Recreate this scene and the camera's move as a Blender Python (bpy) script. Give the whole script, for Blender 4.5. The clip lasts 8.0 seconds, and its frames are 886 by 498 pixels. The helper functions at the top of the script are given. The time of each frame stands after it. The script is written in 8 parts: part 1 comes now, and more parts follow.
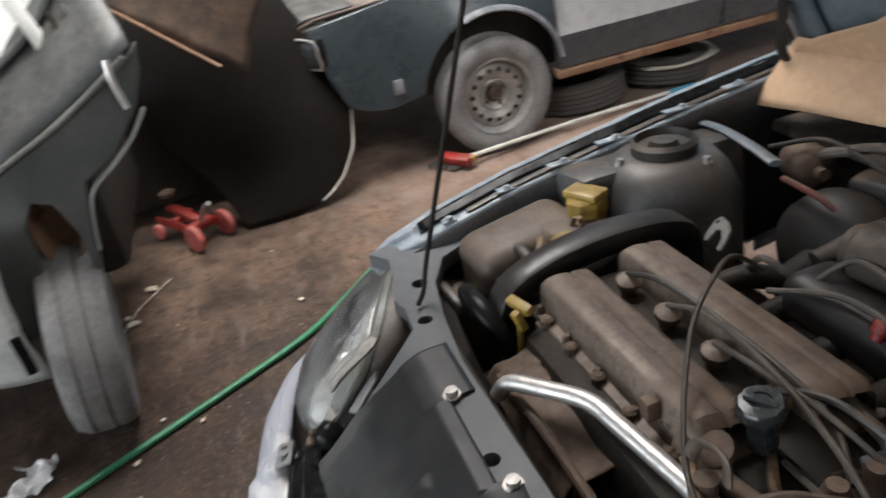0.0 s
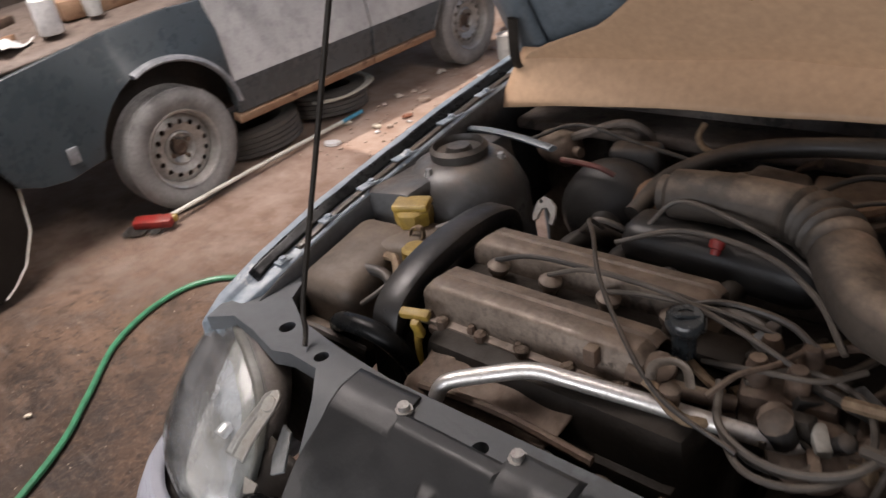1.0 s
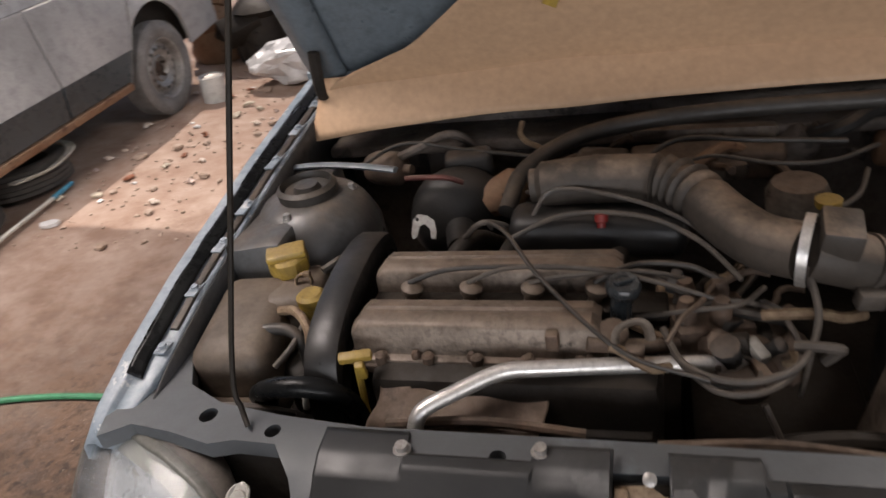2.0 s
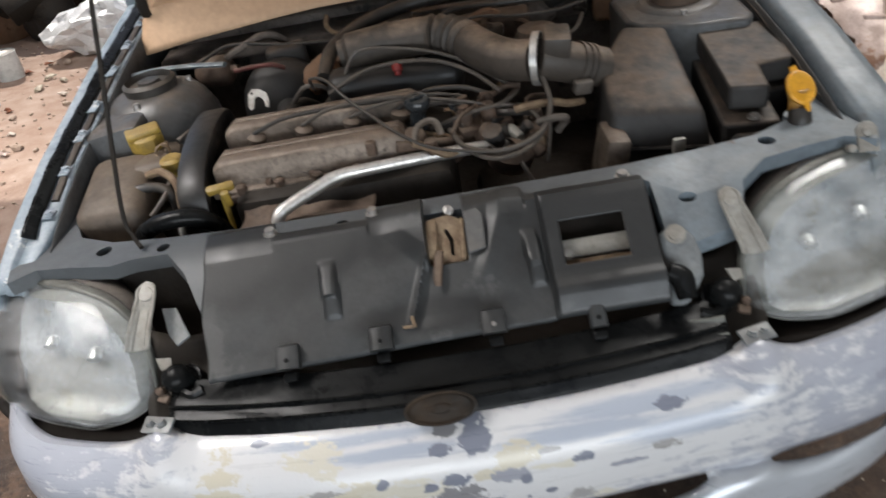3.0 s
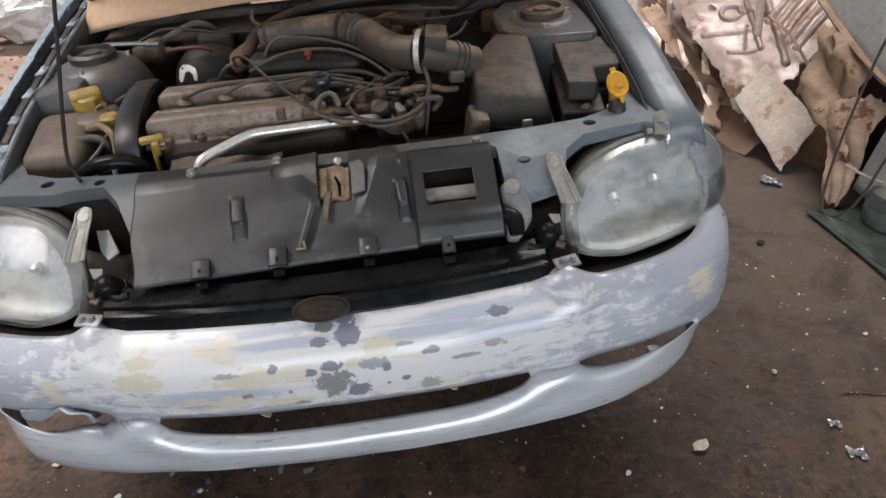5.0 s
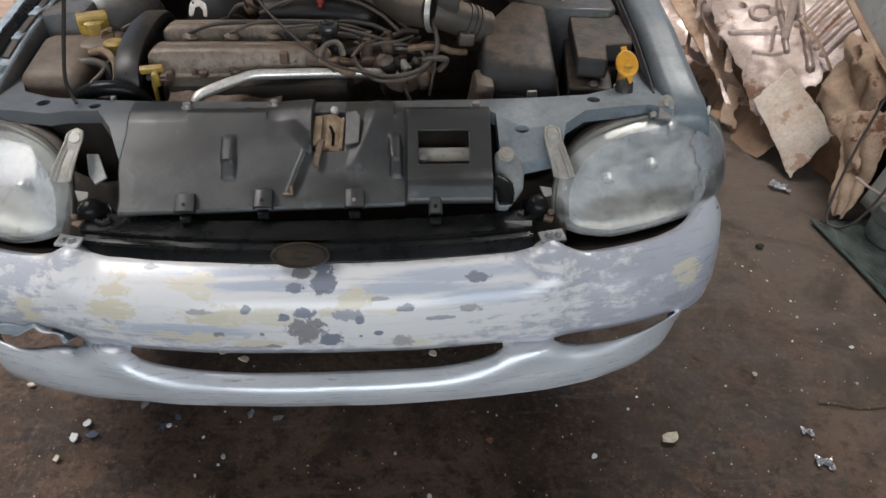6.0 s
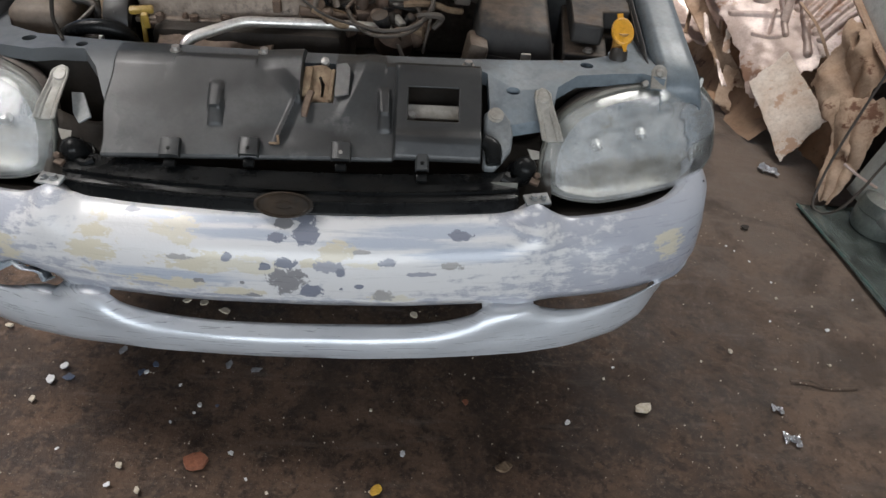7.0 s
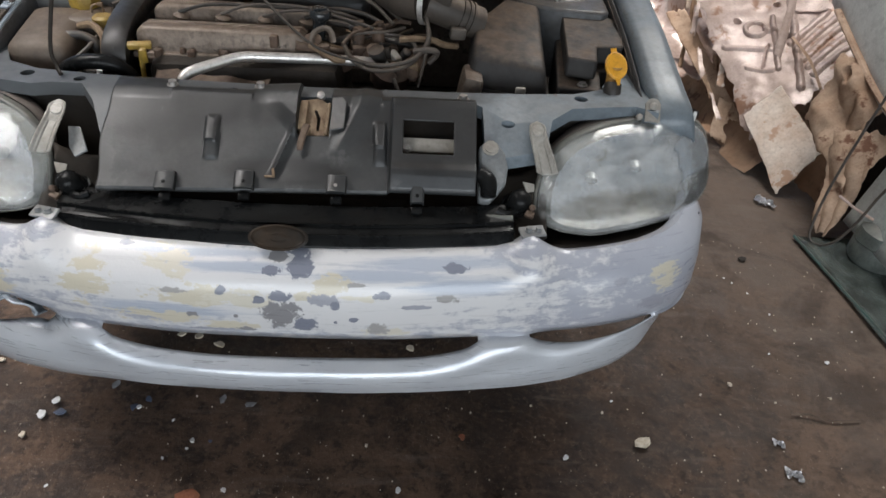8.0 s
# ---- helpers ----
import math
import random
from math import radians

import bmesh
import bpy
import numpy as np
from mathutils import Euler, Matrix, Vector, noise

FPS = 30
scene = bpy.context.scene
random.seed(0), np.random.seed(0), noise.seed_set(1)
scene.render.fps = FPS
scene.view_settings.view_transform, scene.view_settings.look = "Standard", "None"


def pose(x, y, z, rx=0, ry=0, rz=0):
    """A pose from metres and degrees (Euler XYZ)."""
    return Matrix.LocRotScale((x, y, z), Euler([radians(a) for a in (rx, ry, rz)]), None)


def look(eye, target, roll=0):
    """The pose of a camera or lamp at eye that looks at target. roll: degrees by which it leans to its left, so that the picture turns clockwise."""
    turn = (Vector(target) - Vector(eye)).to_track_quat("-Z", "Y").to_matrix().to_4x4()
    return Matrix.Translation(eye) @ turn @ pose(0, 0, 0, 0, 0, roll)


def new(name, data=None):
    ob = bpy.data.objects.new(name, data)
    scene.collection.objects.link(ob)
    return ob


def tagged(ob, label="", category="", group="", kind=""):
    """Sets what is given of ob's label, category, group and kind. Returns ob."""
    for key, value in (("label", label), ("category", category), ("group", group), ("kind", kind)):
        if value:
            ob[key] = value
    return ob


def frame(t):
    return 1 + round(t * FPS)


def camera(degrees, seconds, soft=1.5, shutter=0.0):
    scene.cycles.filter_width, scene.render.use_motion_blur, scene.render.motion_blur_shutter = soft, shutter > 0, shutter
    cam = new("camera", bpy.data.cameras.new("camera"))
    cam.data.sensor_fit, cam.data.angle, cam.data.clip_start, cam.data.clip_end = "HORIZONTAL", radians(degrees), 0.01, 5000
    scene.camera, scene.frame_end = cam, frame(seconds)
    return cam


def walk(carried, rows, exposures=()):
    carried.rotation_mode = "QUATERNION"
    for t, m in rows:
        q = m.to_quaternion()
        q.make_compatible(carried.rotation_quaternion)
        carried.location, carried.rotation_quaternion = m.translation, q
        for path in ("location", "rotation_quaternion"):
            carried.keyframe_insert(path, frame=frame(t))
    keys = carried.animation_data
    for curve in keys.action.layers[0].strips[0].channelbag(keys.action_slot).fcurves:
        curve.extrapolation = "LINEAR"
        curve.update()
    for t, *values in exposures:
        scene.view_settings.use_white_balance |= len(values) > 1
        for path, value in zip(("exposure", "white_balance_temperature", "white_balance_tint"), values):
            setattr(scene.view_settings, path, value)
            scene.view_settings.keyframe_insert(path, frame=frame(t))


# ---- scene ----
cam = camera(63.4, 8.0, shutter=0.35)
PATH = [
    (0, (0.453, -0.206, 1.575), (-1.222, 0.209, 0.564), -10.0),
    (0.5, (0.342, -0.311, 1.603), (-1.107, 0.575, 0.549), -8.1),
    (1, (0.296, -0.527, 1.609), (-0.896, 0.697, 0.57), -7.6),
    (1.2, (0.276, -0.568, 1.641), (-0.812, 0.754, 0.607), -8.1),
    (2.3, (-0.049, -0.819, 1.645), (-0.332, 0.84, 0.565), -6.7),
    (2.5, (-0.043, -0.949, 1.615), (-0.22, 0.711, 0.512), -6.4),
    (3, (0.052, -1.139, 1.603), (0.0, 0.482, 0.432), -8.0),
    (3.5, (0.19, -1.248, 1.609), (0.18, 0.347, 0.403), -10.8),
    (4, (0.209, -1.329, 1.636), (0.278, 0.282, 0.453), -9.8),
    (4.5, (0.129, -1.495, 1.656), (0.262, 0.154, 0.532), -5.7),
    (6, (0.192, -1.53, 1.616), (0.308, 0.079, 0.433), 4.1),
    (6.5, (0.202, -1.544, 1.608), (0.335, 0.035, 0.389), 6.4),
    (7, (0.206, -1.549, 1.593), (0.356, 0.013, 0.352), 7.9),
    (7.5, (0.215, -1.545, 1.583), (0.366, 0.034, 0.365), 8.0),
    (8, (0.214, -1.544, 1.591), (0.36, 0.072, 0.422), 7.6),
]
LOOKS = [(0, 0.05, 6500, 10), (0.5, -0.15, 6700, 14), (1.0, -0.1, 6900, 18), (2.3, -0.15, 7000, 17), (2.5, 0.0, 6800, 13), (3.0, 0.13, 6550, 10), (4.0, -0.05, 6500, 10), (4.5, 0.13, 6600, 13), (6.0, -0.05, 6500, 10), (8, 0.0, 6500, 10)]
walk(cam, [(t, look(eye, target, roll)) for t, eye, target, roll in PATH], LOOKS)

# ---- light ----
world = bpy.data.worlds.new("world")
scene.world = world
world.use_nodes = True
wn = world.node_tree
sky = wn.nodes.new("ShaderNodeTexSky")
sky.sky_type, sky.sun_disc = "NISHITA", False
sky.sun_elevation, sky.sun_rotation = radians(54), radians(-22)
wn.links.new(sky.outputs[0], wn.nodes["Background"].inputs[0])
wn.nodes["Background"].inputs[1].default_value = 0.12


def lamp(name, kind, m, energy, colour, size=1.0, size_y=1.0):
    data = bpy.data.lights.new(name, kind)
    data.energy, data.color = energy, colour
    if kind == "AREA":
        data.shape, data.size, data.size_y = "RECTANGLE", size, size_y
    else:
        data.angle = radians(size)
    ob = new(name, data)
    ob.matrix_world = m
    return ob


lamp("sun", "SUN", look((-6, 13, 13), (-2.5, 4.5, 0)), 4.3, (1.0, 0.95, 0.88), 0.5)
# daylight through the open front; the roof lamps are added fill under a closed roof
lamp("front_opening_light", "AREA", look((0.9, -5.6, 1.55), (0.6, 0.0, 0.75)), 260, (0.915, 0.96, 1.0), 6.4, 2.3)
lamp("roof_fill_light", "AREA", look((0.8, -0.9, 3.85), (0.8, -0.9, 0.0)), 6, (0.95, 0.975, 1.0), 1.6, 1.6)
lamp("roof_fill_light", "AREA", look((-2.6, 0.1, 3.85), (-2.7, 0.1, 0.0)), 122, (1.0, 0.965, 0.945), 1.6, 2.2).data.spread = radians(105)
lamp("roof_fill_light", "AREA", look((1.9, 1.9, 3.85), (2.0, 1.9, 0.0)), 125, (1.0, 0.98, 0.95), 1.4, 2.0)

# ---- materials ----


def ramp(nt, src, stops):
    r = nt.nodes.new("ShaderNodeValToRGB")
    el = r.color_ramp.elements
    while len(el) < len(stops):
        el.new(0.5)
    for e, (p, c) in zip(el, stops):
        e.position, e.color = p, (*c, 1) if len(c) == 3 else c
    nt.links.new(src, r.inputs[0])
    return r.outputs[0]


def mixc(nt, fac, a, b):
    m = nt.nodes.new("ShaderNodeMix")
    m.data_type = "RGBA"
    for sock, val in ((m.inputs[0], fac), (m.inputs[6], a), (m.inputs[7], b)):
        if isinstance(val, (int, float)):
            sock.default_value = val
        elif isinstance(val, tuple):
            sock.default_value = (*val, 1)
        else:
            nt.links.new(val, sock)
    return m.outputs[2]


def noisetex(nt, vec, scale, detail=4.0, rough=0.55, dist=0.0):
    n = nt.nodes.new("ShaderNodeTexNoise")
    n.inputs["Scale"].default_value, n.inputs["Detail"].default_value = scale, detail
    n.inputs["Roughness"].default_value, n.inputs["Distortion"].default_value = rough, dist
    nt.links.new(vec, n.inputs["Vector"])
    return n.outputs["Fac"]


def maprange(nt, v, a, b, c=0.0, d=1.0):
    m = nt.nodes.new("ShaderNodeMapRange")
    nt.links.new(v, m.inputs[0])
    for i, x in zip((1, 2, 3, 4), (a, b, c, d)):
        m.inputs[i].default_value = x
    return m.outputs[0]


def calc(nt, op, a, b=None):
    m = nt.nodes.new("ShaderNodeMath")
    m.operation = op
    for sock, val in zip(m.inputs, (a, b)):
        if isinstance(val, (int, float)):
            sock.default_value = val
        elif val is not None:
            nt.links.new(val, sock)
    return m.outputs[0]


def bare(name):
    m = bpy.data.materials.new(name)
    m.use_nodes = True
    nt = m.node_tree
    vec = nt.nodes.new("ShaderNodeTexCoord").outputs["Object"]
    return m, nt, nt.nodes["Principled BSDF"], vec


def bumped(nt, bsdf, height, strength, dist=0.004):
    b = nt.nodes.new("ShaderNodeBump")
    b.inputs["Strength"].default_value, b.inputs["Distance"].default_value = strength, dist
    nt.links.new(height, b.inputs["Height"])
    nt.links.new(b.outputs[0], bsdf.inputs["Normal"])


def mat(name, c1, c2=None, scale=6.0, rough=0.5, metal=0.0, bump=0.15, fine=90.0, dust=0.0, dustc=(0.27, 0.205, 0.15), spots=None, spot_cut=0.62, spot_scale=14.0, blotch=0.45):
    """Two-tone surface with fine grain, spots of wear, and dust that lies on what faces up."""
    m, nt, bsdf, vec = bare(name)
    c2 = c2 or tuple(0.7 * v for v in c1)
    big, small = noisetex(nt, vec, scale), noisetex(nt, vec, fine, 3.0)
    col = mixc(nt, maprange(nt, big, 0.35, 0.65), c1, c2)
    col = mixc(nt, maprange(nt, small, 0.3, 0.75, 0.0, 0.35), col, tuple(0.55 * v for v in c2))
    mottle = noisetex(nt, vec, scale * 5 + 6, 6.0, 0.7)
    col = mixc(nt, maprange(nt, mottle, 0.48, 0.68, 0.0, blotch), col, tuple(0.5 * v for v in c2))
    rgh = maprange(nt, calc(nt, "ADD", big, mottle), 0.7, 1.3, max(rough - 0.14, 0.03), min(rough + 0.14, 1.0))
    if spots:
        s = maprange(nt, noisetex(nt, vec, spot_scale, 6.0, 0.65), spot_cut, spot_cut + 0.05)
        col = mixc(nt, s, col, spots)
    if dust:
        g = nt.nodes.new("ShaderNodeNewGeometry")
        sep = nt.nodes.new("ShaderNodeSeparateXYZ")
        nt.links.new(g.outputs["Normal"], sep.inputs[0])
        up = maprange(nt, sep.outputs["Z"], 0.4, 0.95, 0.04, 1.0)
        lie = maprange(nt, noisetex(nt, vec, 11.0, 6.0, 0.65), 0.37, 0.62, 0.08, 1.0)
        dustc = mixc(nt, maprange(nt, noisetex(nt, vec, 37.0, 6.0, 0.7), 0.35, 0.7), dustc, tuple(0.5 * v for v in dustc))
        k = calc(nt, "MULTIPLY", calc(nt, "MULTIPLY", up, lie), dust)
        col = mixc(nt, k, col, dustc)
        rgh = calc(nt, "MAXIMUM", rgh, calc(nt, "MULTIPLY", k, 0.9))
        if metal:
            nt.links.new(maprange(nt, k, 0.0, 0.6, metal, 0.0), bsdf.inputs["Metallic"])
    nt.links.new(col, bsdf.inputs["Base Color"])
    nt.links.new(rgh, bsdf.inputs["Roughness"])
    if not (dust and metal):
        bsdf.inputs["Metallic"].default_value = metal
    if bump:
        bumped(nt, bsdf, calc(nt, "ADD", small, big), bump)
    return m


def patch_mask(nt, vec, wob, x, z, rx, rz, soft=0.25):
    """An uneven round patch in the x-z plane."""
    sub = nt.nodes.new("ShaderNodeVectorMath")
    sub.operation = "SUBTRACT"
    nt.links.new(vec, sub.inputs[0])
    sub.inputs[1].default_value = (x, 0, z)
    mul = nt.nodes.new("ShaderNodeVectorMath")
    mul.operation = "MULTIPLY"
    nt.links.new(sub.outputs[0], mul.inputs[0])
    mul.inputs[1].default_value = (1 / rx, 0, 1 / rz)
    ln = nt.nodes.new("ShaderNodeVectorMath")
    ln.operation = "LENGTH"
    nt.links.new(mul.outputs[0], ln.inputs[0])
    return maprange(nt, calc(nt, "ADD", ln.outputs["Value"], wob), 1.0, 1.0 + soft, 1.0, 0.0)


def bumper_paint():
    """Flatted grey paint with white primer, beige filler and bare dark patches."""
    m, nt, bsdf, vec = bare("flatted_bumper_paint")
    drag = nt.nodes.new("ShaderNodeMapping")
    drag.inputs["Scale"].default_value, drag.inputs["Rotation"].default_value = (11, 11, 42), (0, 0.12, 0)
    nt.links.new(vec, drag.inputs[0])
    wob = calc(nt, "ADD", maprange(nt, noisetex(nt, drag.outputs[0], 1.4, 5.0, 0.62), 0.25, 0.75, -0.95, 0.95), maprange(nt, noisetex(nt, vec, 60.0, 5.0, 0.75), 0.25, 0.75, -0.5, 0.5))
    big, small = noisetex(nt, vec, 5.0), noisetex(nt, vec, 160.0, 3.0)
    streak = nt.nodes.new("ShaderNodeMapping")
    streak.inputs["Scale"].default_value = (3, 3, 60)
    nt.links.new(vec, streak.inputs[0])
    strk = noisetex(nt, streak.outputs[0], 3.0, 5.0, 0.7)
    col = mixc(nt, maprange(nt, big, 0.35, 0.65), (0.365, 0.38, 0.425), (0.305, 0.32, 0.37))
    jag = calc(nt, "ADD", maprange(nt, noisetex(nt, vec, 38.0, 6.0, 0.7, 0.8), 0.25, 0.75, -0.55, 0.75), maprange(nt, noisetex(nt, vec, 130.0, 4.0, 0.7), 0.25, 0.75, -0.25, 0.3))
    smear = maprange(nt, strk, 0.3, 0.7, -0.6, 0.6)
    for x, z, rx, rz in ((0.0, 0.445, 0.4, 0.075), (-0.22, 0.47, 0.26, 0.06), (0.24, 0.44, 0.2, 0.075), (-0.4, 0.48, 0.1, 0.05)):
        col = mixc(nt, patch_mask(nt, vec, wob, x, z, rx, rz, 0.7), col, (0.56, 0.56, 0.565))
    for x, z, rx, rz in ((-0.105, 0.497, 0.085, 0.005), (-0.26, 0.405, 0.1, 0.012), (0.30, 0.505, 0.1, 0.006), (-0.18, 0.512, 0.1, 0.004), (0.2, 0.49, 0.09, 0.007), (0.36, 0.47, 0.07, 0.012)):
        col = mixc(nt, patch_mask(nt, vec, smear, x, z, rx, rz, 0.9), col, (0.36, 0.395, 0.46))
    putty = ((-0.237, 0.499, 0.045, 0.016), (-0.177, 0.443, 0.09, 0.022), (-0.253, 0.388, 0.105, 0.016), (-0.089, 0.44, 0.06, 0.022), (0.087, 0.474, 0.034, 0.018),
             (-0.41, 0.455, 0.045, 0.05), (0.193, 0.367, 0.055, 0.013), (0.815, 0.452, 0.035, 0.04), (0.05, 0.452, 0.03, 0.01), (0.14, 0.45, 0.05, 0.008), (-0.12, 0.375, 0.05, 0.012), (-0.60, 0.42, 0.03, 0.03))
    for n, p in enumerate(putty):
        col = mixc(nt, patch_mask(nt, vec, calc(nt, "ADD", wob, 0.25), *p, 0.22), col, (0.5, 0.465, 0.375) if n % 3 else (0.54, 0.515, 0.44))
    grey = ((0.797, 0.385, 0.04, 0.02), (0.187, 0.374, 0.022, 0.016), (-0.155, 0.357, 0.05, 0.006), (-0.231, 0.453, 0.028, 0.006), (0.076, 0.446, 0.032, 0.012), (0.141, 0.476, 0.02, 0.004), (0.703, 0.456, 0.016, 0.008), (0.327, 0.449, 0.022, 0.01), (0.26, 0.43, 0.03, 0.005))
    for n, p in enumerate(grey):
        col = mixc(nt, patch_mask(nt, vec, jag, *p, 0.2), col, (0.3, 0.295, 0.29) if n % 2 else (0.27, 0.28, 0.32))
    dark = ((-0.02, 0.511, 0.02, 0.006), (-0.03, 0.495, 0.02, 0.007), (0.028, 0.501, 0.028, 0.018), (0.022, 0.517, 0.022, 0.006), (-0.012, 0.408, 0.04, 0.034), (0.034, 0.384, 0.028, 0.018), (-0.056, 0.441, 0.012, 0.009),
            (-0.015, 0.45, 0.02, 0.012), (-0.086, 0.364, 0.018, 0.008), (0.098, 0.433, 0.01, 0.009), (0.195, 0.455, 0.017, 0.009), (0.136, 0.4, 0.009, 0.006), (-0.194, 0.4, 0.012, 0.006), (-0.132, 0.458, 0.011, 0.01),
            (-0.331, 0.515, 0.02, 0.003), (0.342, 0.5, 0.028, 0.007), (-0.106, 0.398, 0.005, 0.004), (0.098, 0.392, 0.005, 0.004))
    for n, p in enumerate(dark):
        col = mixc(nt, patch_mask(nt, vec, jag, *p, 0.12), col, (0.165, 0.18, 0.225) if n % 4 else (0.2, 0.2, 0.21))
    chips = maprange(nt, noisetex(nt, vec, 46.0, 8.0, 0.75), 0.68, 0.71, 0.0, 0.6)
    col = mixc(nt, chips, col, (0.27, 0.27, 0.28))
    pale = maprange(nt, noisetex(nt, vec, 75.0, 6.0, 0.7), 0.69, 0.71, 0.0, 0.7)
    col = mixc(nt, pale, col, (0.62, 0.62, 0.61))
    sepz = nt.nodes.new("ShaderNodeSeparateXYZ")
    nt.links.new(vec, sepz.inputs[0])
    lip = maprange(nt, calc(nt, "ADD", sepz.outputs["Z"], calc(nt, "MULTIPLY", big, 0.012)), 0.346, 0.33)
    silver = mixc(nt, maprange(nt, big, 0.35, 0.65), (0.5, 0.525, 0.555), (0.43, 0.455, 0.49))
    col = mixc(nt, lip, col, silver)
    nt.links.new(calc(nt, "MULTIPLY", lip, 0.35), bsdf.inputs["Metallic"])
    nt.links.new(col, bsdf.inputs["Base Color"])
    nt.links.new(maprange(nt, strk, 0.3, 0.7, 0.2, 0.48), bsdf.inputs["Roughness"])
    bumped(nt, bsdf, calc(nt, "ADD", small, calc(nt, "MULTIPLY", big, 3.0)), 0.12)
    return m


def floor_material():
    """Oil-soaked dark brown floor, paler and dustier towards the yard."""
    m, nt, bsdf, vec = bare("oily_workshop_floor")
    big, mid = noisetex(nt, vec, 0.9, 5.0, 0.6, 0.4), noisetex(nt, vec, 5.0, 6.0, 0.65)
    fine, grit = noisetex(nt, vec, 60.0, 4.0), noisetex(nt, vec, 260.0, 2.0)
    col = mixc(nt, maprange(nt, big, 0.35, 0.65), (0.042, 0.027, 0.019), (0.14, 0.09, 0.062))
    col = mixc(nt, maprange(nt, mid, 0.45, 0.65, 0.0, 0.85), col, (0.026, 0.019, 0.016))
    blot = noisetex(nt, vec, 19.0, 6.0, 0.75)
    col = mixc(nt, maprange(nt, blot, 0.5, 0.62, 0.0, 0.75), col, (0.02, 0.0155, 0.0135))
    clod = noisetex(nt, vec, 42.0, 9.0, 0.72, 0.3)
    col = mixc(nt, maprange(nt, clod, 0.56, 0.7, 0.0, 0.6), col, (0.15, 0.095, 0.065))
    col = mixc(nt, maprange(nt, clod, 0.44, 0.34, 0.0, 0.65), col, (0.017, 0.013, 0.011))
    trail = nt.nodes.new("ShaderNodeMapping")
    trail.inputs["Scale"].default_value, trail.inputs["Rotation"].default_value = (2.2, 13, 1), (0, 0, -0.7)
    nt.links.new(vec, trail.inputs[0])
    col = mixc(nt, maprange(nt, noisetex(nt, trail.outputs[0], 1.6, 7.0, 0.65), 0.56, 0.7, 0.0, 0.5), col, (0.15, 0.12, 0.1))
    col = mixc(nt, maprange(nt, fine, 0.52, 0.72, 0.0, 0.38), col, (0.19, 0.13, 0.095))
    col = mixc(nt, maprange(nt, grit, 0.68, 0.73, 0.0, 0.6), col, (0.38, 0.34, 0.3))
    sep = nt.nodes.new("ShaderNodeSeparateXYZ")
    nt.links.new(vec, sep.inputs[0])
    far = calc(nt, "ADD", sep.outputs["Y"], calc(nt, "MULTIPLY", sep.outputs["X"], -0.55))
    # tone turns paler towards +x and +y, with an uneven edge
    side = calc(nt, "ADD", sep.outputs["X"], calc(nt, "MULTIPLY", sep.outputs["Y"], 0.8))
    dusty = maprange(nt, calc(nt, "ADD", side, calc(nt, "MULTIPLY", calc(nt, "ADD", big, mid), 1.1)), 1.9, 3.4, 0.0, 0.6)
    col = mixc(nt, dusty, col, (0.175, 0.135, 0.11))
    worn = noisetex(nt, vec, 3.1, 8.0, 0.68, 0.6)
    col = mixc(nt, maprange(nt, worn, 0.5, 0.62, 0.0, 0.6), col, (0.036, 0.027, 0.022))
    yard = maprange(nt, calc(nt, "ADD", far, calc(nt, "MULTIPLY", mid, 1.4)), 2.2, 4.1)
    earth = mixc(nt, maprange(nt, mid, 0.35, 0.65), (0.28, 0.185, 0.14), (0.4, 0.305, 0.25))
    col = mixc(nt, yard, col, earth)
    nt.links.new(col, bsdf.inputs["Base Color"])
    wet = maprange(nt, mid, 0.42, 0.6, 0.72, 0.42)
    nt.links.new(calc(nt, "MAXIMUM", wet, calc(nt, "MULTIPLY", yard, 0.9)), bsdf.inputs["Roughness"])
    bumped(nt, bsdf, calc(nt, "ADD", calc(nt, "ADD", calc(nt, "MULTIPLY", mid, 2.0), calc(nt, "MULTIPLY", clod, 2.5)), calc(nt, "ADD", fine, calc(nt, "MULTIPLY", grit, 0.5))), 0.35, 0.006)
    return m


def glass(name, colour, rough, trans=1.0, haze=(0.45, 0.46, 0.46)):
    m, nt, bsdf, vec = bare(name)
    st = nt.nodes.new("ShaderNodeMapping")
    st.inputs["Scale"].default_value, st.inputs["Rotation"].default_value = (1.2, 1.2, 14), (0, 0.2, 0)
    nt.links.new(vec, st.inputs[0])
    n = noisetex(nt, st.outputs[0], 9.0, 8.0, 0.7)
    nt.links.new(mixc(nt, maprange(nt, n, 0.4, 0.65), colour, haze), bsdf.inputs["Base Color"])
    nt.links.new(maprange(nt, n, 0.4, 0.7, rough, rough + 0.12), bsdf.inputs["Roughness"])
    nt.links.new(maprange(nt, n, 0.42, 0.7, trans, trans * 0.8), bsdf.inputs["Transmission Weight"])
    bsdf.inputs["IOR"].default_value = 1.45
    return m


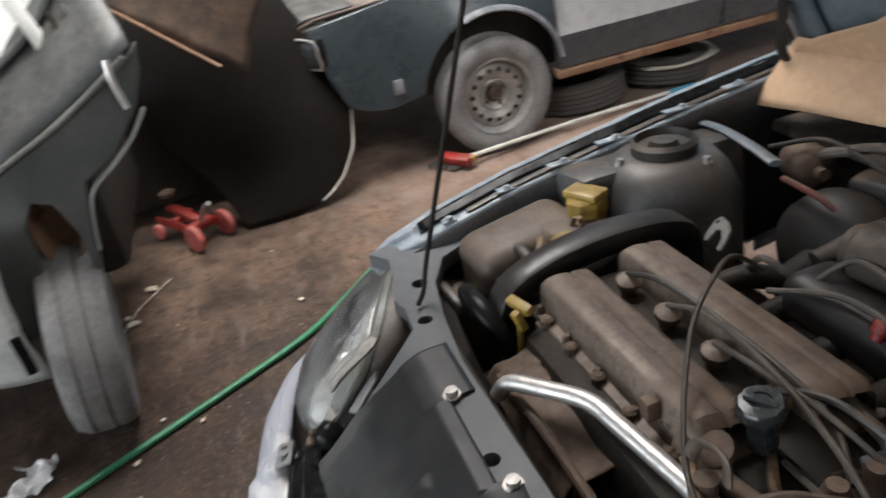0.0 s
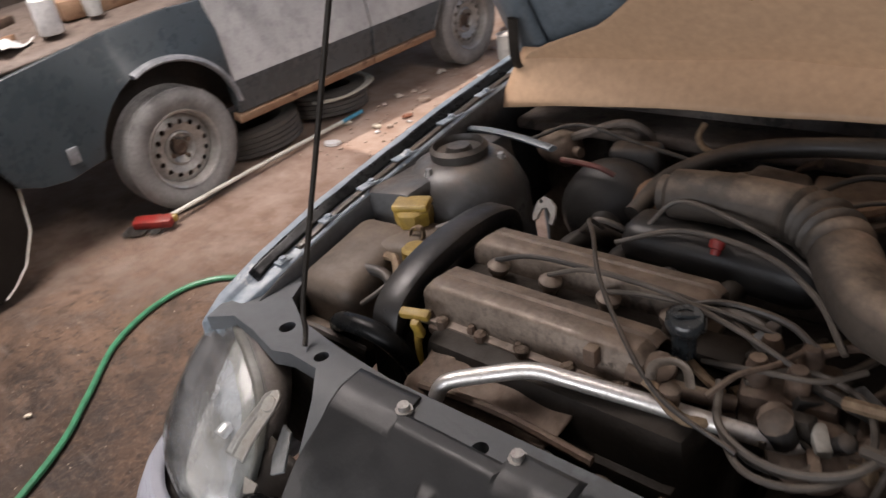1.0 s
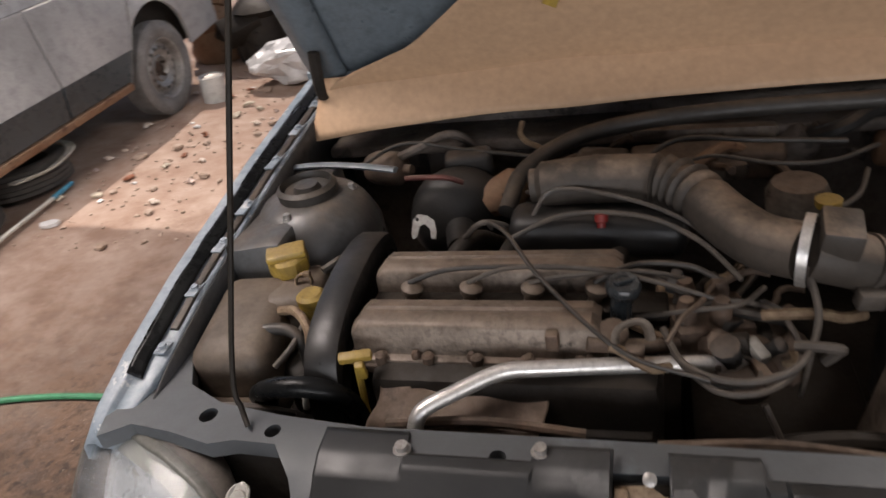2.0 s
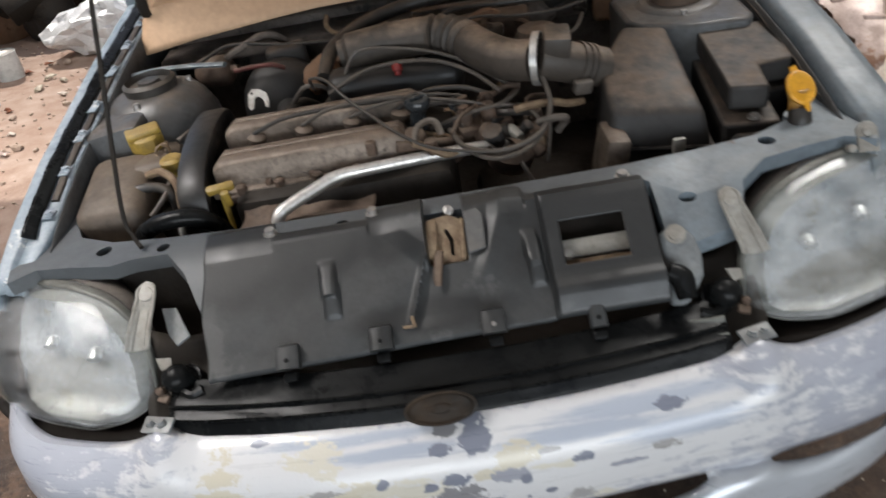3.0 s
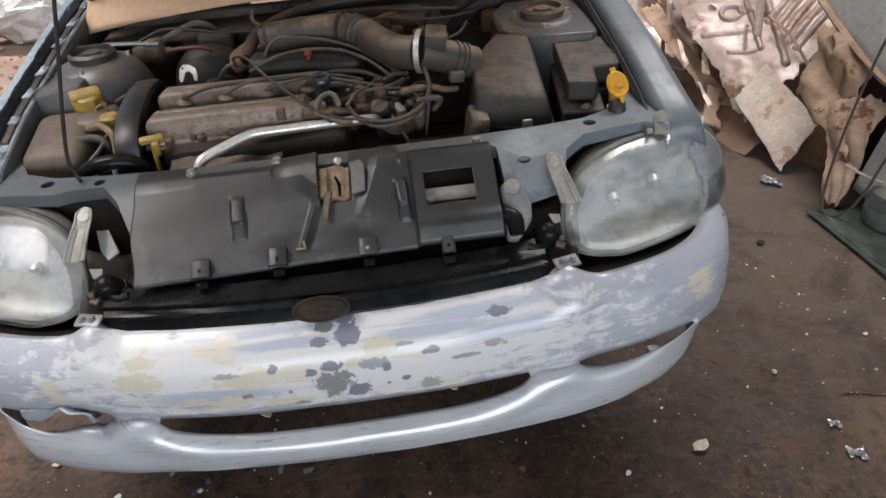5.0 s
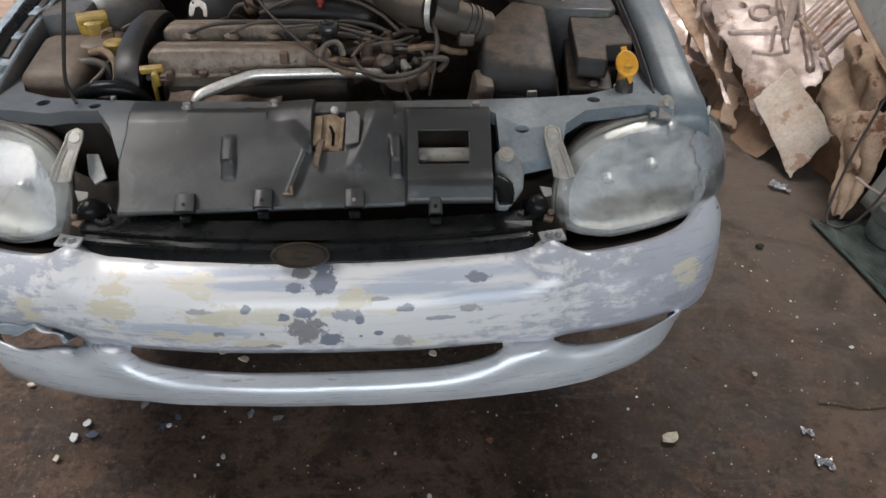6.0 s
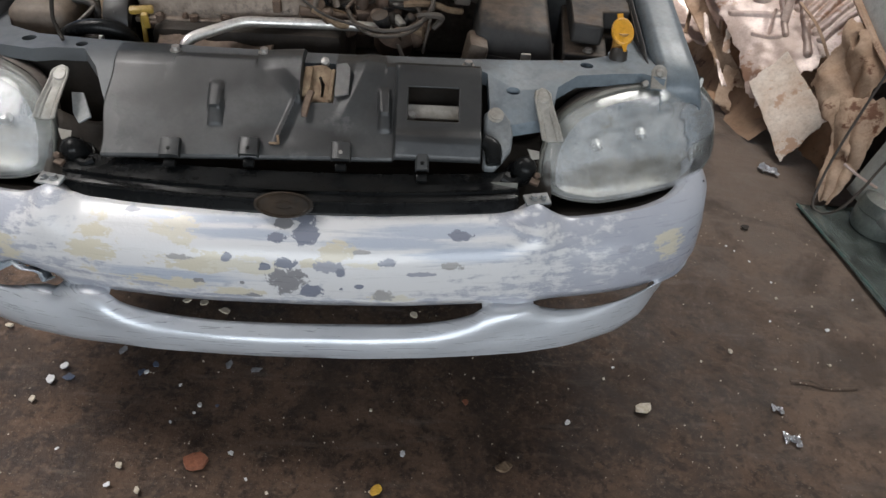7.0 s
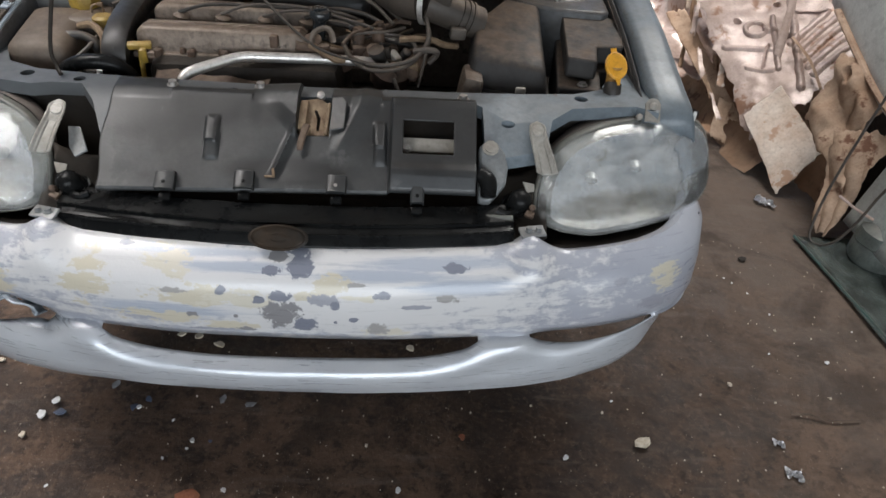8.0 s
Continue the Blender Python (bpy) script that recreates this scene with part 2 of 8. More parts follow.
def veil(name, tint, haze, low, high, rough, scale=7.0, drag=(1, 1, 3)):
    """Thin clear sheet under an uneven veil of haze, scratches and dirt."""
    m, nt, bsdf, vec = bare(name)
    st = nt.nodes.new("ShaderNodeMapping")
    st.inputs["Scale"].default_value, st.inputs["Rotation"].default_value = drag, (0, 0.5, 0)
    nt.links.new(vec, st.inputs[0])
    n = noisetex(nt, st.outputs[0], scale, 7.0, 0.65, 0.4)
    scratch = maprange(nt, noisetex(nt, st.outputs[0], scale * 9, 5.0, 0.7), 0.6, 0.68, 0.0, 0.25)
    bsdf.inputs["Base Color"].default_value = (*haze, 1)
    bsdf.inputs["Roughness"].default_value = rough
    clear = nt.nodes.new("ShaderNodeBsdfTransparent")
    clear.inputs[0].default_value = (*tint, 1)
    mix = nt.nodes.new("ShaderNodeMixShader")
    nt.links.new(calc(nt, "ADD", maprange(nt, n, 0.36, 0.66, low, high), scratch), mix.inputs[0])
    nt.links.new(clear.outputs[0], mix.inputs[1])
    nt.links.new(bsdf.outputs[0], mix.inputs[2])
    shine, fres, top = nt.nodes.new("ShaderNodeBsdfGlossy"), nt.nodes.new("ShaderNodeFresnel"), nt.nodes.new("ShaderNodeMixShader")
    shine.inputs["Roughness"].default_value = 0.06
    fres.inputs["IOR"].default_value = 1.2
    bumped(nt, shine, n, 0.12, 0.02)
    nt.links.new(fres.outputs[0], top.inputs[0])
    nt.links.new(mix.outputs[0], top.inputs[1])
    nt.links.new(shine.outputs[0], top.inputs[2])
    nt.links.new(top.outputs[0], nt.nodes["Material Output"].inputs["Surface"])
    return m


M = {
    "blue": mat("dusty_blue_grey_paint", (0.178, 0.215, 0.242), (0.122, 0.15, 0.172), 4, 0.36, 0, 0.1, dust=0.28, dustc=(0.25, 0.225, 0.2), spots=(0.09, 0.075, 0.065), spot_cut=0.68, spot_scale=30),
    "tab": mat("pale_worn_plastic", (0.1, 0.103, 0.105), (0.06, 0.061, 0.062), 9, 0.45, 0, 0.05, dust=0.3),
    "sanded": mat("sanded_grey_primer", (0.34, 0.375, 0.41), (0.2, 0.25, 0.29), 9, 0.45, 0, 0.1, spots=(0.5, 0.5, 0.5), spot_scale=22),
    "bumper": bumper_paint(),
    "shroud": mat("weathered_grey_plastic", (0.042, 0.046, 0.048), (0.025, 0.027, 0.028), 6, 0.46, 0, 0.06, 140, dust=0.35, dustc=(0.1, 0.094, 0.088), spots=(0.062, 0.063, 0.063), spot_cut=0.56, spot_scale=7),
    # the blue-grey dust colour on top stands in for reflected sky
    "cap": mat("black_cap_plastic_sky_tint", (0.028, 0.033, 0.036), (0.016, 0.018, 0.02), 30, 0.24, 0, 0.1, dust=0.35, dustc=(0.13, 0.15, 0.16)),
    "shield": mat("dusty_tan_heat_shield", (0.17, 0.12, 0.088), (0.09, 0.06, 0.042), 10, 0.7, 0.15, 0.35, 70, dust=0.7, dustc=(0.21, 0.152, 0.112), spots=(0.05, 0.032, 0.022), spot_cut=0.58, spot_scale=13),
    "grimebonnet": mat("dusty_grey_brown_bonnet", (0.16, 0.125, 0.105), (0.1, 0.075, 0.06), 4, 0.7, 0, 0.2, dust=0.5, dustc=(0.22, 0.175, 0.145), spots=(0.06, 0.04, 0.03), spot_cut=0.58),
    "lensrim": mat("dull_grey_green_rim", (0.12, 0.125, 0.112), (0.07, 0.074, 0.066), 16, 0.5, 0, 0.1, dust=0.2),
    # brown grime, its base lightened in place of light the bonnet blocks
    "bulkgrime": mat("brown_grimed_bulkhead", (0.15, 0.125, 0.108), (0.085, 0.068, 0.057), 9, 0.75, 0, 0.3, dust=0.4, spots=(0.04, 0.033, 0.028), spot_cut=0.58),
    "panelblue": mat("dusty_blue_grey_panel", (0.178, 0.215, 0.242), (0.122, 0.15, 0.172), 4, 0.5, 0, 0.1, dust=0.28, dustc=(0.22, 0.2, 0.18), spots=(0.09, 0.075, 0.065), spot_cut=0.66, spot_scale=30),
    "badge": mat("brown_badge_socket", (0.02, 0.018, 0.016), (0.045, 0.032, 0.022), 14, 0.5, 0, 0.15),
    "mount": mat("pale_grey_blue_mount", (0.23, 0.245, 0.25), (0.16, 0.172, 0.178), 14, 0.45, 0, 0.12, dust=0.25),
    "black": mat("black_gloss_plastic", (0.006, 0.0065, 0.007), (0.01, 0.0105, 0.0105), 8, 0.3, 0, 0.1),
    "plastic": mat("dusty_black_plastic", (0.02, 0.02, 0.02), (0.03, 0.028, 0.027), 7, 0.6, 0, 0.12, dust=0.85, dustc=(0.15, 0.108, 0.078)),
    "satin": mat("satin_black_plastic", (0.011, 0.011, 0.012), (0.018, 0.017, 0.016), 7, 0.45, 0, 0.15, dust=0.22, dustc=(0.11, 0.09, 0.073)),
    "tower": mat("grimy_grey_strut_tower", (0.105, 0.114, 0.122), (0.05, 0.05, 0.05), 7, 0.4, 0, 0.2, dust=0.7, dustc=(0.13, 0.095, 0.068)),
    "grimeblue": mat("grimy_dark_inner_wing", (0.05, 0.055, 0.06), (0.03, 0.03, 0.03), 6, 0.6, 0, 0.3, dust=0.35, dustc=(0.12, 0.095, 0.075)),
    "rubber": mat("dusty_black_rubber", (0.02, 0.019, 0.018), (0.035, 0.031, 0.027), 10, 0.5, 0, 0.2, dust=0.5, dustc=(0.17, 0.125, 0.09)),
    "alu": mat("dusty_cast_aluminium", (0.23, 0.185, 0.15), (0.1, 0.078, 0.06), 9, 0.55, 0.45, 0.3, 120, dust=0.85, dustc=(0.205, 0.148, 0.108), spots=(0.045, 0.034, 0.026), spot_cut=0.61, spot_scale=19, blotch=0.6),
    "iron": mat("rusty_brown_iron", (0.12, 0.075, 0.05), (0.06, 0.042, 0.032), 12, 0.75, 0.2, 0.5, 60, dust=0.55),
    # grime, with the shade of deep gaps also put into the colour
    "dark": mat("grimy_gap_shade_steel", (0.02, 0.018, 0.016), (0.035, 0.028, 0.022), 8, 0.6, 0.2, 0.3, dust=0.15, dustc=(0.08, 0.06, 0.045)),
    "chrome": mat("scuffed_bright_steel", (0.82, 0.8, 0.77), (0.66, 0.64, 0.61), 20, 0.42, 0.85, 0.1, dust=0.15),
    "zinc": mat("dull_zinc_steel", (0.5, 0.49, 0.47), (0.32, 0.3, 0.28), 25, 0.45, 0.8, 0.2, dust=0.2),
    "bracket": mat("dusty_grey_bracket", (0.36, 0.35, 0.32), (0.25, 0.23, 0.2), 15, 0.5, 0.1, 0.2, dust=0.3, dustc=(0.33, 0.29, 0.24)),
    "latch": mat("rusted_latch_steel", (0.3, 0.22, 0.14), (0.16, 0.105, 0.065), 30, 0.65, 0.3, 0.3),
    "felt": mat("brown_masking_paper", (0.57, 0.375, 0.235), (0.51, 0.335, 0.21), 1.5, 0.55, 0, 0.05, 60, blotch=0.1),
    "tank": mat("brown_stained_tank_plastic", (0.13, 0.098, 0.072), (0.07, 0.054, 0.042), 6, 0.6, 0, 0.15, dust=0.8, dustc=(0.175, 0.132, 0.098)),
    "yellow": mat("grimy_yellow_plastic", (0.45, 0.3, 0.05), (0.27, 0.18, 0.04), 30, 0.45, 0, 0.15, dust=0.45),
    "orange": mat("amber_yellow_cap", (0.75, 0.38, 0.035), (0.6, 0.28, 0.02), 20, 0.4, 0, 0.1),
    "amberneck": mat("stained_amber_plastic", (0.42, 0.22, 0.04), (0.24, 0.13, 0.04), 24, 0.5, 0, 0.15, dust=0.4),
    "red": mat("faded_red_paint", (0.33, 0.022, 0.018), (0.2, 0.015, 0.012), 18, 0.45, 0, 0.2, dust=0.2),
    "bowl": mat("mirrored_sparkle_cap", (0.85, 0.86, 0.87), (0.75, 0.76, 0.77), 8, 0.3, 0.8, 0.02),
    "film": veil("translucent_film", (0.93, 0.95, 0.97), (0.42, 0.46, 0.49), 0.2, 0.5, 0.35, 9.0, (1, 1, 5)),
    "darkred": mat("grimy_red_cap", (0.26, 0.02, 0.018), (0.16, 0.015, 0.012), 18, 0.5, 0, 0.2, dust=0.3),
    "hosered": mat("dusty_dull_red_rubber", (0.12, 0.024, 0.02), (0.07, 0.02, 0.016), 18, 0.6, 0, 0.2, dust=0.4),
    "pinkred": mat("worn_red_wheel", (0.5, 0.12, 0.1), (0.36, 0.07, 0.06), 18, 0.55, 0, 0.2, dust=0.3),
    "reflector": mat("dulled_reflector", (0.62, 0.645, 0.69), (0.4, 0.42, 0.455), 10, 0.3, 0.45, 0.2, 30, spots=(0.26, 0.25, 0.22), spot_cut=0.6, spot_scale=13),
    "lens": veil("hazed_headlamp_lens", (0.93, 0.945, 0.935), (0.56, 0.57, 0.575), 0.03, 0.28, 0.12, 8.0),
    "housing": mat("dusty_brown_grey_housing", (0.15, 0.13, 0.115), (0.09, 0.078, 0.07), 12, 0.6, 0, 0.2, dust=0.4, dustc=(0.18, 0.155, 0.13)),
    "screen": glass("dusty_window_glass", (0.5, 0.55, 0.55), 0.05, 0.9),
    "green_glass": glass("grimy_tinted_glass", (0.4, 0.47, 0.44), 0.08, 0.8, (0.1, 0.11, 0.1)),
    "duct": mat("dust_covered_rubber_duct", (0.03, 0.026, 0.022), (0.05, 0.04, 0.032), 8, 0.6, 0, 0.15, dust=1.0, dustc=(0.29, 0.215, 0.158)),
    "wire": mat("grey_cable_sheath", (0.04, 0.036, 0.033), (0.075, 0.06, 0.048), 20, 0.6, 0, 0.1, dust=0.6, dustc=(0.18, 0.15, 0.12)),
    "tape": mat("pale_masking_tape", (0.75, 0.75, 0.72), (0.62, 0.62, 0.6), 30, 0.7, 0, 0.1),
    "tyre": mat("dusty_tyre_rubber", (0.05, 0.046, 0.043), (0.1, 0.09, 0.08), 9, 0.75, 0, 0.3, dust=0.35, dustc=(0.2, 0.17, 0.145)),
    "greytyre": mat("grey_dusted_tyre", (0.24, 0.235, 0.23), (0.155, 0.15, 0.145), 9, 0.8, 0, 0.3),
    "bezel": mat("grey_green_lamp_bezel", (0.2, 0.208, 0.19), (0.13, 0.136, 0.123), 12, 0.45, 0.0, 0.1, dust=0.1),
    "rim": mat("dull_steel_rim", (0.45, 0.44, 0.42), (0.3, 0.285, 0.27), 12, 0.42, 0.55, 0.2, dust=0.15),
    "saloon": mat("faded_dark_teal_paint", (0.026, 0.036, 0.042), (0.04, 0.052, 0.06), 3, 0.3, 0, 0.1, dust=0.15, dustc=(0.24, 0.21, 0.18), spots=(0.12, 0.125, 0.13), spot_cut=0.66),
    "saloon_grey": mat("grey_primed_door", (0.47, 0.47, 0.47), (0.3, 0.3, 0.302), 1.5, 0.42, 0, 0.1, dust=0.3, dustc=(0.26, 0.23, 0.2)),
    "flare": mat("worn_pale_flare", (0.3, 0.31, 0.33), (0.12, 0.13, 0.14), 14, 0.45, 0.1, 0.2),
    "rust": mat("rust_brown_panel", (0.21, 0.105, 0.055), (0.3, 0.19, 0.12), 5, 0.8, 0.1, 0.4, dust=0.3, spots=(0.1, 0.045, 0.025), spot_cut=0.58),
    "wreck": mat("dull_green_black_paint", (0.05, 0.058, 0.055), (0.085, 0.09, 0.085), 4, 0.4, 0, 0.15, dust=0.3, dustc=(0.18, 0.17, 0.15), spots=(0.2, 0.19, 0.17), spot_cut=0.68),
    "wreck_top": mat("dusty_grey_wreck_paint", (0.06, 0.066, 0.066), (0.028, 0.031, 0.03), 5, 0.6, 0, 0.15, dust=0.3, dustc=(0.26, 0.24, 0.21), spots=(0.06, 0.055, 0.05), spot_cut=0.62),
    # sooty bonnet, and the near-black that paints shade in panel and lamp gaps
    "sootpanel": mat("sooty_panel_and_gap_black", (0.01, 0.008, 0.007), (0.016, 0.013, 0.011), 3, 0.6, 0, 0.1),
    "scrap": mat("scuffed_pinkish_sheet_metal", (0.55, 0.435, 0.395), (0.39, 0.285, 0.24), 5, 0.38, 0.12, 0.2, spots=(0.24, 0.13, 0.085), spot_cut=0.57, spot_scale=7),
    "scrap2": mat("rusted_beige_sheet_metal", (0.47, 0.335, 0.24), (0.31, 0.195, 0.125), 5, 0.75, 0.0, 0.45, spots=(0.12, 0.05, 0.025), spot_cut=0.58, spot_scale=7),
    "board": mat("stained_cream_board", (0.7, 0.63, 0.56), (0.56, 0.43, 0.34), 6, 0.65, 0, 0.1, spots=(0.4, 0.25, 0.17), spot_cut=0.57, spot_scale=8),
    "white": mat("scuffed_white_paint", (0.66, 0.67, 0.65), (0.52, 0.53, 0.51), 3, 0.45, 0, 0.1, dust=0.2, spots=(0.3, 0.2, 0.14), spot_cut=0.7),
    "vanlow": mat("dusty_pale_grey_paint", (0.42, 0.44, 0.42), (0.3, 0.315, 0.3), 4, 0.5, 0, 0.1, dust=0.2, spots=(0.2, 0.16, 0.12), spot_cut=0.66),
    "bag": mat("crumpled_white_plastic", (0.8, 0.8, 0.8), (0.6, 0.6, 0.6), 12, 0.3, 0, 0.2),
    "teal": mat("dull_teal_rubber", (0.05, 0.11, 0.1), (0.03, 0.06, 0.055), 30, 0.5, 0, 0.1, dust=0.3),
    "hose": mat("green_garden_hose", (0.05, 0.26, 0.13), (0.035, 0.18, 0.09), 30, 0.4, 0, 0.1),
    "stick": mat("white_broom_stick", (0.7, 0.69, 0.62), (0.55, 0.52, 0.45), 10, 0.5, 0, 0.1),
    "cyan": mat("blue_plastic_grip", (0.08, 0.35, 0.5), (0.05, 0.25, 0.4), 20, 0.4),
    "foil": mat("crumpled_silver_foil", (0.62, 0.62, 0.64), (0.42, 0.42, 0.44), 40, 0.32, 0.7, 0.2),
    "litter": mat("pale_litter", (0.62, 0.56, 0.46), (0.45, 0.38, 0.28), 60, 0.7, 0, 0.2),
    "brick": mat("red_brown_chip", (0.28, 0.1, 0.05), (0.2, 0.075, 0.04), 40, 0.8, 0, 0.3),
    "bluechip": mat("dull_blue_flake", (0.06, 0.09, 0.16), (0.1, 0.11, 0.14), 40, 0.7),
    "amber": mat("yellow_chip", (0.7, 0.42, 0.05), (0.5, 0.3, 0.04), 40, 0.6, 0, 0.2),
    "canister": mat("dull_grey_green_canister", (0.16, 0.18, 0.165), (0.1, 0.115, 0.105), 10, 0.45, 0.2, 0.2, dust=0.3),
    "wall": mat("sooty_plaster_wall", (0.3, 0.26, 0.22), (0.2, 0.165, 0.135), 1.2, 0.9, 0, 0.4, 40, spots=(0.1, 0.08, 0.065), spot_cut=0.6, spot_scale=2),
    "roof": mat("rusty_corrugated_sheet", (0.2, 0.16, 0.13), (0.12, 0.085, 0.06), 2, 0.7, 0.3, 0.2),
    "rubble": mat("pale_earth_rubble", (0.5, 0.4, 0.33), (0.34, 0.25, 0.19), 14, 0.95, 0, 0.6),
    "floor": floor_material(),
}



def darken_patches(key, places, colour, strength=0.85):
    """Darker patches of uneven shape over a material, at places in the car's x-z plane."""
    nt = M[key].node_tree
    bsdf = nt.nodes["Principled BSDF"]
    vec = nt.nodes.new("ShaderNodeTexCoord").outputs["Object"]
    wob = maprange(nt, noisetex(nt, vec, 9.0, 7.0, 0.7), 0.25, 0.75, -0.7, 0.7)
    col = bsdf.inputs["Base Color"].links[0].from_socket
    for p in places:
        col = mixc(nt, calc(nt, "MULTIPLY", patch_mask(nt, vec, wob, *p, 0.8), strength), col, colour)
    nt.links.new(col, bsdf.inputs["Base Color"])


darken_patches("shroud", ((-0.34, 0.705, 0.13, 0.035), (-0.16, 0.71, 0.16, 0.02), (0.29, 0.7, 0.12, 0.05), (-0.02, 0.62, 0.1, 0.012)), (0.012, 0.0125, 0.013))
darken_patches("reflector", ((0.74, 0.535, 0.14, 0.022), (0.66, 0.55, 0.06, 0.012), (-0.72, 0.535, 0.12, 0.018), (-0.7, 0.575, 0.07, 0.012)), (0.17, 0.155, 0.125), 0.75)
# grime on the panel; the first patch also paints down the slope's glare
darken_patches("panelblue", ((-0.44, 0.665, 0.06, 0.06), (-0.55, 0.71, 0.3, 0.2), (-0.3, 0.71, 0.2, 0.1), (0.2, 0.72, 0.14, 0.06)), (0.075, 0.08, 0.084))
coat = M["bumper"].node_tree.nodes["Principled BSDF"].inputs
coat["Coat Weight"].default_value, coat["Coat Roughness"].default_value = 0.45, 0.22
# dull surfaces that hardly shine
for key, shine in (("black", 0.14), ("sootpanel", 0.08), ("plastic", 0.35), ("dark", 0.25), ("grimeblue", 0.3), ("floor", 0.2), ("lens", 0.4), ("film", 0.3), ("bezel", 0.3), ("badge", 0.12), ("reflector", 0.35)):
    M[key].node_tree.nodes["Principled BSDF"].inputs["Specular IOR Level"].default_value = shine

# ---- mesh helpers ----
CATMULL = lambda a, b, c, d, t: 0.5 * ((2 * b) + (c - a) * t + (2 * a - 5 * b + 4 * c - d) * t * t + (3 * b - a - 3 * c + d) * t ** 3)


def smooth_line(pts, n=8):
    """A smooth line through the points."""
    p = [Vector(q) for q in pts]
    p = [2 * p[0] - p[1], *p, 2 * p[-1] - p[-2]]
    out = [CATMULL(*p[i:i + 4], k / n) for i in range(len(p) - 3) for k in range(n)]
    return out + [p[-2]]


def table(x, xs, ys):
    return float(np.interp(x, xs, ys))


def box(bm, c, s, rot=(0, 0, 0), r=0.0, taper=1.0, seg=2):
    """A box of size s round c, with rounded edges and a top smaller by taper."""
    m = pose(*c, *rot)
    b2 = bmesh.new()
    bmesh.ops.create_cube(b2, size=1)
    for v in b2.verts:
        k = taper if v.co.z > 0 else 1
        v.co = Vector((v.co.x * s[0] * k, v.co.y * s[1] * k, v.co.z * s[2]))
    if r:
        bmesh.ops.bevel(b2, geom=b2.edges[:], offset=r, segments=seg, affect="EDGES", profile=0.5)
    merge(bm, b2, m)


def merge(bm, b2, m=Matrix()):
    vs = [bm.verts.new(m @ v.co) for v in b2.verts]
    b2.verts.index_update()
    for f in b2.faces:
        bm.faces.new([vs[v.index] for v in f.verts])
    b2.free()


def ring(bm, centre, a, b, seg):
    return [bm.verts.new(centre + a * math.cos(2 * math.pi * k / seg) + b * math.sin(2 * math.pi * k / seg)) for k in range(seg)]


def bridge(bm, r1, r2, closed=True):
    n = len(r1)
    for k in range(n if closed else n - 1):
        bm.faces.new((r1[k], r1[(k + 1) % n], r2[(k + 1) % n], r2[k]))


def tube(bm, pts, r, seg=8, n=6, cap=True, squash=1.0):
    """A round tube along a smooth line; r may be a list, one radius a point."""
    line = smooth_line(pts, n) if n else [Vector(p) for p in pts]
    rad = [r] * len(line) if isinstance(r, (int, float)) else [table(i / (len(line) - 1) * (len(r) - 1), range(len(r)), r) for i in range(len(line))]
    up, last = Vector((0.13, 0.2, 1)), None
    for i, p in enumerate(line):
        d = (line[min(i + 1, len(line) - 1)] - line[max(i - 1, 0)]).normalized()
        a = d.cross(up)
        if a.length < 1e-4:
            a = d.orthogonal()
        a.normalize()
        b = a.cross(d).normalized()
        up = b
        now = ring(bm, p, a * rad[i], b * rad[i] * squash, seg)
        if last:
            bridge(bm, last, now)
        elif cap:
            bm.faces.new(now[::-1])
        last = now
    if cap:
        bm.faces.new(last)


def lathe(bm, prof, m=Matrix(), seg=24):
    """A turned shape round z: prof of (radius, height)."""
    last = None
    for r, z in prof:
        c = Vector((0, 0, z))
        now = [bm.verts.new(m @ v) for v in (c + Vector((r * math.cos(2 * math.pi * k / seg), r * math.sin(2 * math.pi * k / seg), 0)) for k in range(seg))] if r > 1e-6 else [bm.verts.new(m @ c)]
        if last:
            if len(now) == 1 or len(last) == 1:
                one, many = (now, last) if len(now) == 1 else (last, now)
                if len(many) > 1:
                    for k in range(seg):
                        bm.faces.new((many[k], many[(k + 1) % seg], one[0]))
            else:
                bridge(bm, last, now)
        last = now


def sheet(bm, nu, nv, f, keep=None):
    """A surface f(u, v) with u, v in 0..1; keep(u, v) says which cells stand."""
    g = [[bm.verts.new(f(i / nu, j / nv)) for j in range(nv + 1)] for i in range(nu + 1)]
    for i in range(nu):
        for j in range(nv):
            if keep is None or keep((i + 0.5) / nu, (j + 0.5) / nv):
                bm.faces.new((g[i][j], g[i + 1][j], g[i + 1][j + 1], g[i][j + 1]))
    bmesh.ops.delete(bm, geom=[v for v in bm.verts if not v.link_faces], context="VERTS")


def circle2(x, y, r, n=16, ry=None):
    return [(x + r * math.cos(2 * math.pi * k / n), y + (ry or r) * math.sin(2 * math.pi * k / n)) for k in range(n)]


def plate(bm, outline, holes=(), zf=lambda x, y: 0.0, thick=0.004, m=Matrix()):
    """A flat plate with holes, laid over the height zf, and its edges turned down by thick."""
    b2 = bmesh.new()
    edges = []
    for loop in (outline, *holes):
        vs = [b2.verts.new((x, y, 0)) for x, y in loop]
        edges += [b2.edges.new((vs[k], vs[(k + 1) % len(vs)])) for k in range(len(vs))]
    bmesh.ops.triangle_fill(b2, edges=edges, use_beauty=True, normal=(0, 0, 1))
    for f in b2.faces:
        if f.normal.z < 0:
            f.normal_flip()
    out = bmesh.ops.extrude_face_region(b2, geom=b2.faces[:])
    low = {v for v in out["geom"] if isinstance(v, bmesh.types.BMVert)}
    for v in b2.verts:
        v.co.z = zf(v.co.x, v.co.y) - (0 if v in low else thick)
    merge(bm, b2, m)


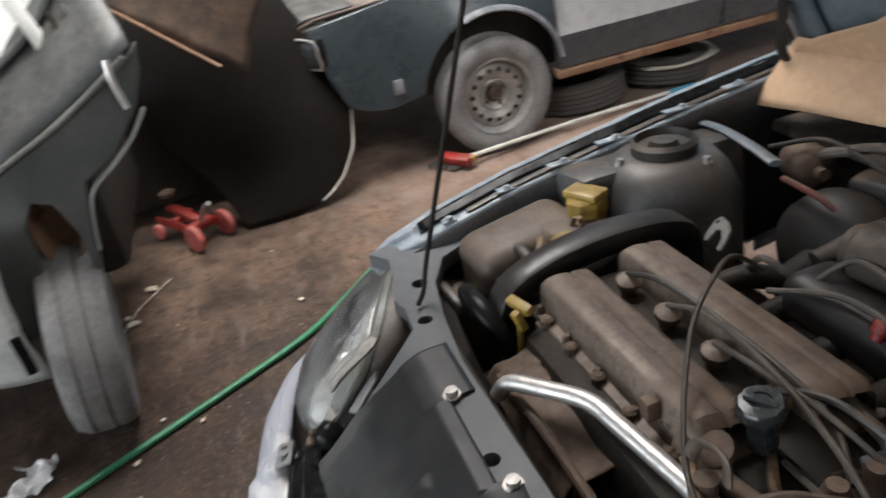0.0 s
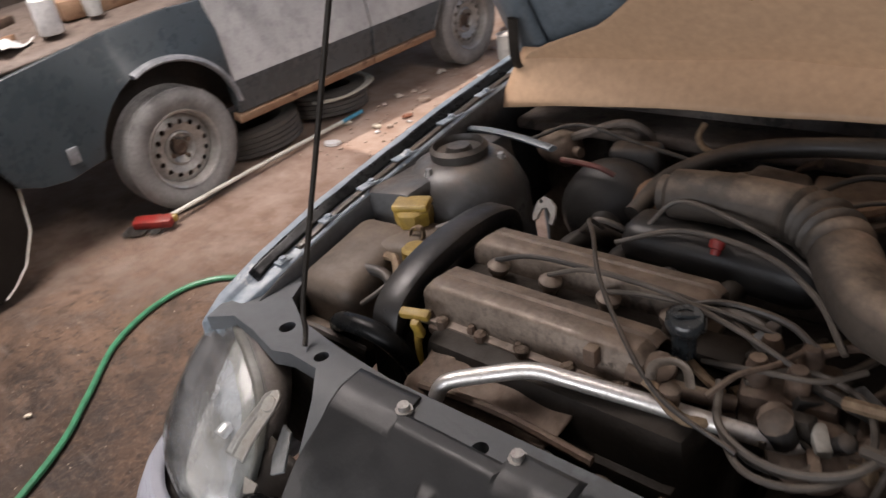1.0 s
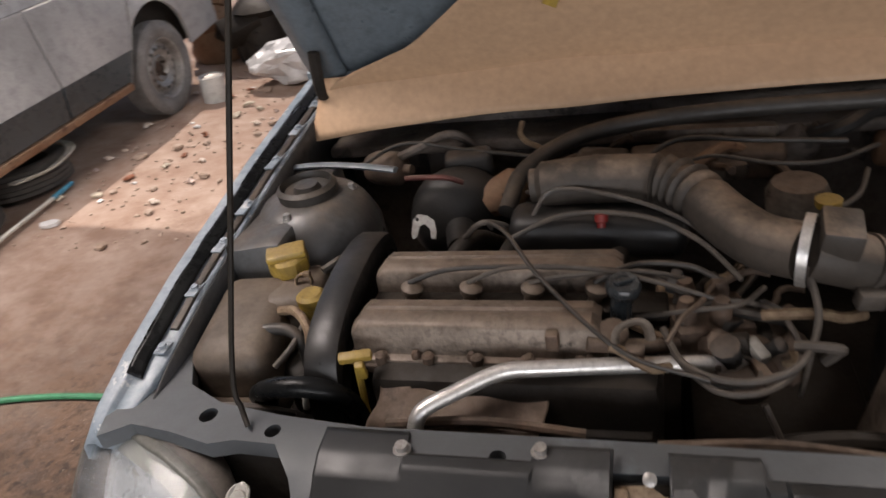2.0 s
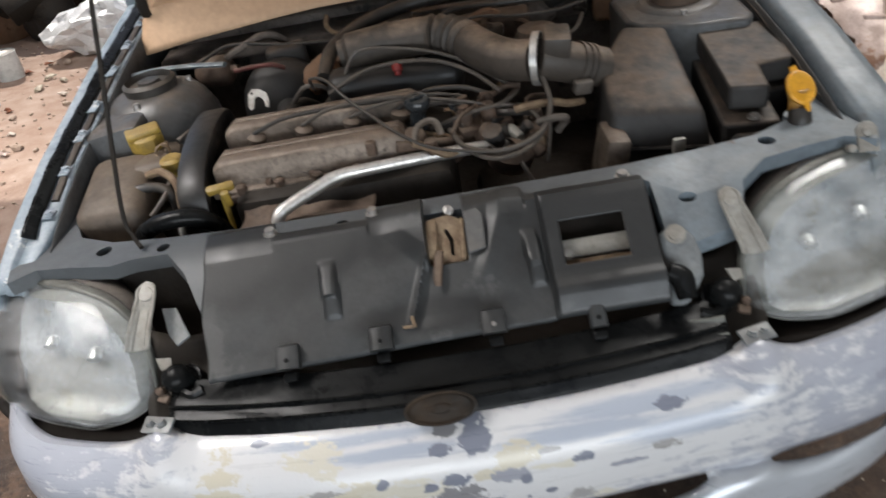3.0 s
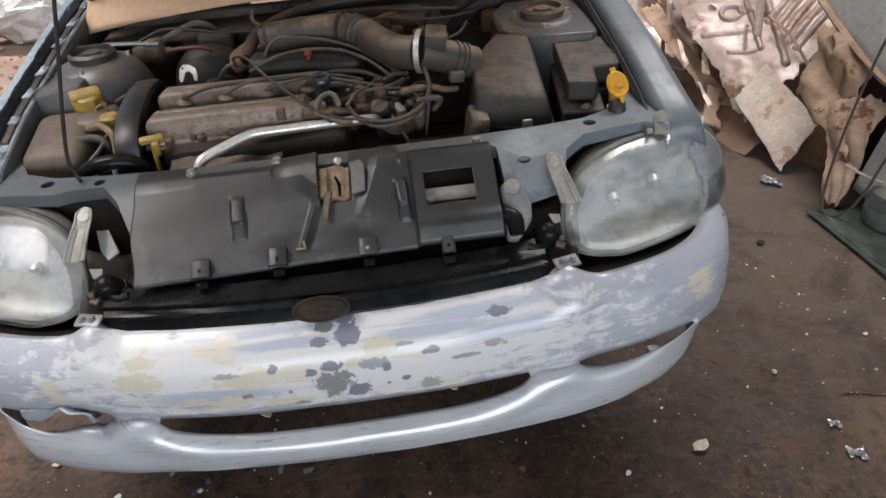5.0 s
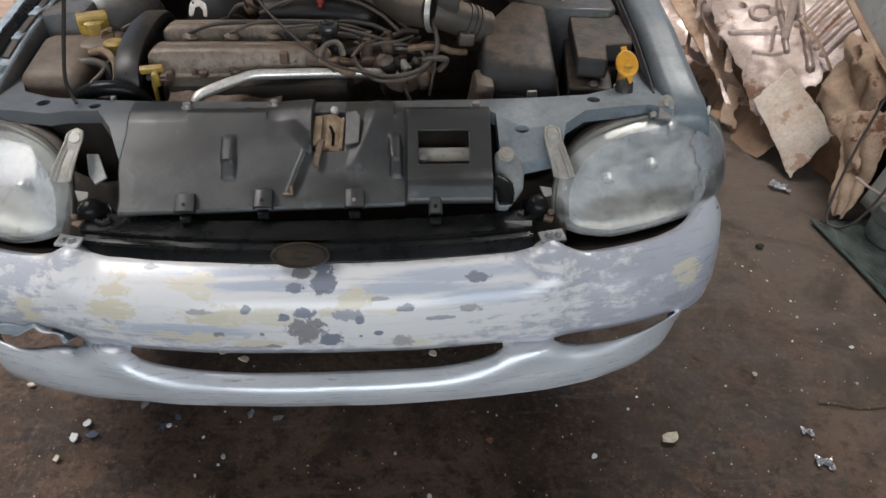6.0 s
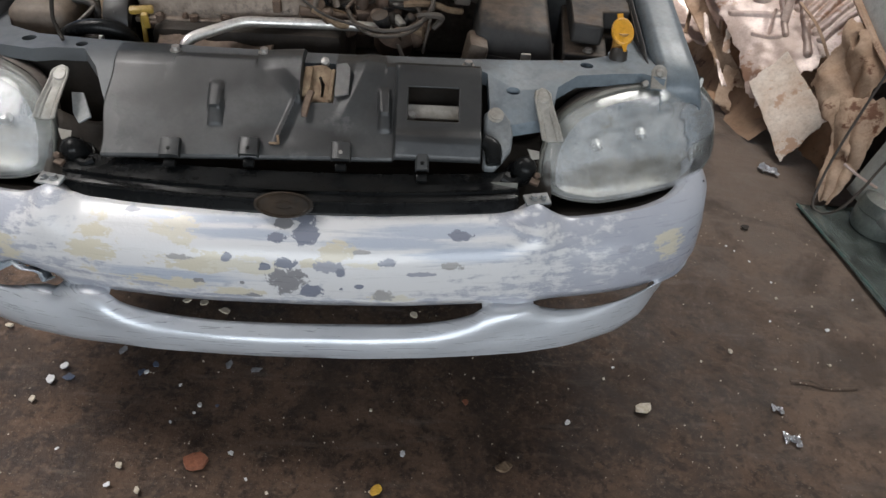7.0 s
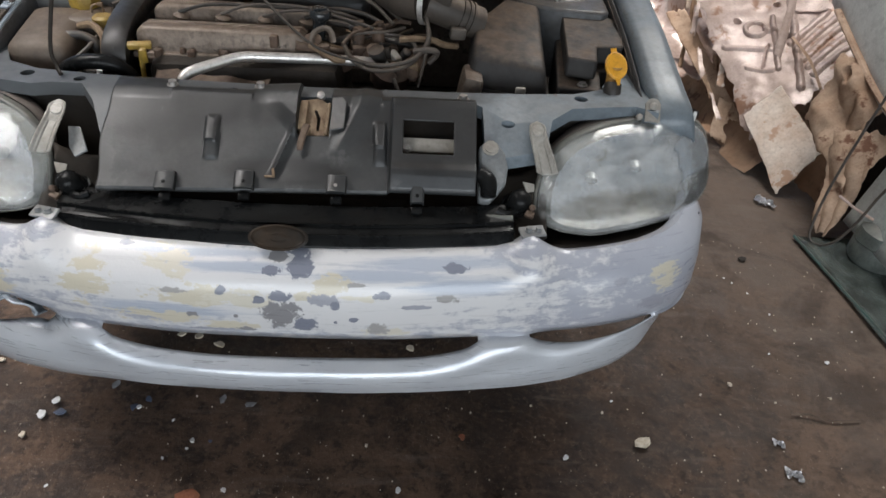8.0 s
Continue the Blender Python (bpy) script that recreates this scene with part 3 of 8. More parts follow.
def finish(name, bm, material, parent=None, label="", smooth=True, sharp=40, bevel=0.0, solid=0.0, sub=0):
    bmesh.ops.remove_doubles(bm, verts=bm.verts[:], dist=1e-5)
    bmesh.ops.recalc_face_normals(bm, faces=bm.faces[:])
    me = bpy.data.meshes.new(name)
    if smooth:
        for f in bm.faces:
            f.smooth = True
        lim = radians(sharp)
        for e in bm.edges:
            if len(e.link_faces) == 2 and e.calc_face_angle(0) > lim:
                e.smooth = False
    bm.to_mesh(me)
    bm.free()
    for one in (material if isinstance(material, (list, tuple)) else (material,)):
        me.materials.append(M[one])
    ob = new(name, me)
    ob.parent = parent
    if label:
        ob["label"] = label
    if solid:
        s = ob.modifiers.new("solid", "SOLIDIFY")
        s.thickness, s.offset = solid, -1
    if bevel:
        b = ob.modifiers.new("bevel", "BEVEL")
        b.width, b.segments, b.limit_method = bevel, 2, "ANGLE"
    return ob


def part(name, bm, material, parent, label="", **kw):
    return finish(name, bm, material, parent, label, **kw)


def thing(name, m, label, category, group=""):
    ob = new(name)
    ob.empty_display_size = 0.1
    ob.matrix_world = m
    return tagged(ob, label, category, group)


def rough_up(bm, amount, scale, seed=0.0):
    for v in bm.verts:
        v.co += noise.noise_vector(v.co * scale + Vector((seed, seed * 1.7, 3))) * amount


def bolt(bm, p, r=0.008, h=0.006, axis=(0, 0, 1)):
    p, a = Vector(p), Vector(axis).normalized()
    q = a.to_track_quat("Z", "Y").to_matrix().to_4x4()
    lathe(bm, [(r * 1.5, 0), (r * 1.5, h * 0.3), (r, h * 0.3), (r, h), (0, h)], Matrix.Translation(p) @ q, 6 if r < 0.007 else 10)

# ---- setting ----
bm = bmesh.new()
sheet(bm, 120, 120, lambda u, v: Vector(((u - 0.5) * 24, (v - 0.45) * 24, 0)))
for v in bm.verts:
    if max(abs(v.co.x), abs(v.co.y - 1)) < 9:
        v.co.z += 0.006 * noise.noise(v.co * 1.3) - 0.004
        out = max(0.0, v.co.y * 0.5 - v.co.x * 0.5 - 2.6)
        v.co.z += min(out, 1.0) * 0.03 * noise.noise(v.co * 3.1)
edge = [e for e in bm.edges if e.is_boundary]
rim_out = bmesh.ops.extrude_edge_only(bm, edges=edge)
for v in rim_out["geom"]:
    if isinstance(v, bmesh.types.BMVert):
        v.co.x, v.co.y = v.co.x * 30, v.co.y * 30
tagged(finish("ground", bm, "floor"), "dark oily brown workshop floor turning to dusty earth", "floor", kind="structure")


def wall(name, c, s, material="wall"):
    b = bmesh.new()
    box(b, c, s, r=0.01, seg=1)
    return tagged(finish(name, b, material), "sooty plastered workshop wall", "wall", kind="structure")


wall("wall_east", (4.2, -0.5, 2.0), (0.2, 11.0, 4.0))
wall("wall_west", (-7.2, -1.5, 2.0), (0.2, 9.0, 4.0))
wall("wall_south_west", (-5.2, -6.0, 2.0), (3.8, 0.2, 4.0))
# unseen roof; its edge sets the sun line, with a longer part shading the scrap
bm = bmesh.new()
NX = 190
sheet(bm, NX, 1, lambda u, v: Vector((-7.3 + 11.6 * u, -6.1 + (10.7 if u < 0.7 else 12.2) * v, 4.0 + 0.25 * u + 0.02 * math.sin(u * NX * 1.05))), None)
tagged(finish("ceiling", bm, "roof", solid=0.003), "unseen rusty corrugated metal roof sheets that block the sun", "roof", kind="structure")

# ---- the car under repair ----
CAR = Matrix.Translation((0, 0, 0.18)) @ pose(0, 0, 0, 0, -2.9, 0) @ pose(0.035, 0, 0)
car = thing("hatchback_car", CAR, "pale blue-grey hatchback under repair with propped open bonnet and filler-patched bumper", "car")

# front panel (bonnet slam panel)


def slam_z(x, y):
    return 0.72 - 0.68 * max(0.0, -0.062 - y) - 0.004 * math.cos(9 * x)


half = [(0.0, -0.05), (0.37, -0.052), (0.395, -0.068), (0.402, -0.16), (0.43, -0.172), (0.535, -0.15), (0.552, -0.085), (0.60, -0.05), (0.68, -0.03), (0.755, -0.02),
        (0.80, -0.05), (0.815, 0.0), (0.80, 0.2), (0.765, 0.24), (0.745, 0.16), (0.70, 0.075), (0.62, 0.035), (0.5, 0.012), (0.36, -0.004), (0.0, 0.004)]
left = [(0.0, -0.05), (0.37, -0.052), (0.395, -0.068), (0.4, -0.15), (0.412, -0.165), (0.425, -0.15), (0.452, -0.09), (0.488, -0.045), (0.56, -0.04)] + half[7:]
outline = half[:-1] + [(-x, y) for x, y in reversed(left[1:])]
holes = [circle2(sx * 0.63, 0.008, 0.0155) for sx in (-1, 1)] + [circle2(-0.503, -0.02, 0.013), circle2(-0.158, -0.04, 0.012), circle2(0.452, -0.1, 0.016, 12, 0.008), circle2(0.715, 0.085, 0.02)]
bm = bmesh.new()
plate(bm, outline, holes, slam_z, 0.03)
part("front_panel", bm, "panelblue", car, "dusty pale blue-grey front crossmember", bevel=0.003)
# black sheet under the panel: the shade inside its holes, put into colour
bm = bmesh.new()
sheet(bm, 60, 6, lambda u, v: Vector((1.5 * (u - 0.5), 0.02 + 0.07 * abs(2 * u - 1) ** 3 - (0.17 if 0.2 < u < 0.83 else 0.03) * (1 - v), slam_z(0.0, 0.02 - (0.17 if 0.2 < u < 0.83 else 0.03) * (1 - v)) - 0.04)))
part("panel_hole_shade", bm, "sootpanel", car, "", solid=0.003)
bm = bmesh.new()
box(bm, (0, 0.0, 0.56), (1.5, 0.03, 0.26), r=0.004)
part("radiator", bm, "dark", car, "grimy dark radiator")
for px, py in ((0.352, -0.049), (-0.10, -0.034), (0.79, -0.03), (-0.29, -0.045)):
    bm = bmesh.new()
    if abs(px) > 0.7:
        TM = pose(px, py, 0.722, 48, 0, -6)
        plate(bm, [(-0.017, -0.034), (0.017, -0.034), (0.017, 0.008), (0.012, 0.017), (0.005, 0.021), (-0.005, 0.021), (-0.012, 0.017), (-0.017, 0.008)], (), lambda x, y: 0.0, 0.006, TM)
        lathe(bm, [(0.009, 0), (0.009, 0.004), (0.004, 0.007), (0, 0.007)], TM @ Matrix.Translation((0, 0.002, 0)), 12)
        lathe(bm, [(0.007, -0.01), (0.007, 0.01), (0.004, 0.012), (0, 0.012)], pose(px - 0.032, py - 0.014, 0.703, 60, 0, -10), 14)
    else:
        bolt(bm, (px, py, 0.726), 0.009, 0.012)
    part("bolt", bm, "zinc" if abs(px) < 0.7 else "bracket", car)

# grey plastic shroud over the front panel


SLOPE, OUT = Vector((0, -0.789, -0.614)), Vector((0, -0.614, 0.789))


def shroud_low(x):
    """How far down the slope the cover reaches at x."""
    return table(x, (-0.415, -0.2, 0.0, 0.19, 0.192, 0.385), (0.216, 0.211, 0.205, 0.201, 0.2, 0.2))


def shroud_relief(x, q):
    h = 0.0009 * noise.noise(Vector((x * 11, q * 14, 1))) + 0.0004 * noise.noise(Vector((x * 40, q * 30, 2)))
    for cx, w in ((-0.189, 0.016), (0.170, 0.0145)):
        k = q - 0.032
        if 0 < k < 0.108:
            side = max(0.0, 1 - (abs(x - cx - 0.05 * k) / w) ** 5)
            h += side * (table(k, (0, 0.012, 0.066, 0.07, 0.1, 0.108), (0, 0.006, 0.019, 0.012, 0.006, 0.0)))
    # pulled-up facet on one side of the latch opening, and a crease running down from it
    if -0.115 < x < -0.008 and q < 0.09:
        edge = -0.02 + 0.105 * (x + 0.115) / 0.105
        h += 0.016 * max(0.0, min(1.0, (edge - q) / 0.05)) * (x + 0.115) / 0.107
    if 0.04 < q < 0.18:
        xc = -0.009 - 0.038 * (q - 0.05) / 0.116
        k = min(1.0, (q - 0.04) / 0.02) * min(1.0, (0.18 - q) / 0.02)
        h += k * (0.009 * max(0.0, 1 - abs(x - xc) / 0.013) - (0.006 * math.exp(-(x - xc) / 0.05) if x > xc else 0.0))
    # fold beside the opening
    if q < 0.12:
        xc = 0.127 - 0.031 * (q + 0.01) / 0.08
        h += 0.009 * max(0.0, 1 - abs(x - xc) / (0.02 if x < xc else 0.045)) * min(1.0, (0.12 - q) / 0.05)
    if x > 0.193:
        h += min(1.0, (x - 0.193) / 0.004) * table(q, (-0.03, 0.0, 0.125, 0.135, 0.152, 0.165, 0.22), (0.004, 0.017, 0.02, 0.022, 0.03, 0.028, 0.006))
    return h


def shroud_pt(u, v):
    x = -0.415 + 0.795 * u
    top_y = -0.012 if x < -0.285 else (-0.05 if x < -0.11 else (-0.022 if x < 0.17 else -0.055))
    q = -0.03 + v * (shroud_low(x) + 0.03)
    if q < 0:
        k = -q / 0.03
        p = Vector((x, -0.088 + (top_y + 0.088) * k, 0.716 + 0.012 * min(1.0, 2.5 * k)))
    else:
        p = Vector((x, -0.088, 0.716)) + SLOPE * q
    curl = max(0.0, v - 0.97) / 0.03
    return p + OUT * (shroud_relief(x, q) - 0.006 * curl) + Vector((0.004 * (x < -0.3) * math.sin(9 * v), 0, 0))


def shroud_keep(u, v):
    x = -0.415 + 0.795 * u
    q = -0.03 + v * (shroud_low(x) + 0.03)
    if 0.222 < x < 0.33 and 0.034 < q < 0.113:
        return False
    return not (-0.008 < x < 0.062 and q < 0.071)


def on_shroud(x, q, h=0.0):
    return Vector((x, -0.088, 0.716)) + SLOPE * q + OUT * h


ON_SLOPE = pose(0, 0, 0, 37.9)
bm = bmesh.new()
sheet(bm, 212, 64, shroud_pt, shroud_keep)
shroud = part("radiator_shroud", bm, "shroud", car, "dusty dark grey plastic radiator cover", sharp=34, solid=0.004)
# what shows through the cover's window: a pale duct over a rusty edge in the dark
bm = bmesh.new()
box(bm, on_shroud(0.28, 0.078, -0.022), (0.13, 0.034, 0.02), (37.9, 0, 0), r=0.004)
part("inner_duct", bm, "bracket", car)
bm = bmesh.new()
bolt(bm, on_shroud(0.231, 0.088, -0.014), 0.007, 0.008, OUT)
part("duct_screw", bm, "zinc", car)
# dark plate stands in for the shade behind the window
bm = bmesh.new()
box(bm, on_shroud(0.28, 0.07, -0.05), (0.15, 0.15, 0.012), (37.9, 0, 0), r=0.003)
part("duct_shade_plate", bm, "dark", car)
bm = bmesh.new()
box(bm, on_shroud(0.28, 0.105, -0.022), (0.12, 0.016, 0.012), (37.9, 0, 0), r=0.003)
part("duct_flap", bm, "latch", car)
# upright flap on the other side of the latch
bm = bmesh.new()
plate(bm, [(0.0, -0.075), (0.031, -0.07), (0.033, -0.008), (0.024, 0.004), (0.002, 0.002)], (), lambda a, c: 0.008 + 0.004 * (a > 0.02), 0.004, Matrix.Translation(on_shroud(0.063, -0.012)) @ ON_SLOPE)
part("latch_flap", bm, "tab", shroud, "pale upright plastic flap", bevel=0.0015)
bm = bmesh.new()
tube(bm, [on_shroud(0.012, 0.05, 0.0), on_shroud(0.008, 0.075, 0.008), on_shroud(0.004, 0.098, 0.01), on_shroud(0.003, 0.112, 0.008)], [0.008, 0.008, 0.0075, 0.006], 8, 4, True, 0.7)
part("latch_hook", bm, "iron", car, "rusty hanging latch hook")
bm = bmesh.new()
box(bm, on_shroud(-0.048, 0.166, 0.006), (0.006, 0.02, 0.008), (37.9, 0, 12), r=0.002)
box(bm, on_shroud(-0.056, 0.173, 0.003), (0.022, 0.005, 0.005), (37.9, 0, 0), r=0.0015)
part("spring_clip", bm, "latch", car)
# latch in its opening: a folded rusty plate with a slot and a pin
bm = bmesh.new()
LATCH = Matrix.Translation(on_shroud(0.026, 0.028, -0.012)) @ ON_SLOPE
plate(bm, [(-0.036, -0.042), (0.03, -0.046), (0.036, -0.035), (0.035, 0.03), (0.012, 0.045), (-0.03, 0.042), (-0.037, 0.02)], [[(0.006, -0.028), (0.012, -0.03), (0.014, 0.0), (0.004, 0.022), (-0.002, 0.02), (0.006, -0.002)]], lambda a, c: 0.004 * math.sin(60 * a) + 0.006 * (c > 0.03), 0.004, LATCH)
for a, c, w, d, h in ((-0.024, 0.004, 0.018, 0.07, 0.012), (0.03, -0.004, 0.008, 0.075, 0.016)):
    b2 = bmesh.new()
    box(b2, (a, c, h / 2), (w, d, h), (0, 0, -4), r=0.003)
    merge(bm, b2, LATCH)
part("bonnet_latch", bm, "latch", car, "rusted bonnet latch")
# dark plate stands in for the shade behind the latch
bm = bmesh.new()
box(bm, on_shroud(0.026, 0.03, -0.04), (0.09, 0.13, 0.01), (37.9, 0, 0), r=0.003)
part("latch_shade_plate", bm, "dark", car)
bm = bmesh.new()
lathe(bm, [(0.009, 0), (0.009, 0.012), (0.005, 0.014), (0, 0.014)], LATCH @ Matrix.Translation((0.012, 0.052, 0.002)), 12)
part("latch_pin", bm, "zinc", car)
# hooded clips along the lower edge
for px, q in ((-0.268, 0.196), (-0.106, 0.188), (0.086, 0.189), (0.257, 0.205)):
    bm = bmesh.new()
    m = Matrix.Translation(on_shroud(px, q, 0.004)) @ ON_SLOPE
    prof = ((-0.021, 0.0), (-0.02, 0.012), (-0.014, 0.016), (0.014, 0.016), (0.02, 0.012), (0.021, 0.0))
    last = None
    for c, k in ((0.024, 0.4), (0.02, 0.9), (0.0, 1.0), (-0.018, 1.05), (-0.02, 0.7)):
        row = [bm.verts.new(m @ Vector((a * (0.8 + 0.2 * min(1, k)) * (0.7 if px > 0.2 else 1), c, h * k))) for a, h in prof]
        if last:
            bridge(bm, last, row, False)
        last = row
    hood = part("clip", bm, "shroud", car, "", solid=0.003)
    bm = bmesh.new()
    box(bm, m @ Vector((0, -0.03, -0.006)), (0.024, 0.016, 0.014), (37.9, 0, 0), r=0.003)
    part("clip_tongue", bm, "black", hood)
    bm = bmesh.new()
    lathe(bm, [(0.0042, 0), (0.0042, 0.002), (0, 0.003)], m @ Matrix.Translation((0, -0.004, 0.0155)), 10)
    part("clip_pin", bm, "zinc" if px == 0.086 else "black", hood)

# grille


def grille_pt(u, v):
    x = -0.49 + 0.955 * u
    bow = 0.045 * (1 - abs(x / 0.49) ** 2.2)
    vs = (0, 0.4, 0.44, 0.46, 0.66, 0.7, 0.72, 0.9, 1)
    y = table(v, vs, (-0.215, -0.27, -0.275, -0.274, -0.292, -0.297, -0.295, -0.307, -0.309)) - bow
    z = table(v, vs, (0.566, 0.556, 0.558, 0.551, 0.546, 0.548, 0.54, 0.524, 0.5))
    return Vector((x, y, z + 0.0015 * noise.noise(Vector((x * 12, v * 5, 3)))))


bm = bmesh.new()
sheet(bm, 72, 50, grille_pt)
grille = part("grille", bm, "black", car, "glossy black grille strip", sharp=45, solid=0.004)
bm = bmesh.new()
EMB = Matrix.Translation((-0.019, -0.356, 0.546)) @ pose(0, 0, 0, 50) @ Matrix.Diagonal((0.94, 0.42, 1, 1))
lathe(bm, [(0.052, 0), (0.0635, 0.003), (0.064, 0.009), (0.058, 0.0105), (0.054, 0.006), (0.05, 0.004), (0.02, 0.0045), (0.016, 0.007), (0, 0.0075)], EMB, 40)
part("emblem", bm, "badge", grille, "bare brownish oval badge socket")
bm = bmesh.new()
sheet(bm, 14, 8, lambda u, v: Vector((0.405 + 0.058 * u, -0.262 - 0.026 * v - 0.006 * u, 0.562 - 0.016 * v - 0.008 * math.sin(math.pi * v) * (0.3 + 0.7 * u) + 0.004 * u)))
part("grille_end", bm, "bezel", grille, "pale scuffed end of the grille", solid=0.003)

# bumper
PLAN = smooth_line([(0, -0.432, 0), (0.2, -0.427, 0), (0.4, -0.408, 0), (0.6, -0.375, 0), (0.75, -0.337, 0), (0.862, -0.28, 0), (0.925, -0.19, 0), (0.948, -0.08, 0), (0.95, 0.08, 0), (0.945, 0.25, 0)], 8)
PX, PY = [p.x for p in PLAN], [p.y for p in PLAN]
PS = np.concatenate([[0], np.cumsum([(b - a).length for a, b in zip(PLAN, PLAN[1:])])])


def slot_at(x):
    """How far the bumper's air slots open at x: 0 shut, 1 open."""
    a = abs(x)
    if a < 0.405:
        return (1 - (a / 0.405) ** 5) ** 0.6 * 0.05
    if 0.515 < a < 0.82:
        k = (a - 0.515) / 0.305
        return 0.034 * math.sin(math.pi * k ** 0.8) ** 0.7
    return 0.0


def bumper_pt(s, v):
    """s: metres along the bumper from its middle; v: 0 at the top flange, 1 at the lower edge."""
    a, sg = abs(s), (1 if s >= 0 else -1)
    x, y = table(a, PS, PX), table(a, PS, PY)
    x2, y2 = table(a + 0.02, PS, PX), table(a + 0.02, PS, PY)
    x1, y1 = table(max(a - 0.02, 0), PS, PX), table(max(a - 0.02, 0), PS, PY)
    t = Vector((x2 - x1, y2 - y1, 0))
    n = Vector((t.y, -t.x, 0)).normalized()
    lamp_gap = 1 / (1 + math.exp(-(x - 0.57) / 0.012))
    peak = math.exp(-((x - 0.51) / 0.035) ** 2)
    ztop = 0.523 - 0.02 * lamp_gap + 0.03 * peak + table(a, (0.66, 0.78, 0.95, 1.05), (0, 0.006, 0.028, 0.045)) * lamp_gap
    ztop += (0.02 if sg < 0 else 0.01) * lamp_gap
    inset = 1 - 0.15 * lamp_gap
    zup = 0.333
    zlo = zup - max(slot_at(x * sg), 0.0008)
    vs = (0, 0.06, 0.14, 0.24, 0.36, 0.5, 0.56, 0.62, 0.7, 0.78, 0.86, 0.94, 1)
    zs = (ztop - 0.01, ztop, ztop - 0.018, ztop - 0.05, 0.43, 0.37, zup, zlo, zlo - 0.012, 0.262, 0.235, 0.205, 0.19)
    lip = 0.022 if x < 0.6 else table(x, (0.6, 0.8, 0.845), (0.022, 0.012, 0.0))
    os = (-0.095 * inset, -0.07 * inset, -0.042 * inset, -0.012, 0.0, 0.002, -0.012, -0.004, lip - 0.009, lip + 0.003, lip + 0.008, lip + 0.002, -0.02)
    z, o = table(v, vs, zs), table(v, vs, os)
    if v > 0.62:
        low = min(1.0, (v - 0.62) / 0.2)
        z = zlo - (zlo - z) * table(x, (0.6, 0.72, 0.8, 0.86, 0.92, 0.95), (1, 0.93, 0.76, 0.58, 0.42, 0.4))
        o += low * table(x, (0.5, 0.62, 0.75, 0.86, 0.925, 0.95), (0, -0.006, -0.02, -0.038, -0.055, -0.06))
    if x < 0.46:
        o -= 0.012 * max(0, (z - 0.49) / 0.03)
    if z < 0.35:
        o += 0.011 * math.exp(-((x - 0.47 + 1.9 * (0.325 - z)) / 0.045) ** 2) * max(0.0, min(1.0, (z - 0.25) / 0.03))
    p = Vector((x, y, z)) + n * o
    p.x = p.x if sg > 0 else -(p.x - 0.36 * max(0.0, p.x - 0.72))
    p += Vector((0, 1, 0)) * 0.0035 * noise.noise(Vector((p.x * 7, z * 9, 2)))
    if sg < 0:
        d = math.exp(-(((p.x + 0.6) / 0.12) ** 2 + ((z - 0.335) / 0.03) ** 2))
        p.y += 0.045 * d
        p.z += 0.022 * d * math.sin(p.x * 40) + 0.012 * d * noise.noise(Vector((p.x * 30, z * 30, 5)))
    return p


LONG = float(PS[-1])
V_ROWS = [0, 0.03, 0.06, 0.1, 0.14, 0.19, 0.24, 0.3, 0.36, 0.43, 0.5, 0.53, 0.56, 0.62, 0.66, 0.7, 0.74, 0.78, 0.82, 0.86, 0.9, 0.94, 1]
COLS = 150
bm = bmesh.new()
grid = [[bm.verts.new(bumper_pt(-LONG + 2 * LONG * i / COLS, v)) for v in V_ROWS] for i in range(COLS + 1)]
for i in range(COLS):
    mid = table(abs(-LONG + 2 * LONG * (i + 0.5) / COLS), PS, PX)
    for j in range(len(V_ROWS) - 1):
        if not (V_ROWS[j] == 0.56 and slot_at(mid) > 0.004):
            bm.faces.new((grid[i][j], grid[i + 1][j], grid[i + 1][j + 1], grid[i][j + 1]))
part("bumper", bm, "bumper", car, "flatted grey bumper with white primer and beige filler patches", sharp=60, solid=0.004)
for sx in (-1, 1):
    bm = bmesh.new()
    box(bm, (sx * 0.502, -0.305, 0.551), (0.055, 0.03, 0.006), (15, 0, sx * 14), r=0.002)
    bolt(bm, (sx * 0.495, -0.305, 0.554), 0.007, 0.008)
    bolt(bm, (sx * 0.515, -0.303, 0.554), 0.006, 0.008)
    part("bumper_bracket", bm, "mount", car, "bumper fixing tab with screws")

# headlamps


def lamp_pt(x, z, sx):
    """The lens surface over the x-z place, for the lamp at +x."""
    y = table(x, (0.49, 0.56, 0.62, 0.7, 0.76, 0.81, 0.85, 0.885), (-0.222, -0.248, -0.25, -0.226, -0.19, -0.148, -0.098, -0.035))
    k = (z - 0.52)
    y += 0.3 * k + 2.4 * max(0.0, k - 0.03) ** 1.5
    return Vector(((0.5 + (x - 0.5) * 1.25) if sx > 0 else -(0.53 + (x - 0.515) * 1.1), y, z))


def lamp_edge(k):
    """The lamp's outline, k in 0..1 turning from the outer side over the top."""
    a = 2 * math.pi * k
    c, s = math.cos(a), math.sin(a)
    ex = c ** 0.55 if c > 0 else -abs(c) ** 0.75
    soft = 0.85 - 0.25 * max(0.0, min(1.0, 3 * c))
    ez = abs(s) ** (soft if s > 0 else 0.5) * (1 if s > 0 else -1)
    x = 0.695 + (0.172 if c > 0 else 0.18) * ex
    return x, 0.57 + (0.122 * (1 - 0.2 * max(0.0, c)) if ez > 0 else 0.06) * ez + 0.1 * (x - 0.695) * (0.6 if ez > 0 else max(0.0, 1 + ez)) + (0.012 * min(1.0, max(0.0, (x - 0.6) / 0.1)) if ez < 0 else 0.0)


LAMP_N, LAMP_C = 48, (0.69, 0.59)


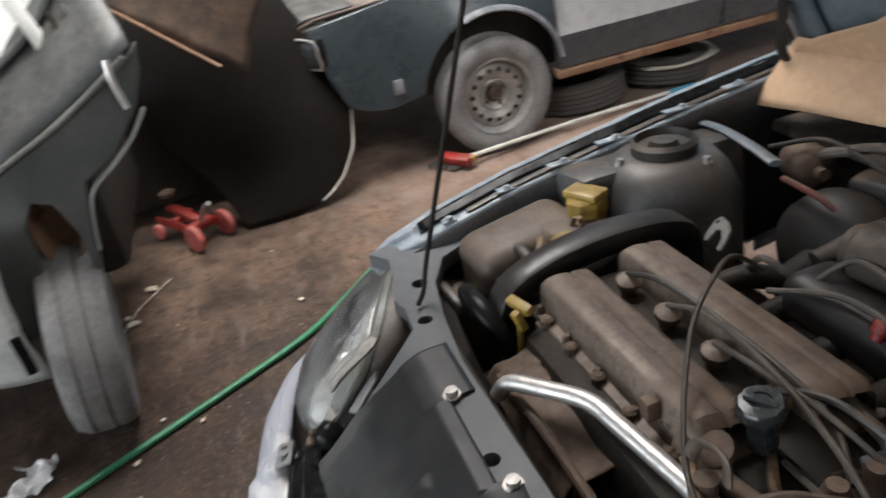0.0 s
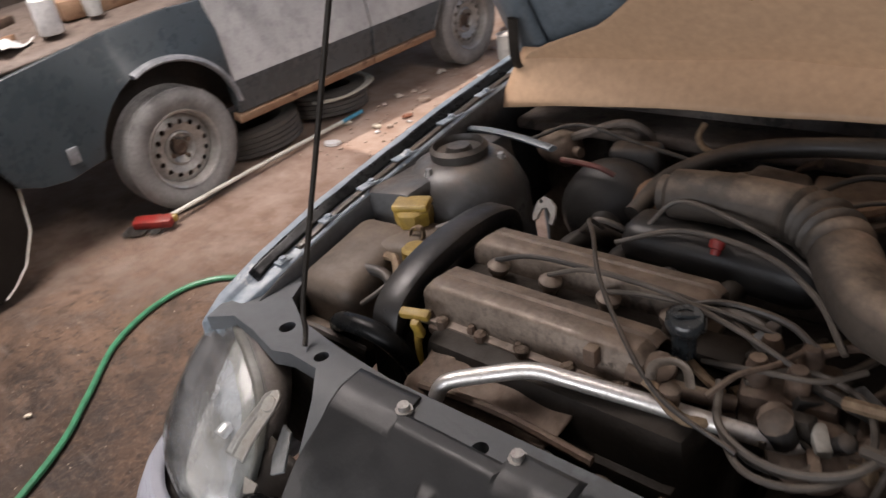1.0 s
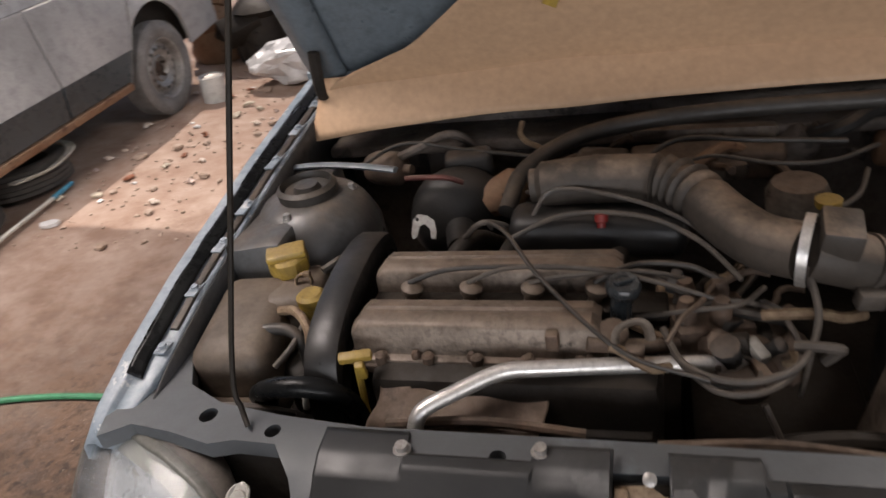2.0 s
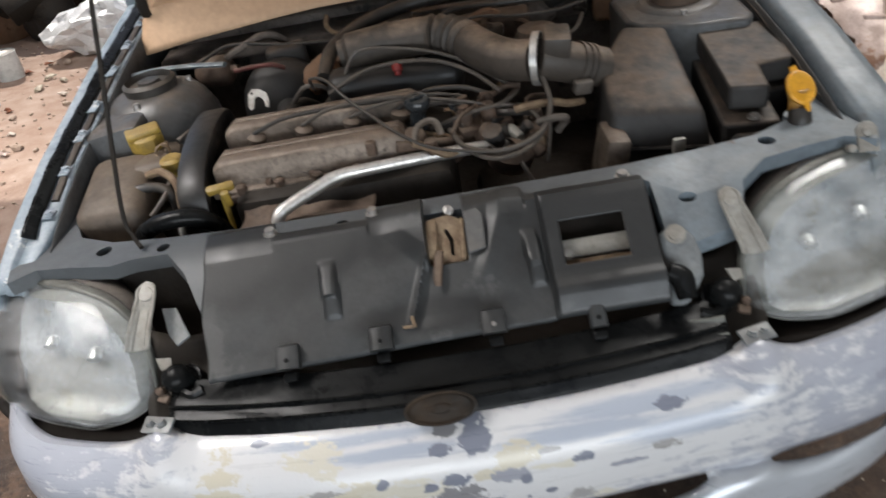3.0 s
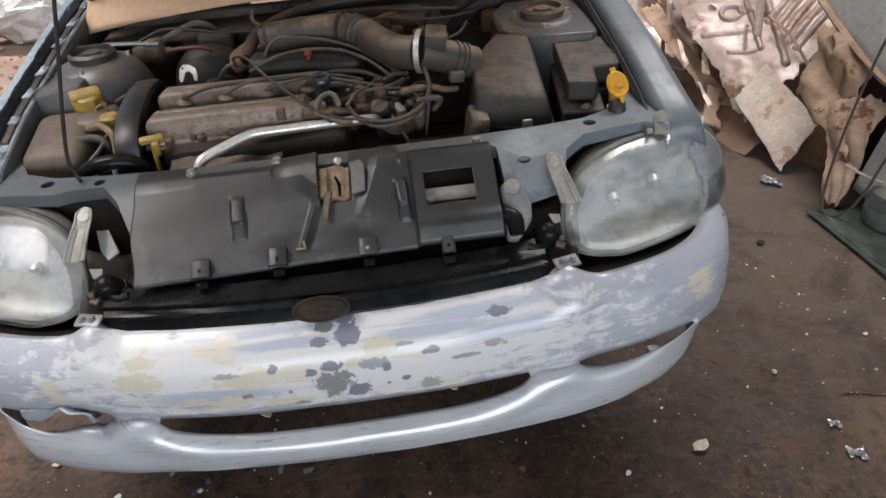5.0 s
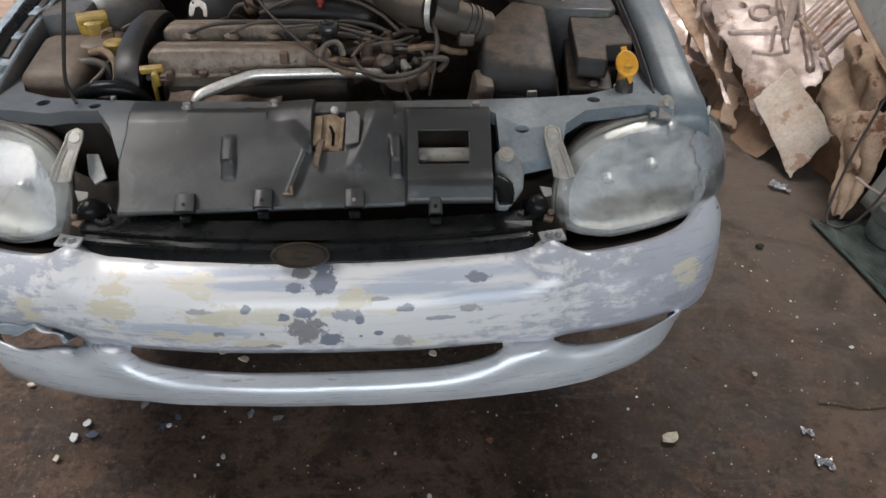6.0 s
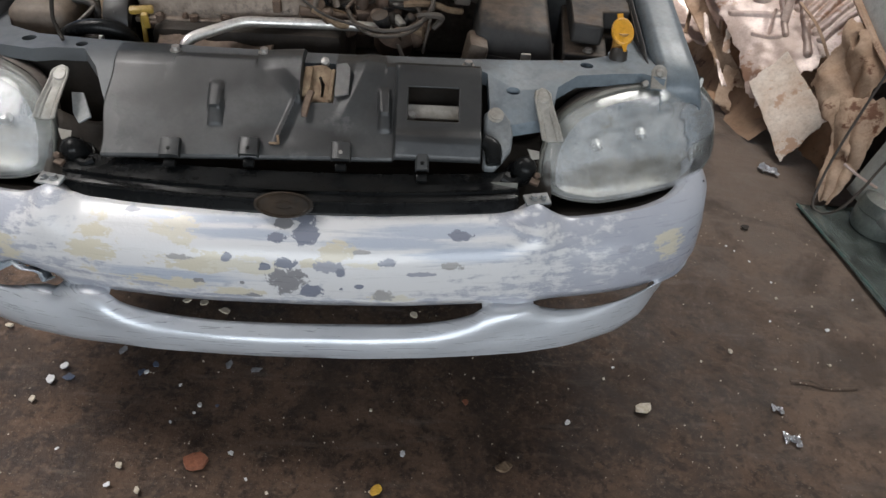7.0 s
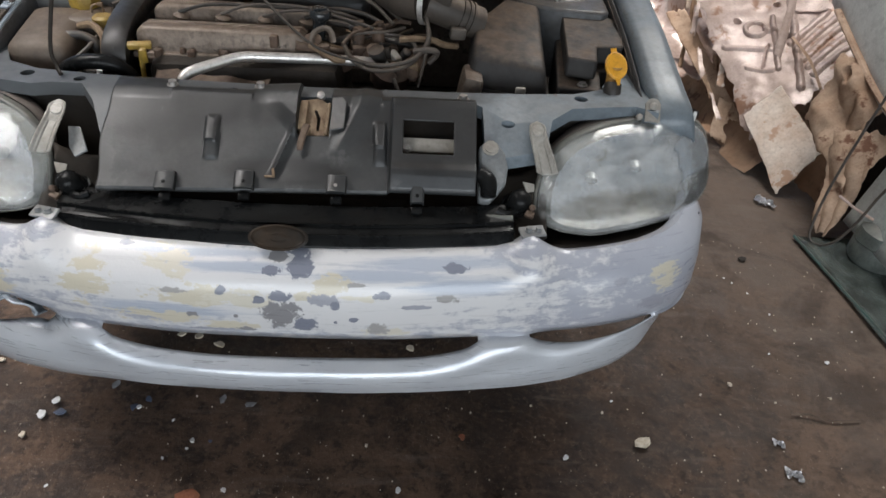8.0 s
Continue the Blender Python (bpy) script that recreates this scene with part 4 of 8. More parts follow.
def lamp_rings(sx, rows, close=False):
    """Rings of the lamp's outline, each shrunk by f and set d metres behind the lens surface."""
    b = bmesh.new()
    cx, cz = LAMP_C
    last = None
    for f, d in rows:
        row = []
        for k in range(LAMP_N):
            ex, ez = lamp_edge(k / LAMP_N)
            p = lamp_pt(cx + (ex - cx) * f, cz + (ez - cz) * f, sx)
            p.y += d
            row.append(b.verts.new(p))
        if last:
            bridge(b, last, row)
        last = row
    if close:
        b.faces.new(last)
    return b


def headlamp(sx):
    unit = part("headlamp", lamp_rings(sx, ((0.985, 0.014), (1.0, 0.035), (0.97, 0.07), (0.86, 0.11), (0.5, 0.13)), True), "housing", car, "dusty headlamp housing behind a hazed lens", sharp=60)
    b = lamp_rings(sx, ((1.0, 0.03), (1.0, 0.006), (0.988, -0.003), (0.95, -0.011), (0.88, -0.018), (0.75, -0.024), (0.5, -0.029), (0.25, -0.031), (0.06, -0.031)), True)
    lens = part("lens", b, "lens", unit, "hazed scratched headlamp lens", sharp=70, solid=0.003)
    lens.visible_shadow = False
    part("lens_rim", lamp_rings(sx, ((1.0, 0.024), (1.018, 0.02), (1.02, 0.008), (1.0, 0.003))), "lensrim", unit, "dull grey-green rim of the lens", solid=0.002)
    part("bezel", lamp_rings(sx, ((0.985, 0.008), (0.96, 0.018), (0.92, 0.02), (0.88, 0.012), (0.855, 0.002))), "bezel", unit)
    b = lamp_rings(sx, ((0.855, 0.002), (0.84, 0.012), (0.76, 0.03), (0.6, 0.046), (0.45, 0.056), (0.3, 0.06), (0.1, 0.062)), True)
    refl = part("reflector", b, "reflector", unit, "pale silvery reflector")
    # two small mirrored caps, added only to make highlights behind the lens
    for bx, bz in ((0.615, 0.612), (0.7, 0.625)):
        b = bmesh.new()
        c = lamp_pt(bx, bz, sx) + Vector((0, 0.034, -0.004))
        lathe(b, [(0.013, 0.02), (0.013, 0.003), (0.011, -0.001), (0.006, -0.005), (0, -0.006)], Matrix.Translation(c) @ pose(0, 0, 0, -90 + 20, 0, 0) @ Matrix.Diagonal((1, 0.8, -1, 1)), 24)
        part("sparkle_cap", b, "bowl", refl, "small mirrored cap added to give a bright sparkle")
    # black sheet in place of the shaded gap below the lens
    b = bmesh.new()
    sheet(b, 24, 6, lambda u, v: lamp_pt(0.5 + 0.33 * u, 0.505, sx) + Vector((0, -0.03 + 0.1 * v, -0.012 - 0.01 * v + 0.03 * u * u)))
    part("lamp_gap_shade", b, "sootpanel", unit, "black sheet standing in for the shaded gap under the lamp", solid=0.003)
    b = bmesh.new()
    wall_x = 0.805
    sheet(b, 3, 8, lambda u, v: lamp_pt(wall_x, 0.535 + 0.105 * v, sx) + Vector((0, 0.002 + 0.05 * u, 0)))
    part("indicator_divider", b, "reflector", unit, solid=0.003)
    b = bmesh.new()
    pts = [(0.514, -0.104, 0.708), (0.515, -0.131, 0.689), (0.522, -0.158, 0.67), (0.529, -0.179, 0.651), (0.536, -0.197, 0.629)]
    ks = range(5)

    def arm(u, v):
        w = 0.018 + 0.006 * v
        e = abs(2 * u - 1)
        lift = 0.007 * max(0.0, (e - 0.72) / 0.28) * min(1.0, v * 8) - (0.004 if e < 0.6 and v > 0.35 else 0.0)
        p = Vector([table(v * 4, ks, [q[i] for q in pts]) for i in range(3)])
        end = math.sqrt(max(0.0, 1 - (1 - min(1.0, v / 0.16)) ** 2))
        return Vector((sx * (p.x + (2 * u - 1) * w * end), p.y - 0.5 * lift, p.z + 0.8 * lift))

    sheet(b, 20, 24, arm)
    brk = part("lamp_bracket", b, "bracket", unit, "pale grey headlamp bracket with bolt", solid=0.004, sharp=50)
    b = bmesh.new()
    lathe(b, [(0.014, -0.006), (0.014, 0.001), (0.012, 0.003), (0, 0.003)], Matrix.Translation((sx * 0.515, -0.127, 0.697)) @ pose(0, 0, 0, 35), 16)
    part("bracket_bolt", b, "bracket", brk)
    return unit


for sx in (-1, 1):
    headlamp(sx)
# torn plastic at the end of the bumper's air slot
bm = bmesh.new()
sheet(bm, 30, 12, lambda u, v: bumper_pt(-0.53 - 0.17 * u, 0.5 + 0.07 * v) + Vector((0, -0.012 - 0.012 * math.sin(6 * u + 3 * v), 0.006 - 0.016 * v * math.sin(7 * u))),
      lambda u, v: math.hypot((u - 0.35) / 0.1, (v - 0.5) / 0.3) > 1)
rough_up(bm, 0.012, 22)
part("torn_flap", bm, "sanded", car, "crumpled torn bumper plastic", sharp=30, solid=0.003)
# translucent masking film over the lamp's outer corner
bm = bmesh.new()


LENS_F, LENS_D = (0.25, 0.5, 0.75, 0.88, 0.95, 0.988, 1.0, 1.03), (-0.031, -0.029, -0.024, -0.018, -0.011, -0.003, 0.006, 0.016)


def film_pt(u, v):
    """u: from the middle of the lens towards its edge; v: round the edge from the outer side to the top."""
    f = (0.5 + 0.16 * v + 0.03 * math.sin(9 * v)) * (1 - u) + 0.985 * u
    ex, ez = lamp_edge(0.02 + 0.15 * v + 0.006 * math.sin(7 * u))
    cx, cz = LAMP_C
    p = lamp_pt(cx + (ex - cx) * f, cz + (ez - cz) * f, 1)
    p.y += table(f, LENS_F, LENS_D) - 0.0055 + 0.0009 * math.sin(26 * v + 5 * u) * math.sin(3.1 * u)
    return p


sheet(bm, 30, 40, film_pt)
part("masking_film", bm, "film", car, "wrinkled translucent masking film", solid=0.001)
# masking tape left on the outer corner
for px, py, pz, h in ((0.903, 0.004, 0.683, 0.034), (0.918, -0.022, 0.616, 0.024), (-0.87, -0.07, 0.59, 0.024)):
    bm = bmesh.new()
    sheet(bm, 8, 8, lambda u, v: Vector(((u - 0.5) * 0.016 * (1 - 0.5 * (2 * v - 1) ** 2), 0.003 * math.sin(5 * v), (v - 0.5) * h)))
    rough_up(bm, 0.004, 60, pz)
    bmesh.ops.transform(bm, matrix=pose(px, py, pz, -14, 10, 20 if px > 0 else -20), verts=bm.verts[:])
    part("tape_scrap", bm, "tape", car, "torn white masking tape scrap", solid=0.001)

# wings
TOPY, TOPZ = (-0.1, -0.05, 0.0, 0.1, 0.27, 0.67, 1.0, 1.35), (0.645, 0.688, 0.724, 0.76, 0.8, 0.862, 0.9, 0.93)


def wing(sx):
    def f(u, v):
        y = -0.045 + 1.375 * u
        z0 = table(y, TOPY, TOPZ)
        nose = min(1.0, (y + 0.045) / 0.16 + 0.1) ** 0.6
        vs = (0, 0.1, 0.16, 0.2, 0.3, 0.42, 0.5, 0.6, 0.8, 1)
        xs = (0.752, 0.752, 0.757, 0.79, 0.8, 0.832, 0.845, 0.851, 0.852, 0.84)
        zs = (-0.05, -0.018, -0.014, -0.012, 0.002, 0.0, -0.016, -0.07, -0.25, -0.5)
        if sx > 0:
            xs = (0.79, 0.79, 0.796, 0.806, 0.83, 0.862, 0.88, 0.892, 0.897, 0.885)
            zs = (-0.06, -0.02, -0.006, -0.001, 0.003, 0.002, -0.008, -0.05, -0.22, -0.5)
            return Vector((table(v, vs, xs) + 0.02 * (1 - nose), y - 0.004 * (u == 0), z0 + table(v, vs, zs) * (0.5 + 0.5 * nose if v < 0.6 else 1) - (0.03 if u == 0 and v < 0.65 else 0.0)))
        x = table(v, vs, xs)
        x = 0.845 - (0.845 - x) * (0.45 + 0.55 * nose) if x < 0.845 else x
        x += 0.0 if sx < 0 else 0.035 + 0.35 * max(0.0, x - 0.75)
        return Vector((sx * x, y, z0 + table(v, vs, zs) * (0.4 + 0.6 * nose if v < 0.6 else 1)))

    def keep(u, v):
        p = f(u, v)
        return math.hypot(p.y - 0.62, p.z - 0.25) > 0.33 and not (p.y < 0.22 and p.z < 0.47 + 0.8 * max(0.0, 0.16 - p.y))

    b = bmesh.new()
    sheet(b, 56, 40, f, keep)
    w = part("front_wing", b, "sanded" if sx < 0 else "blue", car, "sanded grey-blue front wing" if sx < 0 else "dusty pale blue-grey front wing", sharp=60, solid=0.004)
    b = bmesh.new()
    sheet(b, 30, 6, lambda u, v: Vector((sx * (0.752 - 0.022 * v + (0.03 if sx > 0 else 0)), 0.02 + 1.1 * u, table(0.02 + 1.1 * u, TOPY, TOPZ) - 0.02 - 0.35 * v)))
    part("inner_wing", b, "grimeblue", car, solid=0.004)
    b = bmesh.new()
    line = [(sx * (0.768 + (0.035 if sx > 0 else 0)), y, table(y, TOPY, TOPZ) - 0.012) for y in (0.16, 0.3, 0.45, 0.7, 0.95)]
    tube(b, line, 0.009, 8, 4, True, 0.6)
    part("rubber_seal", b, "rubber", w)
    # dark strips along the gutters; the right one stands in for a shaded gap
    if sx > 0:
        b = bmesh.new()
        sheet(b, 50, 8, lambda u, v: Vector((0.772 + 0.03 * v, 0.11 + 0.98 * u, table(0.11 + 0.98 * u, TOPY, TOPZ) - 0.012 - 0.03 * math.sin(3.14 * v) - 0.02 * (1 - v) + 0.003 * noise.noise(Vector((u * 20, v * 3, 7))))))
        part("gutter_dark_strip", b, "plastic", w, "dark strip standing in for the shaded gap beside the engine bay", solid=0.003)
    else:
        b = bmesh.new()
        sheet(b, 60, 4, lambda u, v: Vector((-(0.779 + 0.026 * v + 0.004 * noise.noise(Vector((u * 14, v, 3)))), 0.06 + 1.0 * u, table(0.06 + 1.0 * u, TOPY, TOPZ) - 0.007 + 0.012 * v)))
        part("gutter_dark_strip", b, "black", w, "black gutter beside the engine bay", solid=0.003)
    for y in (0.12, 0.25, 0.38, 0.5, 0.66, 0.8, 0.92) if sx < 0 else (0.8,):
        b = bmesh.new()
        bolt(b, (sx * 0.768, y, table(y, TOPY, TOPZ) - 0.008), 0.007, 0.006)
        box(b, (sx * 0.768, y, table(y, TOPY, TOPZ) - 0.01), (0.022, 0.06 + 0.03 * math.sin(40 * y), 0.004), r=0.001)
        part("wing_bolt", b, "sanded", w)


for sx in (-1, 1):
    wing(sx)

bm = bmesh.new()
box(bm, (0, 0.5, 0.34), (1.36, 0.76, 0.02), r=0.006)
part("undertray", bm, "dark", car, "grimy dark tray under the engine")
# strut towers: a dome on one side, a broad flat shelf on the other
for sx in (-1, 1):
    top = 0.83 if sx < 0 else 0.806
    bm = bmesh.new()
    if sx < 0:
        lathe(bm, [(0.15, -0.25), (0.14, -0.08), (0.12, -0.035), (0.1, -0.012), (0.07, 0.0), (0.05, 0.0)], Matrix.Translation((sx * 0.64, 0.53, top)), 28)
        box(bm, (sx * 0.70, 0.53, 0.72), (0.16, 0.36, 0.18), (0, sx * 8, 0), r=0.02)
    else:
        plate(bm, [(0.5, 0.5), (0.53, 0.455), (0.62, 0.408), (0.745, 0.395), (0.765, 0.42), (0.785, 0.75), (0.56, 0.77), (0.5, 0.66)], (), lambda x, y: 0.797 + 0.012 * math.exp(-((x - 0.64) ** 2 + (y - 0.57) ** 2) / 0.012), 0.2)
        lathe(bm, [(0.1, -0.012), (0.095, -0.004), (0.07, 0.0), (0.05, 0.0)], Matrix.Translation((0.64, 0.57, top + 0.002)), 28)
    tower = part("strut_tower", bm, "tower", car, "dusty blue-grey strut tower", bevel=0.012 if sx > 0 else 0)
    cy = 0.53 if sx < 0 else 0.57
    bm = bmesh.new()
    lathe(bm, [(0.062, 0), (0.064, 0.02), (0.055, 0.028), (0.05, 0.014), (0.03, 0.012), (0.024, 0.024), (0, 0.024)], Matrix.Translation((sx * 0.64, cy, top - 0.002)), 26)
    part("strut_mount", bm, "rubber" if sx < 0 else "iron", tower)
    for k in range(3):
        bm = bmesh.new()
        a = k * 2.09 + 0.4
        bolt(bm, (sx * 0.64 + 0.09 * math.cos(a), cy + 0.09 * math.sin(a), top - 0.012), 0.007, 0.014)
        part("nut", bm, "zinc", tower)

# bulkhead and scuttle
bm = bmesh.new()
box(bm, (0, 1.0, 0.56), (1.5, 0.05, 0.5), r=0.01)
box(bm, (0, 0.93, 0.77), (1.46, 0.16, 0.03), r=0.01)
box(bm, (-0.25, 0.94, 0.70), (0.5, 0.05, 0.1), r=0.015)
box(bm, (0.3, 0.95, 0.72), (0.4, 0.05, 0.08), r=0.015)
part("bulkhead", bm, "bulkgrime", car, "grimy dark engine bulkhead", bevel=0.003)
bm = bmesh.new()
box(bm, (0, 1.05, 0.86), (1.5, 0.14, 0.02), (12, 0, 0), r=0.006)
for k in range(18):
    box(bm, (-0.6 + 0.07 * k, 1.045, 0.873), (0.05, 0.09, 0.004), (12, 0, 0), r=0.001, seg=1)
part("scuttle_panel", bm, "plastic", car)
bm = bmesh.new()
box(bm, (0, 0.5, 0.3), (1.45, 1.0, 0.02), r=0.005)
box(bm, (0, 0.12, 0.36), (1.3, 0.1, 0.1), r=0.02)
part("undertray", bm, "dark", car)
# cabin behind the bonnet
bm = bmesh.new()
SIDE = ((1.05, 0.92), (1.75, 1.36), (2.5, 1.40), (3.3, 1.32), (3.75, 0.95), (3.8, 0.55), (3.7, 0.25), (1.1, 0.25))
for sx in (-1, 1):
    plate(bm, [(y, z) for y, z in SIDE], [circle2(3.0, 0.27, 0.32, 20)], lambda y, z: 0.84 - 0.22 * max(0, z - 0.9), 0.04, Matrix(((0, 0, sx, 0), (1, 0, 0, 0), (0, 1, 0, 0), (0, 0, 0, 1))))
sheet(bm, 2, 4, lambda u, v: Vector(((u - 0.5) * 1.5, *((1.75, 1.36), (2.2, 1.4), (2.6, 1.4), (3.0, 1.36), (3.3, 1.32))[round(v * 4)])))
sheet(bm, 2, 3, lambda u, v: Vector(((u - 0.5) * 1.66, *((3.75, 0.95), (3.8, 0.7), (3.8, 0.5), (3.7, 0.25))[round(v * 3)])))
part("cabin_body", bm, "blue", car, "pale blue-grey cabin", solid=0.01)
bm = bmesh.new()
sheet(bm, 6, 4, lambda u, v: Vector(((u - 0.5) * (1.36 - 0.2 * v), 1.09 + 0.66 * v - 0.04 * math.sin(math.pi * u), 0.9 + 0.45 * v)))
part("windscreen", bm, "screen", car, solid=0.005)
for sx in (-1, 1):
    for y in (0.62, 3.0):
        bm = bmesh.new()
        lathe(bm, [(0.17, -0.07), (0.25, -0.085), (0.275, -0.06), (0.28, 0), (0.275, 0.06), (0.25, 0.085), (0.17, 0.07), (0.15, 0.03), (0.05, 0.04), (0, 0.04)], Matrix.Translation((sx * 0.735, y, 0.14 - sx * 0.04)) @ pose(0, 0, 0, 0, 90 * sx, 0), 32)
        part("wheel", bm, "tyre", car)

# bonnet, hinged at the scuttle and held up by a rod
HY, HZ, TILT_B = 0.95, 0.84, 56.0
cb, sb = math.cos(radians(TILT_B)), math.sin(radians(TILT_B))


def bonnet_pt(x, d, up=0.0):
    """x across, d metres from the hinge towards the free edge, up: out of the bonnet's top face."""
    crown = 0.03 * (1 - (x / 0.8) ** 2) + 0.02 * math.sin(min(1, d / 1.05) * math.pi)
    return Vector((x, HY - d * cb - (up + crown) * -sb, HZ + d * sb + (up + crown) * cb))


def bonnet_half(d):
    return table(d, (0, 0.1, 0.4, 0.85, 1.05, 1.17), (0.75, 0.765, 0.755, 0.71, 0.64, 0.54))


bm = bmesh.new()
sheet(bm, 24, 20, lambda u, v: bonnet_pt((u - 0.5) * 2 * bonnet_half(v * 1.17), v * 1.17 - 0.06 * (2 * u - 1) ** 4 * v, 0.045))
bonnet = part("bonnet", bm, "blue", car, "pale blue-grey bonnet propped open", solid=0.006)
bm = bmesh.new()
for a, w in ((0.02, 0.09), (1.04, 0.1)):
    sheet(bm, 16, 3, lambda u, v: bonnet_pt((u - 0.5) * 2 * (bonnet_half(a) - 0.01), a + w * v, 0.012 + 0.018 * abs(2 * v - 1)))
for sg in (-1, 1):
    sheet(bm, 3, 16, lambda u, v: bonnet_pt(sg * (bonnet_half(v * 1.12) - 0.008 - 0.09 * u), 0.02 + v * 1.1, 0.012 + 0.018 * abs(2 * u - 1)))
part("bonnet_frame", bm, "blue", bonnet, solid=0.004)
bm = bmesh.new()


def paper_pt(u, v):
    """Masking paper: a loose flap over the scuttle, then flat under the bonnet."""
    s = 2 * u - 1
    if v < 0.25:
        k = v / 0.25
        x = s * (0.76 - 0.05 * k) + (0.02 if s > 0 else 0)
        lo_z = table(x, (-0.8, -0.6, -0.25, 0.2, 0.75), (0.81, 0.838, 0.862, 0.875, 0.88))
        fold = 0.012 * noise.noise(Vector((x * 4, 1, 3)))
        return Vector((x, 0.83 + 0.075 * k + fold, lo_z + (0.965 - lo_z) * k ** 0.9))
    k = (v - 0.25) / 0.75
    w = table(k, (0, 0.05, 0.14, 0.3, 1), (0.71, 0.66, 0.46, 0.3, 0.26)) if s < 0 else table(k, (0, 0.1, 1), (0.72, 0.66, 0.5))
    p = bonnet_pt(s * w, 0.08 + 0.85 * k, -0.016)
    return p + Vector((0, -0.02, 0.02)) * (1 - k) + Vector((0, 1, 0)) * 0.006 * noise.noise(Vector((s * 3, k * 5, 2)))


sheet(bm, 44, 40, paper_pt)
part("masking_paper", bm, "felt", bonnet, "brown masking paper hung under the open bonnet", solid=0.0012)
bm = bmesh.new()
box(bm, bonnet_pt(-0.12, 0.36, -0.03), (0.03, 0.004, 0.1), (0, 25, 0), r=0.001)
part("yellow_tape", bm, "yellow", bonnet, "strip of yellow tape")
for sx in (-1, 1):
    bm = bmesh.new()
    tube(bm, [(sx * 0.72, 1.02, 0.80), (sx * 0.73, 0.93, 0.87), (sx * 0.715, 0.86, 0.93), bonnet_pt(sx * 0.7, 0.22, 0.0)], 0.016, 6, 5, True, 0.5)
    box(bm, (sx * 0.72, 1.0, 0.80), (0.03, 0.1, 0.06), r=0.005)
    bolt(bm, (sx * 0.705, 0.9, 0.9), 0.01, 0.012, (-sx, 0, 0))
    part("hinge", bm, "dark", bonnet, "dark steel bonnet hinge")
bm = bmesh.new()
tube(bm, [(-0.542, -0.02, 0.728), (-0.556, -0.002, 0.745), (-0.562, 0.016, 0.80), (-0.51, 0.08, 1.052), (-0.46, 0.14, 1.29), (-0.40, 0.21, 1.57), (-0.35, 0.275, 1.80)], 0.0045, 8, 8)
part("prop_rod", bm, "dark", car, "thin dark bonnet prop rod")

# ---- engine ----


def eng(name, b, material, label="", parent=None, **kw):
    return part(name, b, material, parent or car, label, **kw)


bm = bmesh.new()
box(bm, (-0.17, 0.27, 0.52), (0.46, 0.34, 0.4), r=0.03)
box(bm, (-0.16, 0.13, 0.56), (0.42, 0.06, 0.16), (12, 0, 0), r=0.02)
engine = eng("engine", bm, "dark", "dust-covered twin-cam engine block")


def cover(y0, y1, x0, x1, z, name):
    """A long rounded cam cover with a raised seam."""
    prof = ((0, -0.06), (0.02, -0.012), (0.12, -0.002), (0.3, 0.0), (0.5, -0.003), (0.52, -0.007), (0.56, -0.007), (0.58, -0.003), (0.85, -0.008), (0.97, -0.02), (1, -0.06))
    b = bmesh.new()
    sheet(b, 30, 20, lambda u, v: Vector((x0 + (x1 - x0) * u, y0 + (y1 - y0) * v, z + table(v, [p[0] for p in prof], [p[1] for p in prof]) - (0.012 if u in (0, 1) else 0))))
    box(b, ((x0 + x1) / 2, (y0 + y1) / 2, z - 0.065), (x1 - x0 + 0.02, abs(y1 - y0) + 0.03, 0.014), r=0.004)
    c = eng(name, b, "alu", "ribbed cam cover under thick brown dust", engine)
    for k in range(5):
        b = bmesh.new()
        lathe(b, [(0.008, 0), (0.008, 0.006), (0.005, 0.012), (0, 0.012)], Matrix.Translation((x0 + (x1 - x0) * (0.04 + 0.23 * k), y0 - 0.006, z - 0.058)), 8)
        eng("cover_bolt", b, "iron", "", c)


cover(0.156, 0.252, -0.43, -0.03, 0.782, "cam_cover")
cover(0.298, 0.388, -0.43, 0.0, 0.79, "cam_cover")
bm = bmesh.new()
box(bm, (-0.18, 0.276, 0.735), (0.5, 0.06, 0.02), r=0.006)
eng("plug_valley", bm, "dark", "", engine)
for k in range(4):
    bm = bmesh.new()
    lathe(bm, [(0.012, -0.02), (0.012, 0.014), (0.019, 0.018), (0.02, 0.028), (0.012, 0.034), (0, 0.035)], Matrix.Translation((-0.36 + 0.105 * k, 0.276, 0.745)) @ pose(0, 0, 0, 0, 12, 0), 12)
    eng("plug_cap", bm, "alu", "", engine)
bm = bmesh.new()
box(bm, (-0.2, 0.148, 0.708), (0.42, 0.026, 0.018), (8, 0, 0), r=0.005)
for k in range(6):
    lathe(bm, [(0.011, 0), (0.011, 0.02), (0.006, 0.024), (0, 0.024)], Matrix.Translation((-0.38 + 0.08 * k, 0.145, 0.712)), 8)
box(bm, (-0.10, 0.15, 0.765), (0.02, 0.02, 0.03), r=0.004)
eng("cover_flange", bm, "iron", "", engine)
# timing belt cover: a dark arch across the engine's end
bm = bmesh.new()
arch = smooth_line([(0, 0.075, 0.6), (0, 0.085, 0.7), (0, 0.115, 0.762), (0, 0.2, 0.795), (0, 0.32, 0.805), (0, 0.43, 0.79), (0, 0.475, 0.75), (0, 0.48, 0.65)], 6)
last = None
for p in arch:
    lean = 0.03 * (p.y - 0.1)
    row = [bm.verts.new((x - lean, p.y + dy, p.z + dz)) for x, dy, dz in ((-0.5, 0, -0.04), (-0.497, 0, -0.005), (-0.49, 0, 0), (-0.448, 0, 0), (-0.44, 0, -0.005), (-0.438, 0, -0.04))]
    if last:
        bridge(bm, last, row, False)
    last = row
